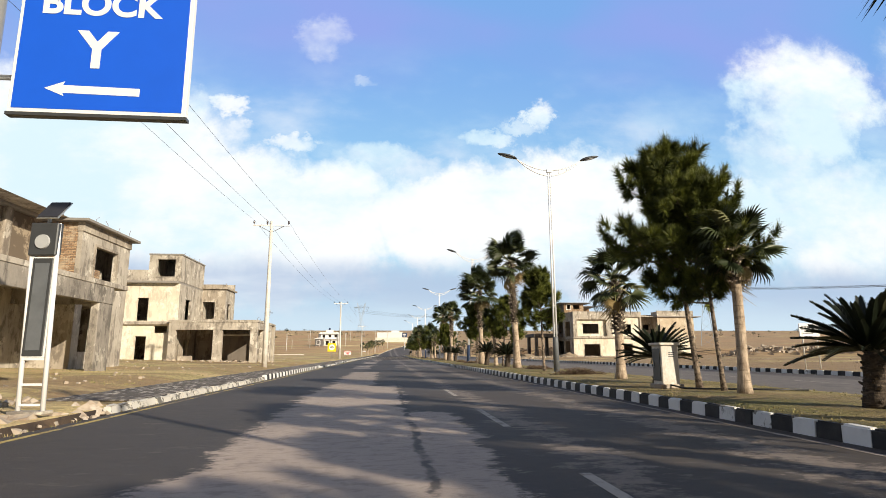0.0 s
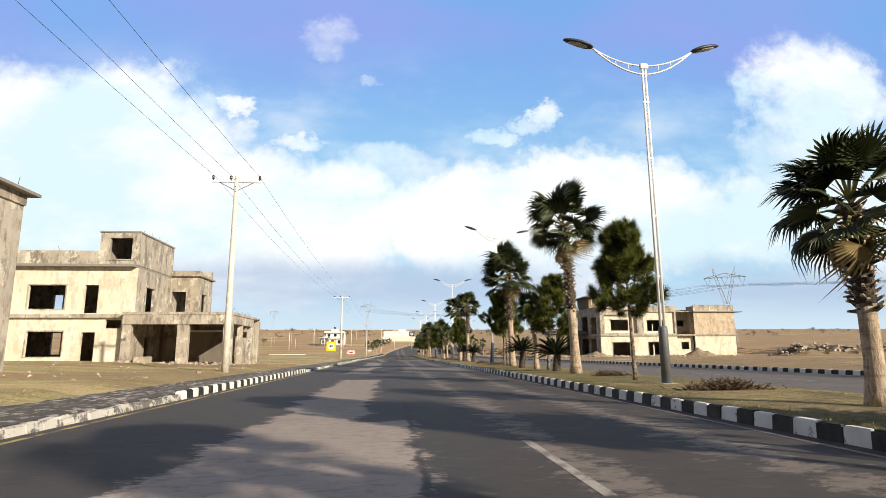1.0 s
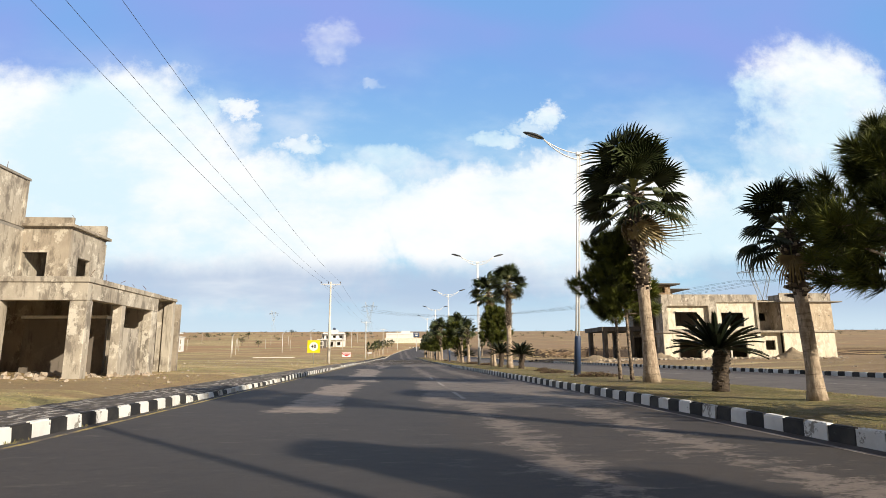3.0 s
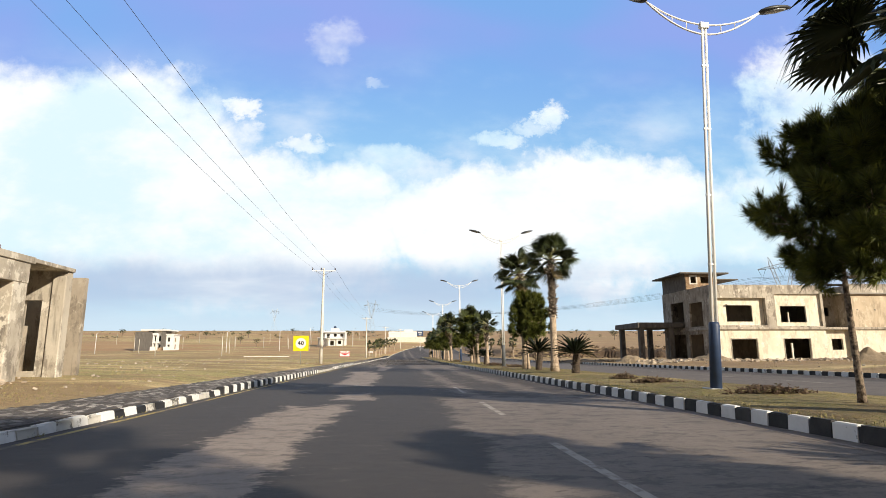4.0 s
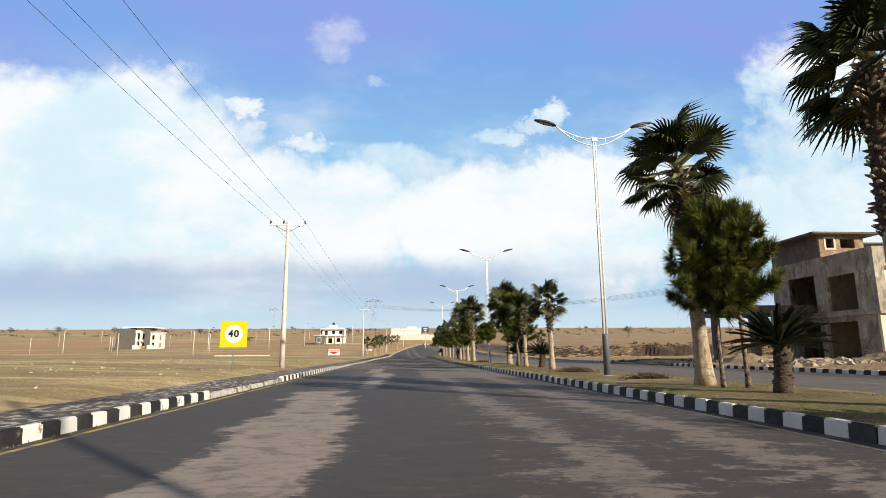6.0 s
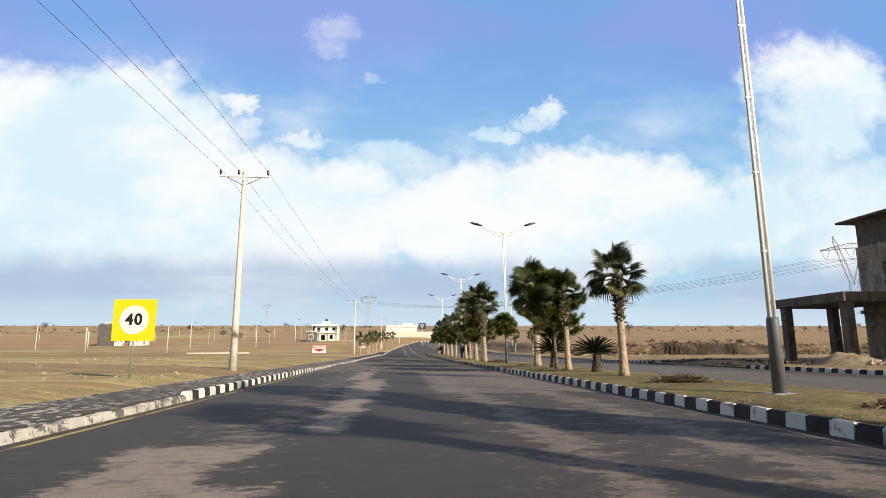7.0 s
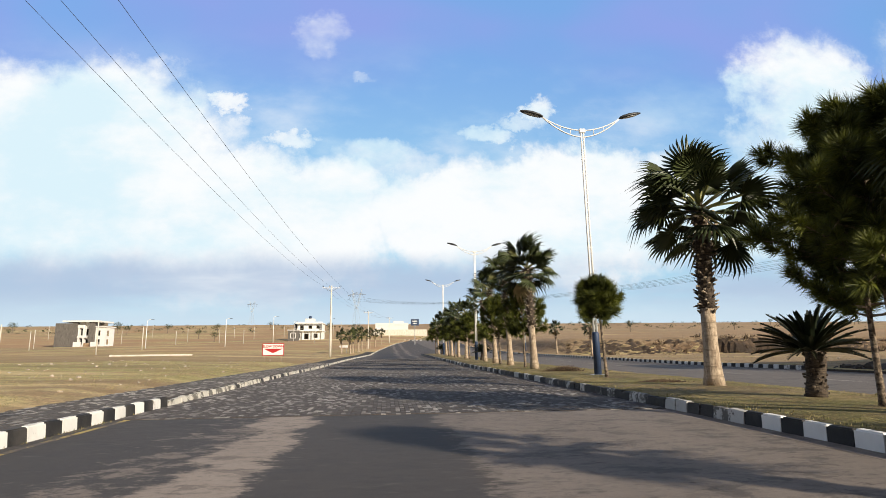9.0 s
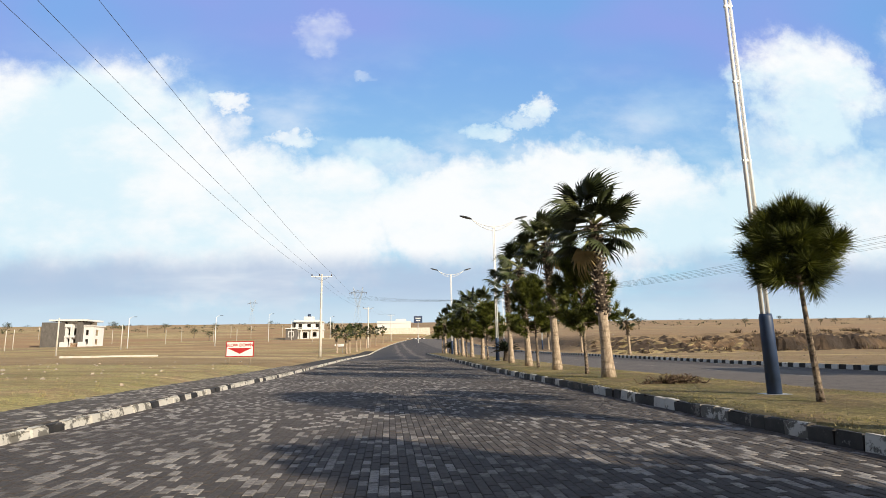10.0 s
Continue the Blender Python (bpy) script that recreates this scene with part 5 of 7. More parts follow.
def balcony_house():
    """Pale two-storey house on the slope, its upper floor set back over a balcony, with a garage below."""
    g = land(-36, 372) - 0.3
    t = thing("house", pose(-36, 372, g), "distant pale two-storey house with balconies on the slope", "house", "distant houses")
    wall_y(t, -5.5, -6.2, 6.4, 0, 4.0, FAR_WHITE, [(-5.0, -3.4, 0.9, 2.9), (-1.6, 0.4, 0.3, 2.9), (2.6, 4.4, 0.9, 2.9)])
    wall_x(t, 6.17, -5.27, 5.5, 0, 7.4, FAR_WHITE, [(-3, -1.4, 1, 2.9), (-3, -1.4, 4.8, 6.6)])
    wall_x(t, -6.2, -5.27, 5.5, 0, 7.4, GREY_WALL)
    wall_y(t, 5.3, -6.0, 6.2, 0, 7.4, FAR_WHITE)
    wall_y(t, 0.5, -6.0, 6.1, 0, 7.2, INSIDE)
    slab(t, -6.8, -6.9, 3.9, 6.9, 5.6, 4.25, FAR_WHITE, "balcony")
    for x in (-6.6, -2.2, 2.2, 6.5):
        part("column", a_box(x, -6.7, 0, x + 0.3, -6.4, 3.9), FAR_WHITE, t)
    part("railing", a_box(-6.7, -6.85, 4.9, 6.8, -6.7, 5.05), FAR_WHITE, t)
    wall_y(t, -3.6, -5.0, 6.2, 4.25, 7.4, FAR_WHITE, [(-3.8, -2.2, 4.5, 6.6), (0.0, 1.6, 5.0, 6.6), (3.6, 5.0, 5.0, 6.6)])
    slab(t, -5.8, -5.2, 7.4, 6.8, 5.6, 7.7, FAR_WHITE, "roof_slab")
    part("parapet", a_box(-5.6, -4.2, 7.7, 6.5, -4.0, 8.3), FAR_WHITE, t)
    part("stair_room", a_box(-1.8, -2.0, 7.7, 2.4, 2.0, 9.9, 0.02), FAR_WHITE, t)
    part("water_tank", a_tube([(0.3, 0, 9.9), (0.3, 0, 10.9), (0.3, 0, 11.2)], [0.7, 0.7, 0.3], 12), STEEL_BLUE, t, "dark round water tank", True)
    low = land(-38, 352)
    wall = wall_y(t, -20.0, -6.4, -2.2, low - g - 0.2, low - g + 4.4, GREY_WALL, [(-5.2, -3.4, low - g + 1.3, low - g + 3.2)], label="grey outbuilding front")
    lining(wall, "y", -20.0, [(-5.2, -3.4, low - g + 1.3, low - g + 3.2)], FAR_WHITE, 0.25, 0.06)
    part("outbuilding", a_box(-6.35, -19.6, low - g - 0.2, -2.25, -15.0, low - g + 4.3), GREY_WALL, t)
    slab(t, -6.7, -20.4, low - g + 4.4, -1.9, -14.8, low - g + 4.75, FAR_WHITE, "roof_slab")


grey_wing_house()
balcony_house()
far_house("house", 3.0, 458.0, 20.0, 12, 7.0, "distant long white building beyond the junction", (FAR_WHITE, FAR_WHITE), 1)
tagged(part("compound_wall", a_box(-8.0, 444.8, 8.8, 24.0, 445.2, 13.4), WHITEWASH, None), "cream compound wall before a white building", "wall", kind="structure")

# ---- rubble, low wall, heaps ----


def heap(name, x, y, r, h, mat, label):
    bm = bmesh.new()
    bmesh.ops.create_grid(bm, x_segments=22, y_segments=22, size=r)
    for v in bm.verts:
        d = v.co.length / r
        v.co.z = land(x + v.co.x, y + v.co.y) - land(x, y) - 0.03 + h * max(0, 1 - d) ** 0.9 * (1 + 0.45 * noise.fractal((v.co.x * 1.1 + x, v.co.y * 1.1, 3), 0.9, 2.0, 4)) - 0.2 * max(0, d - 0.9)
    ob = part(name, bm, mat, None, "", True)
    ob.matrix_world = Matrix.Translation((x, y, land(x, y)))
    return tagged(ob, label, "heap")


heap("sand_mound", 50.0, 102.0, 2.8, 1.25, SAND, "conical heap of building sand by the house")
heap("soil_mound", 33.2, 103.5, 2.6, 0.8, SAND, "low heap of soil beside the far kerb")
heap("soil_mound", 27.5, 111.0, 2.0, 0.9, SAND, "low heap of soil near the car porch")


heap("soil_mound", 24.2, 119.5, 3.6, 0.36, SPOIL, "low dark heap of spoil over the broken kerb")
heap("soil_mound", 23.4, 114.6, 2.2, 0.24, SPOIL, "low dark heap of spoil over the broken kerb")
heap("soil_mound", 24.8, 124.6, 2.6, 0.30, SPOIL, "low dark heap of spoil over the broken kerb")


def scatter_stones(name, boxes, n, size, label, mat):
    rnd = random.Random(5)
    verts, faces = [], []
    cube = [(-1, -1, -1), (1, -1, -1), (1, 1, -1), (-1, 1, -1), (-1, -1, 1), (1, -1, 1), (1, 1, 1), (-1, 1, 1)]
    quads = [(0, 3, 2, 1), (4, 5, 6, 7), (0, 1, 5, 4), (1, 2, 6, 5), (2, 3, 7, 6), (3, 0, 4, 7)]
    for _ in range(n):
        x0, x1, y0, y1 = rnd.choice(boxes)
        x, y = rnd.uniform(x0, x1), rnd.uniform(y0, y1)
        s = size * (0.35 + rnd.random() ** 2 * 1.3)
        rot = Euler((rnd.random() * 0.6, rnd.random() * 0.6, rnd.random() * 6)).to_matrix()
        k = len(verts)
        for c in cube:
            p = rot @ Vector((c[0] * s * rnd.uniform(0.6, 1.1), c[1] * s * rnd.uniform(0.5, 1.0), c[2] * s * rnd.uniform(0.3, 0.7)))
            verts.append((shift(x, y) + p.x, y + p.y, land(x, y) + s * 0.25 + p.z))
        faces += [tuple(k + i for i in q) for q in quads]
    return tagged(new(name, mesh_of(verts, faces, name, mat)), label, "rubble", kind="stuff")


scatter_stones("rubble", [(30, 47, 101.5, 105.6), (27, 34, 104, 112), (46, 58, 103, 105.7), (24, 47, 100.5, 103.5)], 900, 0.17, "broken masonry and stones strewn before the house", RUBBLE)
scatter_stones("clods", [(22.3, 27.5, 112.5, 127.0)], 420, 0.13, "dark clods of soil over the broken kerb", SPOIL)
scatter_stones("rubble", [(61, 100, 95.5, 100.5)], 420, 0.28, "stones and clods heaped along an earth bank", RUBBLE)
scatter_stones("rubble", [(-13.4, -11.6, 57, 63), (-21, -13, 55.3, 56.5), (-17, -13.3, 58, 61)], 170, 0.11, "broken masonry along the porch of the shell", RUBBLE)
scatter_stones("stones", [(-8.4, -5.4, 7, 14), (-60, -8.2, 15, 160), (23, 48, 20, 200)], 900, 0.06, "small pale stones scattered over the field", RUBBLE)
scatter_stones("stones", [(-26, -8.4, 15, 150)], 800, 0.045, "pale pebbles and clods strewn over the field edge", RUBBLE)
scatter_stones("rubble", [(-6.6, -5.3, 9, 13)], 60, 0.13, "lumps of broken kerb beside the footway", RUBBLE)


def low_wall():
    bm = bmesh.new()
    a, b = Vector((-33.4, 172, 0)), Vector((-23.8, 172, 0))
    z = land(-29, 172)
    box(bm, a.x, 171.9, z - 0.3, b.x, 172.15, z + 0.16, 0.02)
    return tagged(part("low_wall", bm, WHITEWASH, None), "long low whitewashed kerb wall in the field", "wall", kind="structure")


low_wall()

# ---- pylons and far poles ----


def pylon(x, y, h, spin, label):
    g = land(x, y)
    t = thing("pylon", pose(x, y, g, 0, 0, spin), label, "pylon", "transmission pylons")
    w = h * 0.12

    def lattice(name, corners_lo, corners_hi, n):
        bm = bmesh.new()
        for a, b in zip(corners_lo, corners_hi):
            tube(bm, [a, b], 0.07, 4)
        for i in range(n):
            for k in range(4):
                p, q = Vector(corners_lo[k]).lerp(corners_hi[k], i / n), Vector(corners_lo[(k + 1) % 4]).lerp(corners_hi[(k + 1) % 4], (i + 1) / n)
                tube(bm, [p, q], 0.035, 4)
        part(name, bm, LATTICE, t)

    def sq(c, r, z):
        return [(c + sx * r, sy * r, z) for sx, sy in ((-1, -1), (1, -1), (1, 1), (-1, 1))]

    lattice("body", sq(0, w * 0.75, 0), sq(0, w * 0.28, h * 0.52), 5)
    for s in (-1, 1):
        lattice("leg", sq(s * w * 0.1, w * 0.16, h * 0.52), sq(s * w * 0.95, w * 0.13, h * 0.92), 6)
        lattice("peak", sq(s * w * 0.95, w * 0.13, h * 0.92), sq(s * w * 1.1, 0.04, h), 2)
    lattice("beam", [(-w * 2, -w * 0.1, h * 0.86), (-w * 2, w * 0.1, h * 0.86), (-w * 2, w * 0.1, h * 0.865), (-w * 2, -w * 0.1, h * 0.865)],
            [(0, -w * 0.1, h * 0.87), (0, w * 0.1, h * 0.87), (0, w * 0.1, h * 0.92), (0, -w * 0.1, h * 0.92)], 6)
    lattice("beam", [(w * 2, -w * 0.1, h * 0.86), (w * 2, w * 0.1, h * 0.86), (w * 2, w * 0.1, h * 0.865), (w * 2, -w * 0.1, h * 0.865)],
            [(0, -w * 0.1, h * 0.87), (0, w * 0.1, h * 0.87), (0, w * 0.1, h * 0.92), (0, -w * 0.1, h * 0.92)], 6)
    for x0 in (-w * 1.7, 0, w * 1.7):
        bm = bmesh.new()
        tube(bm, [(x0 - w * 0.35, 0, h * 0.87), (x0, 0, h * 0.76), (x0 + w * 0.35, 0, h * 0.87)], 0.07, 4)
        part("insulator_string", bm, PORCELAIN, t)
    return t


P1, P2, P0 = (141, 242, 32.8), (-25, 575, 34.0), (330, -110, 36.0)
pylon(*P1, -28, "tall galvanised lattice pylon carrying three lines")
pylon(*P2, -28, "distant lattice pylon near the skyline")
pylon(-160, 800, 30, -28, "faraway lattice pylon on the ridge")
for k in (-1, 0, 1):
    off = Vector((math.cos(radians(-28)), math.sin(radians(-28)), 0)) * (5.76 * 1.7 * k)
    a = Vector((P1[0], P1[1], land(P1[0], P1[1]) + 24.9)) + off
    b = Vector((P2[0], P2[1], land(P2[0], P2[1]) + 25.8)) + off
    c = Vector((P0[0], P0[1], 28)) + off
    for d in (0, 0.45):
        wire("transmission_line", a + Vector((0, 0, d)), b + Vector((0, 0, d)), 9, 0.035, "distant bundled transmission line between pylons", 30)
        wire("transmission_line", a + Vector((0, 0, d)), c + Vector((0, 0, d)), 9, 0.035, "distant bundled transmission line between pylons", 30)


def field_lamp(u, d, h):
    x, y = u * d, 109.4 + d
    t = thing("street_lamp", pose(x, y, land(x, y) - 0.05), "slender white lamp post on an empty plot", "street lamp", "lamp posts in the field")
    part("mast", a_tube([(0, 0, 0), (0, 0, h)], [0.11, 0.07], 7), STEEL_WHITE, t, "", True)
    part("arm", a_tube([(0, 0, h), (0.5, 0, h + 0.35), (1.1, 0, h + 0.4)], 0.04, 6), STEEL_WHITE, t)
    part("lamp_head", a_box(0.9, -0.12, h + 0.33, 1.6, 0.12, h + 0.45, 0.03), STEEL_DARK, t)


def field_pole(u, d, h):
    x, y = u * d, 109.4 + d
    t = thing("plot_pole", pose(x, y, land(x, y) - 0.05), "plain white pole on an empty plot", "pole", "poles in the field")
    part("shaft", a_tube([(0, 0, 0), (0, 0, h)], [0.12, 0.08], 7), POLE_CREAM, t, "", True)


for u, d, h in ((-0.430, 135, 6.6), (-0.290, 150, 7.2), (-0.203, 190, 8.6), (-0.165, 235, 8), (-0.10, 240, 9), (-0.72, 150, 7)):
    field_lamp(u, d, h)
for u, d, h in ((-0.62, 150, 5), (-0.608, 170, 5.5), (-0.455, 250, 6), (-0.44, 120, 5), (-0.37, 190, 4.5), (-0.345, 260, 6), (-0.293, 230, 5.5), (-0.265, 300, 6), (-0.255, 180, 4.5),
                (-0.232, 280, 6), (-0.18, 300, 6), (-0.15, 330, 6), (-0.13, 180, 5), (-0.095, 300, 7), (-0.52, 330, 7), (-0.57, 300, 7), (-0.66, 260, 7), (-0.40, 330, 7), (-0.08, 350, 8),
                (-0.70, 90, 5.0), (-0.54, 80, 5.0), (-0.80, 140, 5.0)):
    field_pole(u, d, h)

# ---- trees ----


def fan_leaf(seed, droop, name, material):
    """One fan palm leaf of unit size: a stalk along +y, then a pleated fan split into pointed fingers."""
    rnd = random.Random(seed)
    verts, faces, slots = [], [], []
    p, wide = 0.54, 0.48
    for i in range(5):
        u = i / 4
        for s in (-1, 1):
            verts.append((s * (0.022 - 0.008 * u), p * u, -0.06 * u * u + (0.012 if s > 0 else -0.012)))
    for i in range(4):
        a = 2 * i
        faces.append((a, a + 1, a + 3, a + 2))
        slots.append(1)
    hub = Vector((0, p, -0.06))
    centre = len(verts)
    verts.append(tuple(hub))
    faces.append((8, 9, centre))
    slots.append(1)
    n, spread = 23, radians(116)
    bow = rnd.uniform(-0.25, 0.25)

    def at(a, q, lift, sag):
        k = q / wide
        return (hub.x + math.sin(a) * q + bow * 0.12 * k * k, hub.y + math.cos(a) * q, hub.z + lift - 0.16 * abs(math.sin(a)) * q - sag * 0.30 * k ** 3)

    def reach(a):
        return wide * (0.80 + 0.20 * math.cos(a * 0.9))

    rim = []
    for k in range(n + 1):
        a = -spread + 2 * spread * k / n
        rim.append(len(verts))
        verts.append(at(a, reach(a) * rnd.uniform(0.46, 0.58), -0.014, droop * 0.7))
    for k in range(n):
        am = -spread + 2 * spread * (k + 0.5) / n
        r = reach(am) * rnd.uniform(0.90, 1.06)
        sag = droop * rnd.uniform(0.7, 1.5)
        b = len(verts)
        twist = rnd.uniform(-0.05, 0.05)
        verts.extend([at(am, r * 0.54, 0.020, droop * 0.7), at(am - 0.042 + twist * 0.4, r * 0.82, 0.0, sag), at(am + 0.042 + twist * 0.4, r * 0.82, 0.0, sag), at(am + twist, r, -sag * 0.08, sag * 1.2)])
        faces.extend([(centre, rim[k], b), (centre, b, rim[k + 1]), (rim[k], b + 1, b), (b, b + 1, b + 2), (b, b + 2, rim[k + 1]), (b + 1, b + 3, b + 2)])
        slots.extend([0] * 6)
    me = mesh_of(verts, faces, name, [material, PETIOLE])
    me.polygons.foreach_set("material_index", slots)
    return me


LEAVES = [fan_leaf(i, (0.10, 0.35, 0.65)[i % 3], "frond", PALM_LEAF) for i in range(5)]
LEAVES_DRY = [fan_leaf(20 + i, 1.4, "dry_frond", PALM_DRY) for i in range(2)]


def trunk_line(h, lean, seed, n=14):
    rnd = random.Random(seed)
    ph = rnd.random() * 6
    return [Vector((lean[0] * (i / n) ** 1.4 * h + 0.03 * math.sin(2.5 * i / n + ph), lean[1] * (i / n) ** 1.4 * h, h * i / n)) for i in range(n + 1)]


def boots(bm, line, z0, z1, radius, seed, step=0.062, size=0.25):
    """Stubs of cut leaf stalks spiralling up a trunk, each with a pale cut end."""
    rnd = random.Random(seed)
    h = line[-1].z
    i, z = 0, z0
    while z < z1:
        u = z / h * (len(line) - 1)
        c = line[int(u)].lerp(line[min(int(u) + 1, len(line) - 1)], u - int(u))
        a = i * 2.39996 + rnd.uniform(-0.3, 0.3)
        r = radius * (1 - 0.15 * z / h)
        out, side = Vector((math.cos(a), math.sin(a), 0)), Vector((-math.sin(a), math.cos(a), 0))
        s = size * rnd.uniform(0.35, 1.25) * (0.8 + 0.45 * (z - z0) / (z1 - z0))
        w = 0.040 * rnd.uniform(0.6, 1.4)
        aim = (out * rnd.uniform(0.45, 1.0) + Vector((0, 0, rnd.uniform(-0.1, 0.75))) + side * rnd.uniform(-0.4, 0.4)).normalized()
        base = c + out * (r * 0.86)
        neck, tip = base + aim * s * 0.72, base + aim * s
        low = Vector((0, 0, 0.04))
        rings = []
        for q, k, t in ((base, 1.0, 1.0), (neck, 0.75, 0.55), (tip, 0.55, 0.4)):
            rings.append([bm.verts.new(v) for v in (q - side * w * k - low * t, q + side * w * k - low * t, q + side * w * k * 0.7 + low * t, q - side * w * k * 0.7 + low * t)])
        for lo, hi, slot in ((rings[0], rings[1], 0), (rings[1], rings[2], 1)):
            for k in range(4):
                bm.faces.new((lo[k], lo[(k + 1) % 4], hi[(k + 1) % 4], hi[k])).material_index = slot
        bm.faces.new(rings[2]).material_index = 1
        z += step * rnd.uniform(0.6, 1.3) * 0.62
        i += 1


def palm(x, y, h, r, seed, girth=0.2, bare=0.42, lean=(0.0, 0.0), fronds=34, dry=3, wind=0.13, label=""):
    """h: height of the crown's top; r: the crown's radius."""
    rnd = random.Random(seed)
    girth *= 0.80
    t = thing("palm_tree", pose(x, y, rise(y) + 0.17), label or "fan palm with pale lower trunk and shaggy upper trunk", "palm tree", "trees along the median")
    hub_z = h - r * 0.98
    line = trunk_line(hub_z, lean, seed)
    n = len(line)
    rad = [girth * (1.5 if i == 0 else 1.22 if i == 1 else 1.08 if i == 2 else 1.0 - 0.14 * i / n) for i in range(n)]
    cut = max(2, int(bare * n))
    part("lower_trunk", a_tube(line[:cut + 1], rad[:cut + 1], 12), TRUNK_PALE, t, "smooth pale lower trunk", True)
    part("upper_trunk", a_tube(line[cut:], [v * 1.10 for v in rad[cut:]], 10), TRUNK_DARK, t, "dark fibrous upper trunk", True)
    bm = bmesh.new()
    boots(bm, line, line[cut].z - 0.15, hub_z, girth * 1.16, seed, 0.034, 0.20)
    part("leaf_base_sheath", bm, [BOOT, BOOT_TIP], t, "ragged stubs of old leaf stalks")
    hub = line[-1]
    fronds = int(fronds * 0.95)
    for i in range(fronds + dry):
        old = i >= fronds
        u = i / max(1, fronds - 1)
        az = i * 2.39996 + rnd.uniform(-0.25, 0.25)
        el = radians(84 - 116 * min(1, u) ** 1.0 + rnd.uniform(-12, 12)) if not old else radians(rnd.uniform(-75, -50))
        d = Vector((math.cos(az) * math.cos(el), math.sin(az) * math.cos(el), math.sin(el)))
        d = (d + wind * Vector((-1.0, 0.25, 0.05)) * (0.4 + 0.6 * rnd.random())).normalized()
        size = r * rnd.uniform(0.80, 1.12) * (0.86 if old else 1.0)
        up = Vector((0, 0, 1)) if abs(d.z) < 0.9 else Vector((-1, 0, 0))
        xs = d.cross(up).normalized()
        zs = xs.cross(d)
        m = Matrix((xs, d, zs)).transposed().to_4x4()
        m = Matrix.Translation(hub + Vector((0, 0, (0.3 - 0.6 * u) * r * 0.35))) @ m @ Matrix.Rotation(rnd.uniform(-0.7, 0.7), 4, "Y") @ Matrix.Scale(size, 4)
        part("dry_frond" if old else "frond", LEAVES_DRY[i % 2] if old else LEAVES[i % 5], None, t, at=m)
    return t


palm(8.2, 6.3, 7.6, 1.65, 21, 0.25, 0.45, (-0.02, 0.02), 36, 2)
# the next two palms stay out of view, added to cast shade on the road
palm(8.1, 1.2, 6.5, 1.7, 22, 0.24, 0.45, (-0.02, 0.0), 30, 2)
palm(8.0, -9.5, 7.0, 1.7, 23, 0.24, 0.45, (-0.02, 0.0), 30, 2)
palm(7.95, 13.0, 4.45, 1.08, 1, 0.15, 0.74, (0.02, 0), 32, 3, 0.15)
palm(8.27, 20.6, 4.88, 1.35, 2, 0.20, 0.50, (-0.02, 0), 36, 4, 0.26)
palm(8.15, 36.7, 8.8, 2.0, 3, 0.25, 0.44, (-0.034, 0.01), 40, 2)
palm(8.15, 43.8, 4.5, 1.05, 4, 0.17, 0.66, (-0.04, 0), 30, 2, 0.26)
palm(8.45, 51.7, 8.7, 2.2, 5, 0.26, 0.48, (-0.03, 0), 42, 3)
palm(8.4, 75.4, 7.8, 1.55, 6, 0.24, 0.50, (-0.01, 0), 38, 2)
palm(8.25, 82.1, 8.1, 1.75, 7, 0.26, 0.42, (-0.045, 0), 38, 2)
palm(8.2, 98.5, 5.05, 1.22, 8, 0.19, 0.55, (-0.016, 0), 34, 1)
palm(8.4, 106.2, 5.1, 1.25, 9, 0.18, 0.58, (-0.012, 0), 32, 1)
palm(8.7, 113.8, 6.9, 1.95, 10, 0.25, 0.42, (0.008, 0), 44, 0, 0.24)
palm(7.6, 128.9, 7.1, 1.75, 11, 0.23, 0.40, (-0.035, 0), 40, 1)
palm(7.7, 135.3, 7.5, 1.6, 12, 0.22, 0.42, (-0.04, 0), 36, 1)
palm(7.9, 141.6, 7.2, 1.6, 13, 0.22, 0.42, (-0.05, 0), 30, 3)
for k, (y, h, r) in enumerate(((146.5, 6.6, 1.5), (158.0, 6.2, 1.5), (164.5, 6.6, 1.6), (171.0, 5.8, 1.4), (178.0, 6.4, 1.5), (190.0, 6.2, 1.5))):
    palm(shift(8.0, y), y, h, r, 30 + k, 0.2, 0.5, (-0.03, 0), 20, 0)
for k, (x, y, h, r) in enumerate(((24.3, 166.0, 4.6, 1.2), (24.5, 181.0, 4.8, 1.2), (24.4, 196.0, 5.0, 1.2), (-8.6, 196.0, 4.2, 1.2), (-8.8, 203.0, 4.6, 1.2), (-8.4, 211.0, 4.8, 1.3),
                                  (-8.5, 220.0, 5.0, 1.3), (-8.3, 231.0, 4.8, 1.3), (-8.5, 243.0, 5.2, 1.3), (-8.5, 258.0, 5.0, 1.3), (-8.4, 276.0, 5.2, 1.3), (-10.5, 200.0, 4.4, 1.2))):
    palm(shift(x, y), y, h, r, 60 + k, 0.17, 0.55, (-0.02, 0), 22, 2, label="distant fan palm with a pale trunk beside the road")


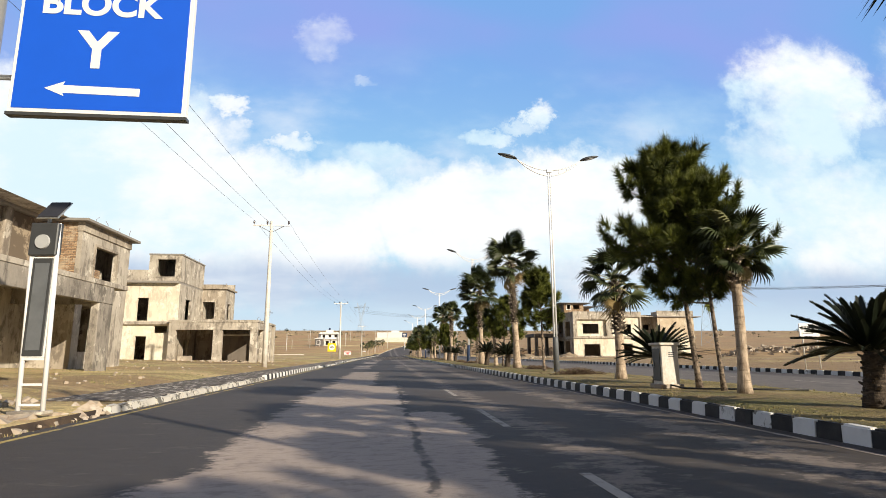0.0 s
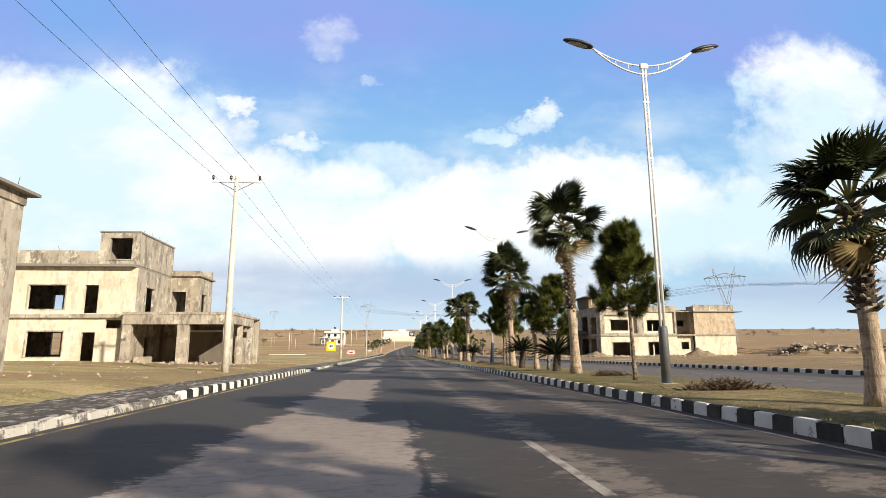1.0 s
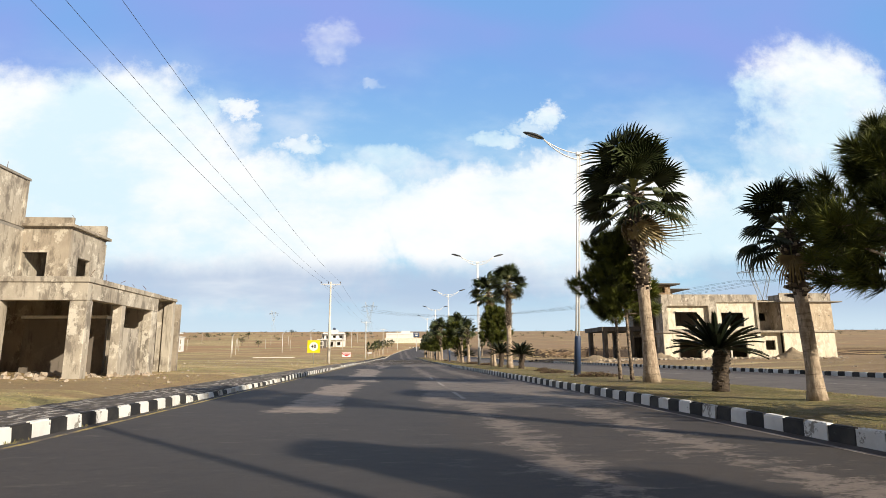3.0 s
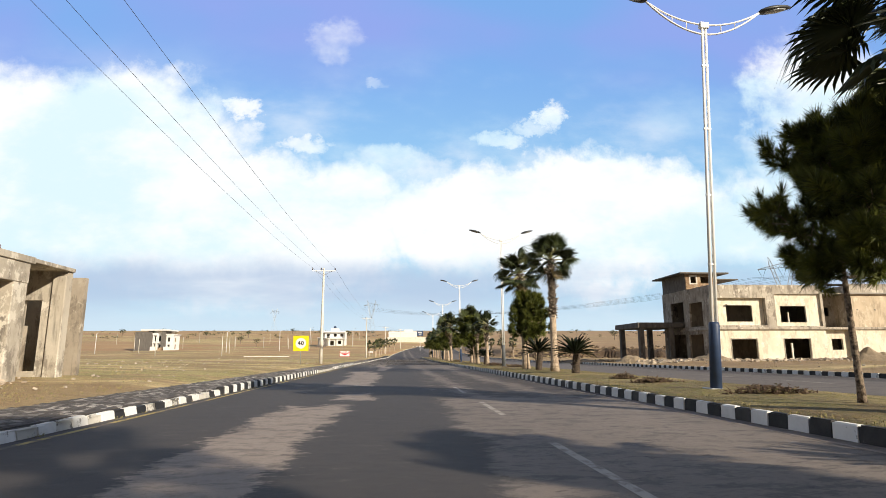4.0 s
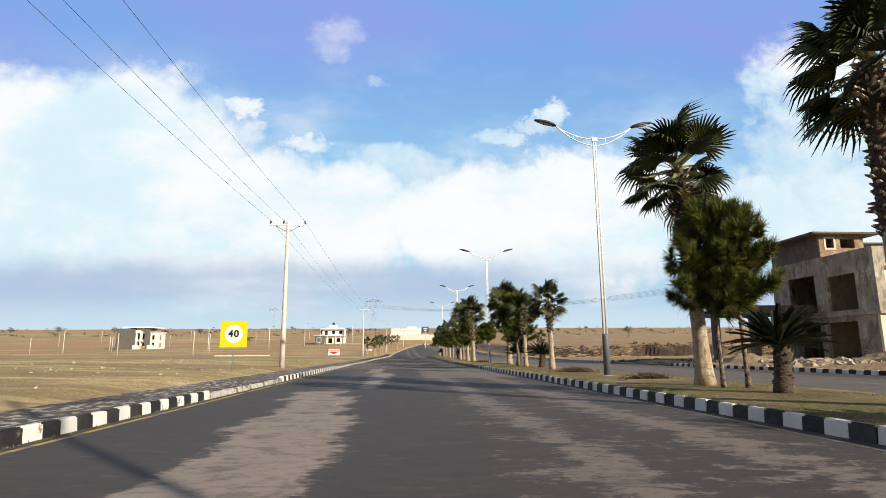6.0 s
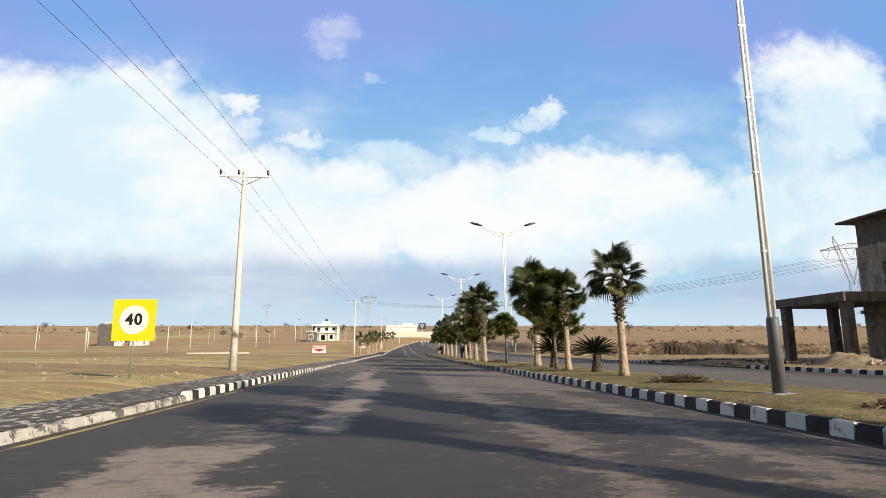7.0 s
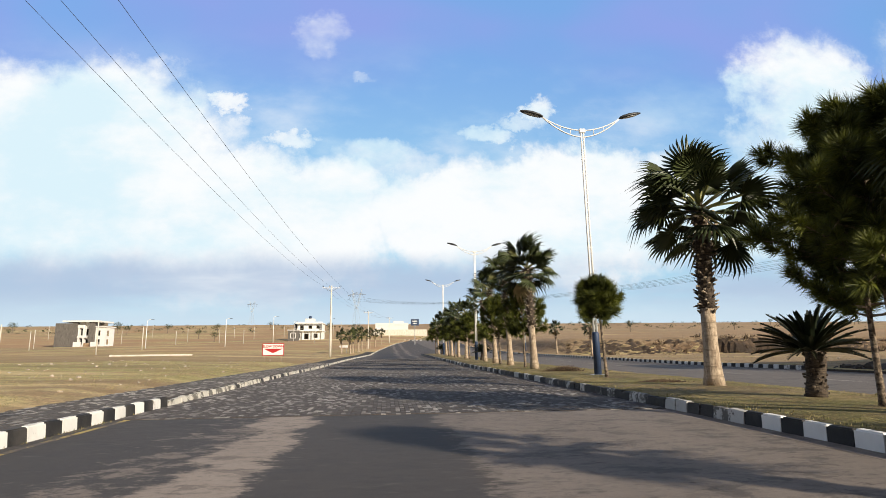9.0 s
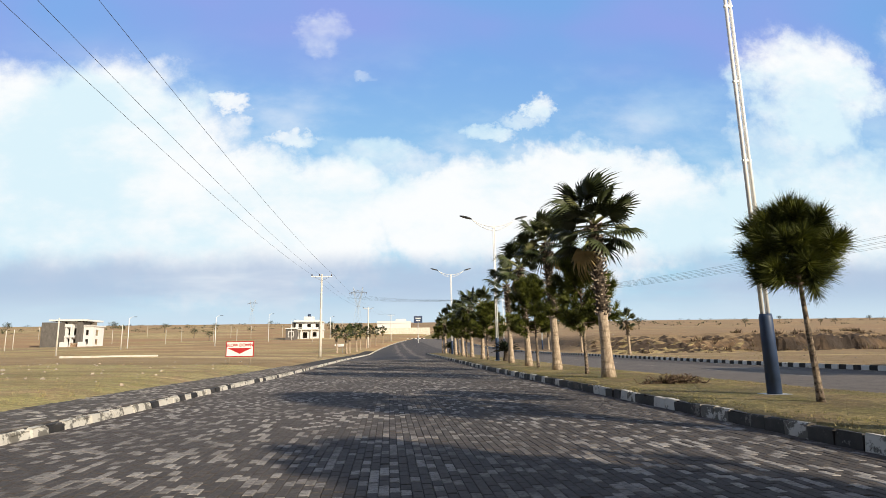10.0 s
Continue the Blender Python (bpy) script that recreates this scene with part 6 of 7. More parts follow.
def cycad_leaf(seed):
    rnd = random.Random(seed)
    verts, faces = [], []
    n = 44

    def spine(u):
        return Vector((0, u * (1 - 0.03 * u), 0.13 * u * (1 - u) - 0.07 * u ** 3))

    for i in range(n + 1):
        c = spine(i / n)
        w = 0.012 * (1 - 0.7 * i / n)
        verts += [(c.x - w, c.y, c.z), (c.x + w, c.y, c.z)]
    for i in range(n):
        a = 2 * i
        faces.append((a, a + 1, a + 3, a + 2))
    for i in range(3, n):
        u = i / n
        c = spine(u)
        ln = 0.10 * math.sin(math.pi * min(1, 0.16 + 0.80 * u)) ** 0.6 + 0.02
        for s in (-1, 1):
            d = Vector((s * 0.72, 0.66, 0.34 + rnd.uniform(-0.08, 0.08))).normalized() * ln * rnd.uniform(0.9, 1.1)
            b = len(verts)
            k = 0 if s < 0 else 1
            verts += [tuple(c + d * 0.6 + Vector((0, 0.024, 0))), tuple(c + d)]
            faces += [(2 * i + k, 2 * i + 2 + k, b), (2 * i + k, b, b + 1)]
    return mesh_of(verts, faces, "frond", CYCAD_LEAF)


CYCAD_LEAVES = [cycad_leaf(i) for i in range(3)]


def cycad(x, y, h, r, seed, trunk=0.85):
    rnd = random.Random(seed)
    t = thing("cycad", pose(x, y, rise(y) + 0.17), "dark green sago cycad with a stout rough trunk", "cycad", "cycads on the median")
    k = trunk * h / 2.0
    line = [Vector((0.02 * i, 0, k * i / 6)) for i in range(7)]
    part("trunk", a_tube(line, [0.21, 0.2, 0.185, 0.18, 0.19, 0.2, 0.12], 12), TRUNK_DARK, t, "stout dark trunk", True)
    bm = bmesh.new()
    boots(bm, line, 0.03, k, 0.19, seed, 0.03, 0.09)
    part("leaf_base_sheath", bm, [BOOT, TRUNK_DARK], t)
    for i in range(70):
        u = i / 69
        az = i * 2.39996 + rnd.uniform(-0.2, 0.2)
        el = radians(66 - 72 * u ** 0.9 + rnd.uniform(-6, 6))
        d = Vector((math.cos(az) * math.cos(el), math.sin(az) * math.cos(el), math.sin(el)))
        xs = d.cross(Vector((0, 0, 1))).normalized()
        m = Matrix((xs, d, xs.cross(d))).transposed().to_4x4()
        part("frond", CYCAD_LEAVES[i % 3], None, t, at=Matrix.Translation((0.1 * d.x, 0.1 * d.y, k - 0.04)) @ m @ Matrix.Scale(0.92 * r * rnd.uniform(0.86, 1.12), 4))
    return t


for k, (x, y, h, r, tr) in enumerate(((7.95, 9.45, 2.1, 1.25, 0.95), (8.1, 17.4, 2.1, 1.25, 0.8), (8.25, 40.15, 2.0, 1.2, 0.9), (8.0, 46.9, 2.2, 1.15, 1.0), (8.45, 71.95, 2.2, 1.1, 0.95),
                                  (8.3, 78.8, 2.3, 1.1, 1.0), (8.7, 103.0, 2.0, 1.05, 0.9), (8.65, 110.0, 2.1, 1.1, 0.95), (8.4, 150.5, 2.0, 1.0, 0.8), (8.3, 187.0, 2.0, 1.1, 0.8))):
    cycad(x, y, h, r, 100 + k, tr)


def pine_proto(seed, h, crown0, r, shoots, lean=(0, 0), peak=0.8):
    """Trunk, limbs and bottle-brush needle shoots of a young pine, as three meshes."""
    rnd = random.Random(seed)
    line = trunk_line(h * 0.95, lean, seed, 12)
    trunk = a_tube(line, [(0.02 + 0.0135 * h) * (1.25 if i == 0 else 1 - 0.8 * i / 13) for i in range(13)], 9)
    limbs, ends = bmesh.new(), []
    n = 38
    per = shoots // 44
    for i in range(n):
        u = (i + rnd.random()) / n
        z = crown0 + (h * 0.95 - crown0) * u
        k = z / (h * 0.95) * 12
        c = line[min(12, int(k))].lerp(line[min(12, int(k) + 1)], k - int(k))
        az = i * 2.39996 + rnd.uniform(-0.4, 0.4)
        ln = r * (min(1.0, 0.72 + 1.4 * u) * (1.0 - u) ** peak + 0.10) * rnd.choice((0.62, 0.85, 1.0, 1.0, 1.10)) * rnd.uniform(0.92, 1.08)
        d = Vector((math.cos(az), math.sin(az), rnd.uniform(-0.12, 0.30) + 0.55 * u)).normalized()
        tip = c + d * ln + Vector((0, 0, 0.16 * ln))
        mid = c.lerp(tip, 0.5) - Vector((0, 0, 0.07 * ln))
        tube(limbs, [c, mid, tip], [0.032, 0.022, 0.010], 5, False)
        ends.append((tip, (d + Vector((0, 0, 0.35))).normalized(), 1.1))
        for q_i in range(per - 1):
            q = 0.22 + 0.78 * (q_i + rnd.random()) / (per - 1)
            e = (d * 0.9 + Vector((rnd.uniform(-1, 1), rnd.uniform(-1, 1), rnd.uniform(-0.25, 0.85)))).normalized()
            s = c.lerp(mid, q * 2) if q < 0.5 else mid.lerp(tip, q * 2 - 1)
            p = s + e * (0.10 + ln * rnd.uniform(0.08, 0.24))
            tube(limbs, [s, p], [0.013, 0.007], 4, False)
            ends.append((p, (e + Vector((0, 0, 0.45))).normalized(), rnd.uniform(0.75, 1.15)))
    for k in range(6):
        ends.append((line[-1] - Vector((0, 0, 0.12 * k)), Vector((rnd.uniform(-0.4, 0.4), rnd.uniform(-0.4, 0.4), 1)).normalized(), 1.0))
    verts, faces = [], []
    for p, e, big in ends:
        side = e.orthogonal().normalized()
        other = e.cross(side)
        length = 0.30 * big
        for _ in range(140):
            a, along = rnd.random() * 6.283, rnd.random()
            s = radians(72 - 50 * along + rnd.uniform(-14, 14))
            d = (e * math.cos(s) + (side * math.cos(a) + other * math.sin(a)) * math.sin(s)).normalized()
            root = p + e * (along - 0.55) * length
            tip = root + d * (0.36 * big * rnd.uniform(0.7, 1.15)) - Vector((0, 0, 0.02))
            w = d.cross(Vector((rnd.uniform(-1, 1), rnd.uniform(-1, 1), rnd.uniform(-1, 1)))).normalized() * 0.0115
            b = len(verts)
            verts += [tuple(root - w), tuple(root + w), tuple(tip)]
            faces.append((b, b + 1, b + 2))
    return (finish(trunk, "trunk", PINE_BARK, True), finish(limbs, "branching", PINE_BARK), mesh_of(verts, faces, "crown", NEEDLE))


PINES = {"tall": pine_proto(3, 6.4, 2.6, 2.2, 624, (0.0, 0), 0.62), "round": pine_proto(7, 5.4, 2.3, 1.35, 384, (0.02, 0), 0.6), "small": pine_proto(11, 3.9, 2.35, 0.75, 240, (-0.02, 0), 0.55),
         "low": pine_proto(15, 5.0, 1.9, 1.5, 432, (-0.03, 0), 0.6)}
PINE_H = {"tall": 6.4, "round": 5.4, "small": 3.9, "low": 5.0}


def pine(x, y, kind, h, spin, wide=1.0, tilt=0.0, label="young pine with bushy dark green needle tufts"):
    s = 0.97 * h / PINE_H[kind]
    t = thing("pine_tree", pose(x, y, rise(y) + 0.14, 0, tilt, 0) @ pose(0, 0, 0, 0, 0, spin) @ Matrix.Diagonal((s * wide, s * wide, s, 1)), label, "pine tree", "trees along the median")
    a, b, c = PINES[kind]
    part("trunk", a, None, t)
    part("branching", b, None, t)
    tagged(part("crown", c, None, t), "dense tufts of long green needles", kind="stuff")
    return t


# the first three pines are unseen, added only for their shadows on the road
for x, y, kind, h, spin, wide, *tilt in ((8.0, 4.2, "low", 4.8, 70, 1.0), (8.0, -1.6, "round", 5.4, 170, 1.0), (8.1, -6.0, "tall", 6.0, 10, 1.0), (7.85, 14.7, "tall", 6.6, 20, 0.74, -5.0), (8.05, 13.9, "tall", 5.5, 150, 0.74, -4.0), (8.12, 30.25, "round", 5.5, 40, 0.85), (8.3, 41.9, "low", 5.2, 190, 0.90, 4.0), (8.35, 54.2, "tall", 5.7, 80, 0.78, -1.0),
                                  (8.4, 53.2, "round", 5.6, 200, 0.8), (8.12, 80.9, "low", 5.1, 100, 0.74), (8.62, 80.6, "round", 5.0, 250, 0.84), (8.1, 107.3, "tall", 5.3, 300, 1.02, -3.0),
                                  (8.3, 108.0, "low", 4.2, 130, 0.9), (7.8, 119.3, "small", 3.72, 0, 1.0), (7.7, 131.3, "low", 4.9, 60, 0.9), (7.8, 139.0, "low", 4.8, 20, 1.0), (7.9, 155.0, "low", 4.6, 220, 1.1),
                                  (7.9, 167.5, "low", 4.8, 120, 1.0), (7.9, 174.0, "round", 5.0, 60, 1.1), (7.9, 194.0, "round", 5.2, 10, 1.1)):
    pine(shift(x, y), y, kind, h, spin, wide, *(tilt or [-1.5]))


def shrub(x, y, w, d, h, seed):
    rnd = random.Random(seed)
    verts, faces = [], []
    for _ in range(420):
        p = Vector((rnd.gauss(0, 0.33) * w, rnd.gauss(0, 0.33) * d, 0.0))
        e = Vector((rnd.uniform(-1, 1), rnd.uniform(-1, 1), rnd.uniform(0.1, 0.9))).normalized()
        ln = h * rnd.uniform(0.35, 1.0)
        p.z = rnd.random() * h * 0.45 * max(0.1, 1 - (p.x / w) ** 2 * 2)
        q = p + e * ln
        q.z = max(0.02, q.z * 0.9)
        s = e.orthogonal().normalized() * 0.008
        b = len(verts)
        verts += [tuple(p - s), tuple(p + s), tuple(p.lerp(q, 0.6) + s * 0.8 + Vector((0, 0, 0.03))), tuple(q)]
        faces += [(b, b + 1, b + 2), (b, b + 2, b + 3)]
        for _ in range(3):
            f = p.lerp(q, rnd.uniform(0.4, 1))
            g = Vector((rnd.uniform(-1, 1), rnd.uniform(-1, 1), rnd.uniform(-0.2, 1))).normalized() * 0.07
            o = g.orthogonal().normalized() * 0.02
            b = len(verts)
            verts += [tuple(f - o), tuple(f + o), tuple(f + g)]
            faces.append((b, b + 1, b + 2))
    ob = new("shrub", mesh_of(verts, faces, "shrub", TWIG))
    ob.matrix_world = Matrix.Translation((x, y, rise(y) + 0.18))
    return tagged(ob, "low dry brown clump of pruned shrub on the lawn", "shrub", "dry shrubs on the median")


for k, (x, y, w, d, h) in enumerate(((8.2, 25.0, 1.3, 0.5, 0.36), (8.7, 34.0, 0.9, 0.4, 0.28), (8.4, 57.0, 1.2, 0.45, 0.26), (8.1, 62.5, 0.9, 0.4, 0.22), (8.3, 65.5, 0.5, 0.3, 0.25), (8.4, 86.2, 1.1, 0.4, 0.28), (8.2, 94.0, 1.2, 0.45, 0.32),
                                     (8.0, 125.0, 1.1, 0.4, 0.30), (8.2, 115.8, 0.9, 0.4, 0.10))):
    shrub(x, y, w, d, h, 200 + k)


def far_tree(x, y, h, seed):
    rnd = random.Random(seed)
    t = thing("tree", pose(x, y, land(x, y) - 0.1), "small dark tree far off on the dry land", "tree", "distant trees")
    part("trunk", a_tube([(0, 0, 0), (0.1, 0, h * 0.5), (0.0, 0, h * 0.8)], [h * 0.04, h * 0.03, h * 0.01], 6), PINE_BARK, t)
    verts, faces = [], []
    for _ in range(420):
        d = Vector((rnd.gauss(0, 1), rnd.gauss(0, 1), rnd.gauss(0, 1))).normalized() * rnd.uniform(0.3, 1.0)
        p = Vector((d.x * h * 0.42, d.y * h * 0.42, h * 0.68 + d.z * h * 0.30)) + 0.16 * h * Vector((noise.noise(d * 2 + Vector((seed, 0, 0))), noise.noise(d * 2 + Vector((0, seed, 0))), 0))
        s = h * rnd.uniform(0.03, 0.075)
        a, b = Vector((rnd.uniform(-1, 1), rnd.uniform(-1, 1), rnd.uniform(-1, 1))), Vector((rnd.uniform(-1, 1), rnd.uniform(-1, 1), rnd.uniform(-1, 1)))
        k = len(verts)
        verts += [tuple(p), tuple(p + a * s), tuple(p + b * s)]
        faces.append((k, k + 1, k + 2))
    tagged(part("crown", mesh_of(verts, faces, "crown", FAR_LEAF), None, t), kind="stuff")


for k, (u, d, h) in enumerate(((-0.455, 420, 9), (-0.44, 400, 7), (-0.373, 430, 7), (-0.325, 300, 5.5), (-0.29, 460, 7), (-0.52, 500, 8), (-0.30, 260, 5), (-0.62, 480, 9), (-0.10, 420, 8), (0.00, 390, 8), (0.13, 420, 9), (0.155, 430, 8), (0.11, 450, 8),
                               (0.449, 380, 9), (0.652, 420, 7), (0.80, 450, 6), (0.83, 470, 6), (0.30, 500, 6), (0.72, 600, 7), (0.90, 600, 7), (0.20, 480, 8), (0.35, 600, 6), (-0.2, 600, 7), (-0.7, 500, 8))):
    far_tree(u * d, 109.4 + d, h, 300 + k)


def grass():
    rnd = random.Random(9)
    verts, faces = [], []
    spots = []
    for _ in range(11000):
        y = 4 + 136 * rnd.random()
        spots.append((rnd.uniform(5.85, 10.5), y, rise(y) + 0.19, 0.03))
    for _ in range(9000):
        x, y = -8.1 - 40 * rnd.random() ** 1.9, 12 + 140 * rnd.random()
        if noise.noise((0.25 * x, 0.25 * y, 6)) > -0.12:
            spots.append((x, y, land(x, y), 0.05))
    for _ in range(420):
        y = 5 + 110 * rnd.random()
        spots.append((-5.33 + rnd.uniform(-0.02, 0.05), y, rise(y), 0.035))
    for _ in range(1500):
        x, y = rnd.uniform(22.6, 45), 20 + 150 * rnd.random()
        spots.append((x, y, land(x, y), 0.07))
    for x, y, z, h in spots:
        for _ in range(5):
            a = rnd.random() * 6.283
            p = Vector((x + rnd.uniform(-0.08, 0.08), y + rnd.uniform(-0.08, 0.08), z - 0.01))
            s = Vector((math.cos(a), math.sin(a), 0)) * 0.008
            q = p + Vector((rnd.uniform(-0.6, 0.6), rnd.uniform(-0.6, 0.6), 1)) * h * rnd.uniform(0.6, 1.7)
            b = len(verts)
            verts += [tuple(p - s), tuple(p + s), tuple(q)]
            faces.append((b, b + 1, b + 2))
    tagged(new("grass", mesh_of(verts, faces, "grass", STRAW)), "short dry grass tufts over lawn and field", "grass", kind="stuff")


grass()


def scrub():
    """Low dark bushes dotted along the skyline."""
    rnd = random.Random(77)
    verts, faces = [], []
    for _ in range(420):
        d = rnd.uniform(430, 900)
        x, y = d * rnd.uniform(-0.85, 1.0), 109.4 + d
        if abs(x - shift(0, y)) < 30:
            continue
        s, z = rnd.uniform(0.6, 1.9), land(x, y)
        for _ in range(26):
            p = Vector((x + rnd.gauss(0, 0.8) * s, y + rnd.gauss(0, 0.8) * s, z + rnd.random() * s * 1.1))
            b = len(verts)
            verts += [tuple(p), tuple(p + Vector((rnd.uniform(-1, 1), rnd.uniform(-1, 1), rnd.uniform(-1, 1))) * s * 0.5), tuple(p + Vector((rnd.uniform(-1, 1), rnd.uniform(-1, 1), rnd.uniform(-1, 1))) * s * 0.5)]
            faces.append((b, b + 1, b + 2))
    tagged(new("scrub", mesh_of(verts, faces, "scrub", FAR_LEAF)), "low dark bushes dotted along the skyline", "bush", kind="stuff")


scrub()


def slope_weeds():
    """Dry grey-brown brush on the earth bank and along its foot."""
    rnd = random.Random(78)
    verts, faces = [], []
    for _ in range(150):
        x = rnd.choice((rnd.uniform(66, 100), rnd.uniform(27, 66)))
        y = bank_edge(x) + rnd.uniform(-2.0, 6.0)
        s, z = 0.2 + 0.6 * rnd.random() ** 2.2, land(x, y)
        for _ in range(34):
            p = Vector((x + rnd.gauss(0, 0.5) * s, y + rnd.gauss(0, 0.5) * s, z + 0.1 * s * rnd.random()))
            q = p + Vector((rnd.uniform(-0.7, 0.7), rnd.uniform(-0.7, 0.7), rnd.uniform(0.4, 1.2))) * s
            w = Vector((rnd.uniform(-1, 1), rnd.uniform(-1, 1), 0)) * 0.09 * s
            b = len(verts)
            verts += [tuple(p - w), tuple(p + w), tuple(q)]
            faces.append((b, b + 1, b + 2))
    tagged(new("dry_brush", mesh_of(verts, faces, "dry_brush", TWIG)), "dry grey-brown brush on the earth bank", "bush", kind="stuff")


slope_weeds()

# ---- kerbs ----
BLOCK = 0.45


def kerb_mesh(name, w, h, l, material, chip=0.0, seed=0, slope=0.03):
    """One kerb stone: battered front, rounded edges; its foot is 5 cm in the ground."""
    bm = bmesh.new()
    vs = box(bm, -w / 2, -l / 2 + 0.006, -0.06, w / 2, l / 2 - 0.006, h)
    bmesh.ops.bevel(bm, geom=[e for e in bm.edges if e.verts[0].co.z > 0 and e.verts[1].co.z > 0], offset=0.022, segments=2, affect="EDGES")
    rnd = random.Random(seed)
    for v in bm.verts:
        if v.co.z > h * 0.5:
            v.co.x *= 1 - slope / w
            v.co += Vector((rnd.uniform(-1, 1), rnd.uniform(-1, 1), rnd.uniform(-1, 0.4))) * chip
    return finish(bm, name, material)


TALL = {"w": [kerb_mesh("kerb_stone", 0.16, 0.225, BLOCK, KERB_WHITE, 0.007, s) for s in range(4)], "b": [kerb_mesh("kerb_stone", 0.16, 0.225, BLOCK, KERB_BLACK, 0.007, 9 + s) for s in range(4)]}
OLD = {"w": [kerb_mesh("kerb_stone", 0.17, 0.215, BLOCK, KERB_OLD_WHITE, 0.016, 50 + s) for s in range(5)], "b": [kerb_mesh("kerb_stone", 0.17, 0.205, BLOCK, KERB_OLD_BLACK, 0.018, 60 + s) for s in range(5)]}
LOW = {"w": [kerb_mesh("kerb_stone", 0.20, 0.15, BLOCK, KERB_WORN, 0.022, 20 + s, 0.07) for s in range(4)], "b": [kerb_mesh("kerb_stone", 0.20, 0.14, BLOCK, KERB_WORN, 0.028, 30 + s, 0.07) for s in range(4)],
       "k": [kerb_mesh("kerb_stone", 0.20, 0.14, BLOCK, KERB_BLACK, 0.02, 40 + s, 0.07) for s in range(3)],
       "c": [kerb_mesh("kerb_stone", 0.20, 0.15, BLOCK, KERB_WHITE, 0.02, 50 + s, 0.07) for s in range(3)]}


def kerb(x, y0, y1, near0, near1, style, seed, label):
    """A row of painted stones: single objects between near0 and near1, joined beyond."""
    rnd = random.Random(seed)
    root = thing("kerb", pose(0, 0, 0), label, "kerb", "", "structure")
    joined = {}
    n = int((y1 - y0) / BLOCK)
    for i in range(n):
        y = y0 + (i + 0.5) * BLOCK
        sets, key = style(y, i, rnd)
        if sets is None:
            continue
        me = sets[key][rnd.randrange(len(sets[key]))]
        m = pose(shift(x, y) + rnd.uniform(-0.008, 0.008), y, rise(y) + rnd.uniform(-0.008, 0.006), rnd.uniform(-0.6, 0.6), rnd.uniform(-1, 1), rnd.uniform(-0.8, 0.8) - math.degrees(math.atan(shift(x, y + 1) - shift(x, y))))
        if near0 <= y <= near1:
            part("kerb_stone", me, None, root, at=m)
        else:
            joined.setdefault(me.materials[0].name, []).append((me, m))
    for name, items in joined.items():
        verts, faces = [], []
        for me, m in items:
            b = len(verts)
            verts += [tuple(m @ v.co) for v in me.vertices]
            faces += [tuple(b + k for k in p.vertices) for p in me.polygons]
        tagged(part("far_kerb_stones", mesh_of(verts, faces, "far_kerb_stones", bpy.data.materials[name]), None, root), kind="stuff")


def style_left(y, i, rnd):
    if y < 12.5:
        return None, ""
    if 27.0 < y < 48.3 or 61.5 < y < 82.2 or 91.8 < y < 113.4:
        return TALL, "w" if i % 2 == 0 else "b"
    if y < 28:
        return LOW, rnd.choice("wwwb")
    if 81 < y < 92:
        return LOW, rnd.choice("wwwwb")
    if y < 93:
        return LOW, rnd.choice("cccw") if i % 2 == 0 else rnd.choice("kkkb")
    return LOW, rnd.choice("wwwwbk")


def style_old(y, i, rnd):
    if y > 108:
        return OLD, ("w" if (i // 2) % 2 == 0 else "b") if rnd.random() > 0.12 else "b"
    return TALL, "w" if i % 2 == 0 else "b"


def style_far(y, i, rnd):
    if 112.3 < y < 126.2:
        return None, ""
    return TALL, "w" if i % 2 == 0 else "b"


def style_plain(y, i, rnd):
    return LOW, "b"


def cross_kerb():
    """Painted kerb that closes the junction ahead."""
    root = thing("kerb", pose(0, 0, 0), "painted kerb across the far side of the junction", "kerb", "", "structure")
    for k in range(22):
        x = -4.0 + 0.9 * k
        part("kerb_stone", a_box(x, JUNCTION, rise(JUNCTION) - 0.2, x + 0.88, JUNCTION + 0.3, rise(JUNCTION) + 0.32, 0.02), KERB_WHITE if k % 2 else KERB_BLACK, root)


cross_kerb()
kerb(5.69, -20, MEDIAN_END, 4, 138, style_old, 1, "black and white painted kerb along the grass median")
kerb(-5.45, -20, 330, 8, 140, style_left, 2, "painted and worn white kerb along the footway")
kerb(21.82, -20, 330, 20, 150, style_far, 3, "black and white painted kerb of the opposite carriageway")
kerb(10.73, -20, MEDIAN_END, 1, 0, style_plain, 4, "low worn kerb on the far edge of the median")

# ---- pavers ----


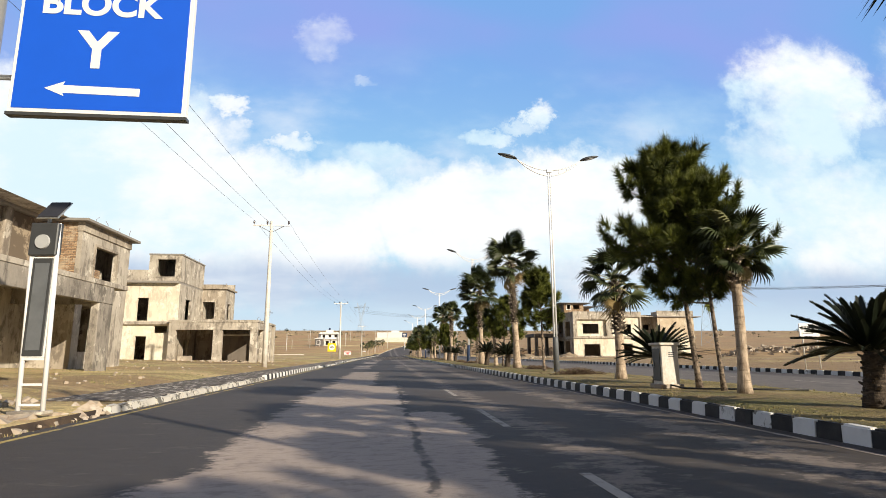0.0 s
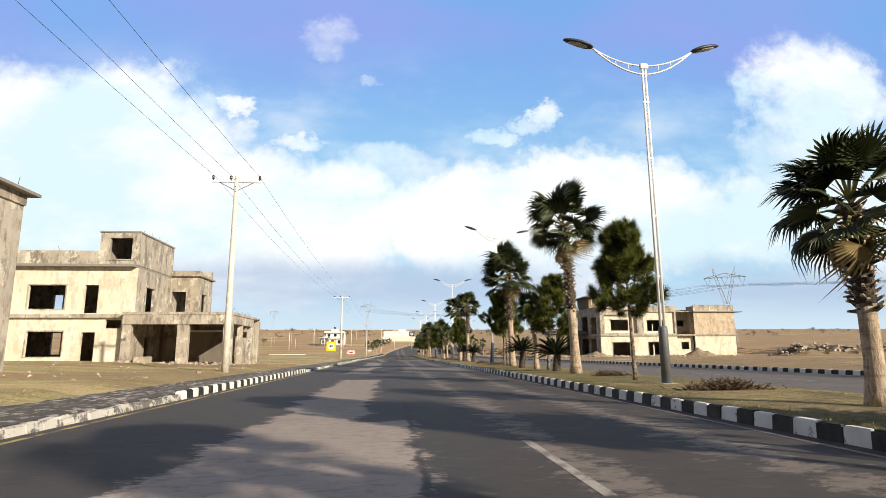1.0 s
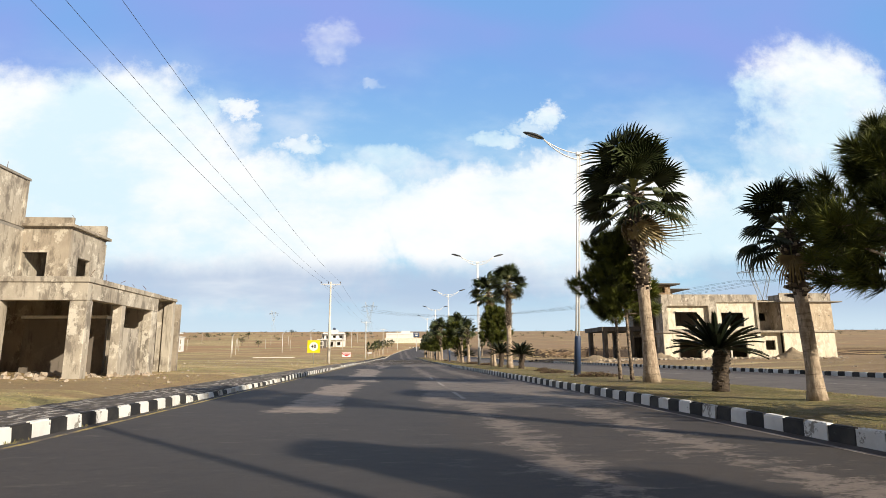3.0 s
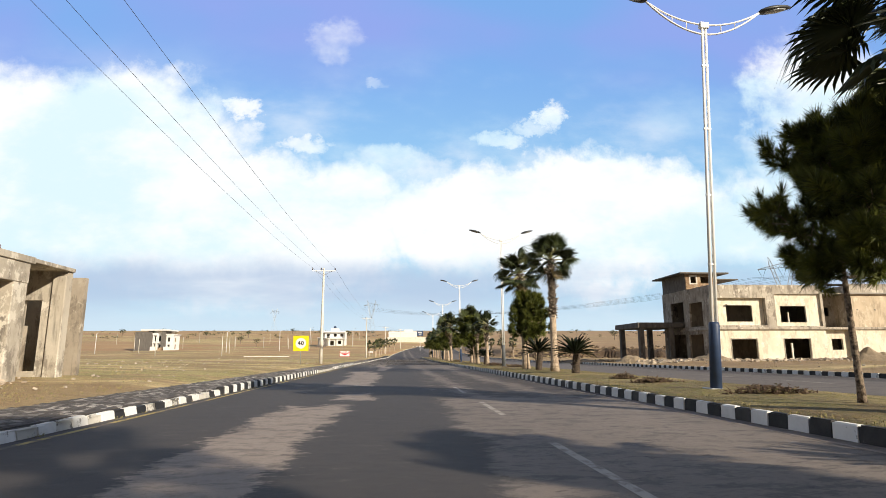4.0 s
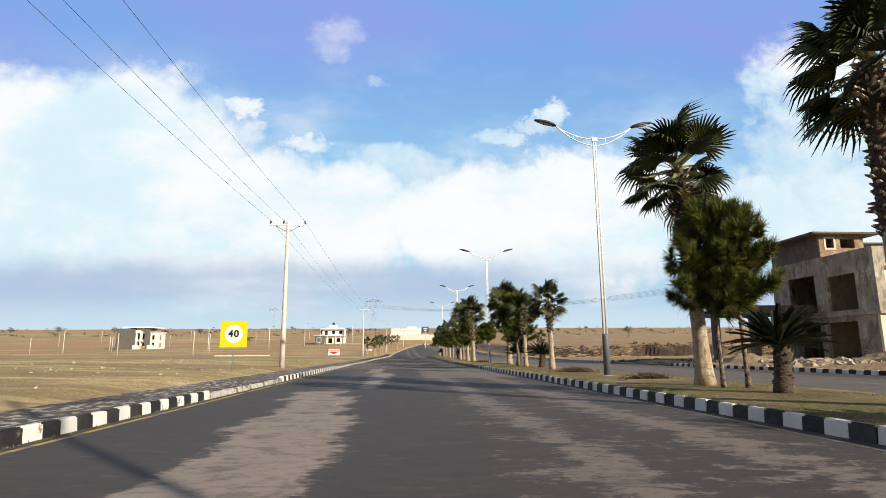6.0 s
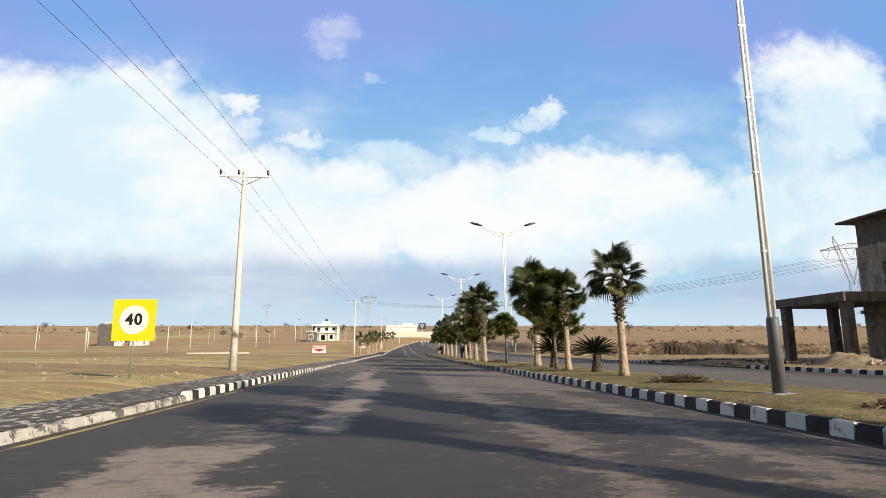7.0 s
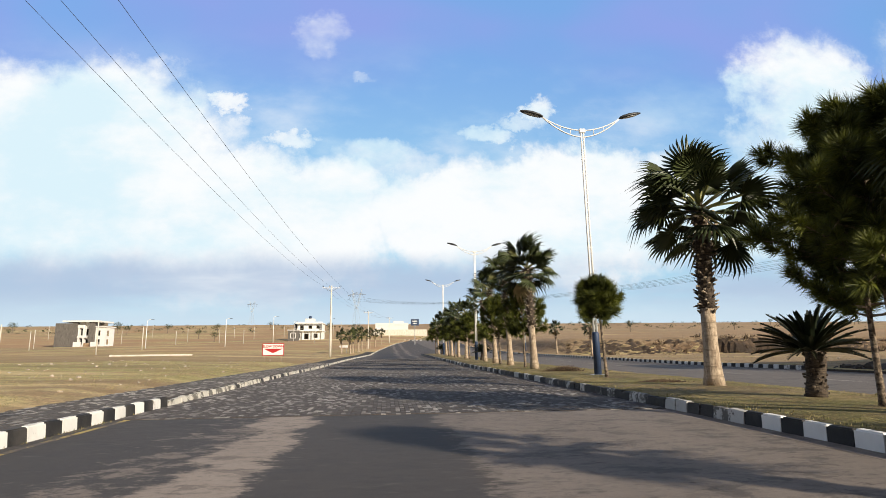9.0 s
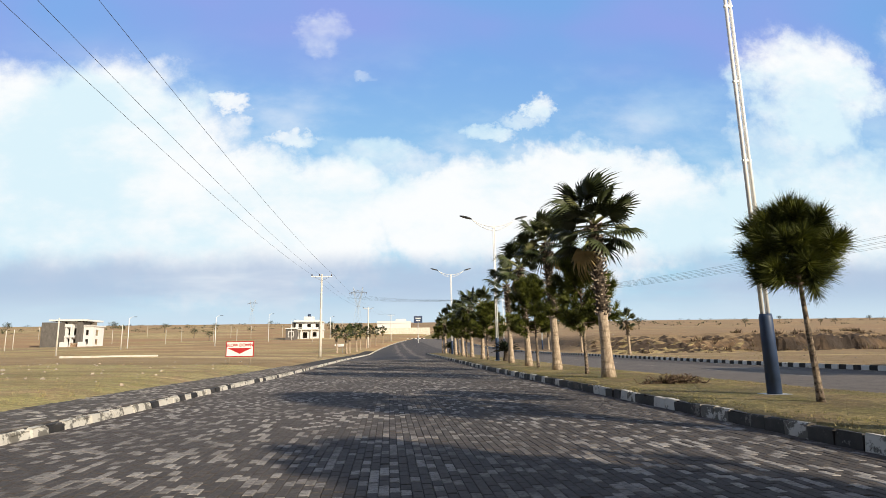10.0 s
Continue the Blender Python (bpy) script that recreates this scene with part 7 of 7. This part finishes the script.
def brick_shape(l, w):
    a, b, c, d = l / 2, w / 2, l / 2 - 0.006, w / 2 - 0.006
    verts = [(-b, -a, -0.03), (b, -a, -0.03), (b, a, -0.03), (-b, a, -0.03), (-b, -a, -0.006), (b, -a, -0.006), (b, a, -0.006), (-b, a, -0.006), (-d, -c, 0), (d, -c, 0), (d, c, 0), (-d, c, 0)]
    faces = [(0, 1, 5, 4), (1, 2, 6, 5), (2, 3, 7, 6), (3, 0, 4, 7), (4, 5, 9, 8), (5, 6, 10, 9), (6, 7, 11, 10), (7, 4, 8, 11), (8, 9, 10, 11)]
    return verts, faces


def paving(root, x0, x1, y0, y1, dz, material, near, seed, uneven, limit):
    """Running-bond concrete bricks laid along the road."""
    rnd = random.Random(seed)
    w, l, gap = 0.10, 0.20, 0.005
    verts0, faces0 = brick_shape(l - gap, w - gap)
    shared = mesh_of(verts0, faces0, "paver", material)
    verts, faces, single = [], [], 0
    base = np.array(verts0)
    for i in range(int((x1 - x0) / w)):
        for j in range(int((y1 - y0) / l)):
            x, y = x0 + (i + 0.5) * w, y0 + (j + 0.5 + 0.5 * (i % 2)) * l
            if y > y1:
                continue
            if j == 0 and i % 2:
                b = len(verts) * 12
                verts.append(base * (1, 0.49, 1) + (shift(x, y0), y0 + 0.25 * l, rise(y0) + dz))
                faces += [tuple(b + k for k in f) for f in faces0]
            z = rise(y) + dz + rnd.uniform(-uneven, uneven)
            if near and near[0] < x < near[1] and near[2] < y < near[3] and single < limit:
                single += 1
                part("paver", shared, None, root, at=pose(shift(x, y), y, z, rnd.uniform(-0.6, 0.6), rnd.uniform(-0.6, 0.6), rnd.uniform(-0.8, 0.8)))
                continue
            b = len(verts) * 12
            verts.append(base + (shift(x, y), y, z) + np.outer(base[:, 0] * rnd.uniform(-0.02, 0.02), (0, 0, 1)))
            faces += [tuple(b + k for k in f) for f in faces0]
    me = bpy.data.meshes.new("pavers")
    me.from_pydata(np.concatenate(verts).tolist(), [], faces)
    me.materials.append(material)
    tagged(part("pavers", me, None, root), kind="stuff")


paving(paver_bed, ROAD_L + 0.03, ROAD_R - 0.02, PAVE_0 + 0.02, PAVE_1, 0.012, PAVER, (-1.5, 1.2, 110.3, 113.0), 1, 0.004, 300)
paving(footway, -7.72, -5.56, 14.0, 150.0, 0.150, PAVER_SIDE, (-7.0, -5.56, 58.0, 61.2), 2, 0.005, 200)
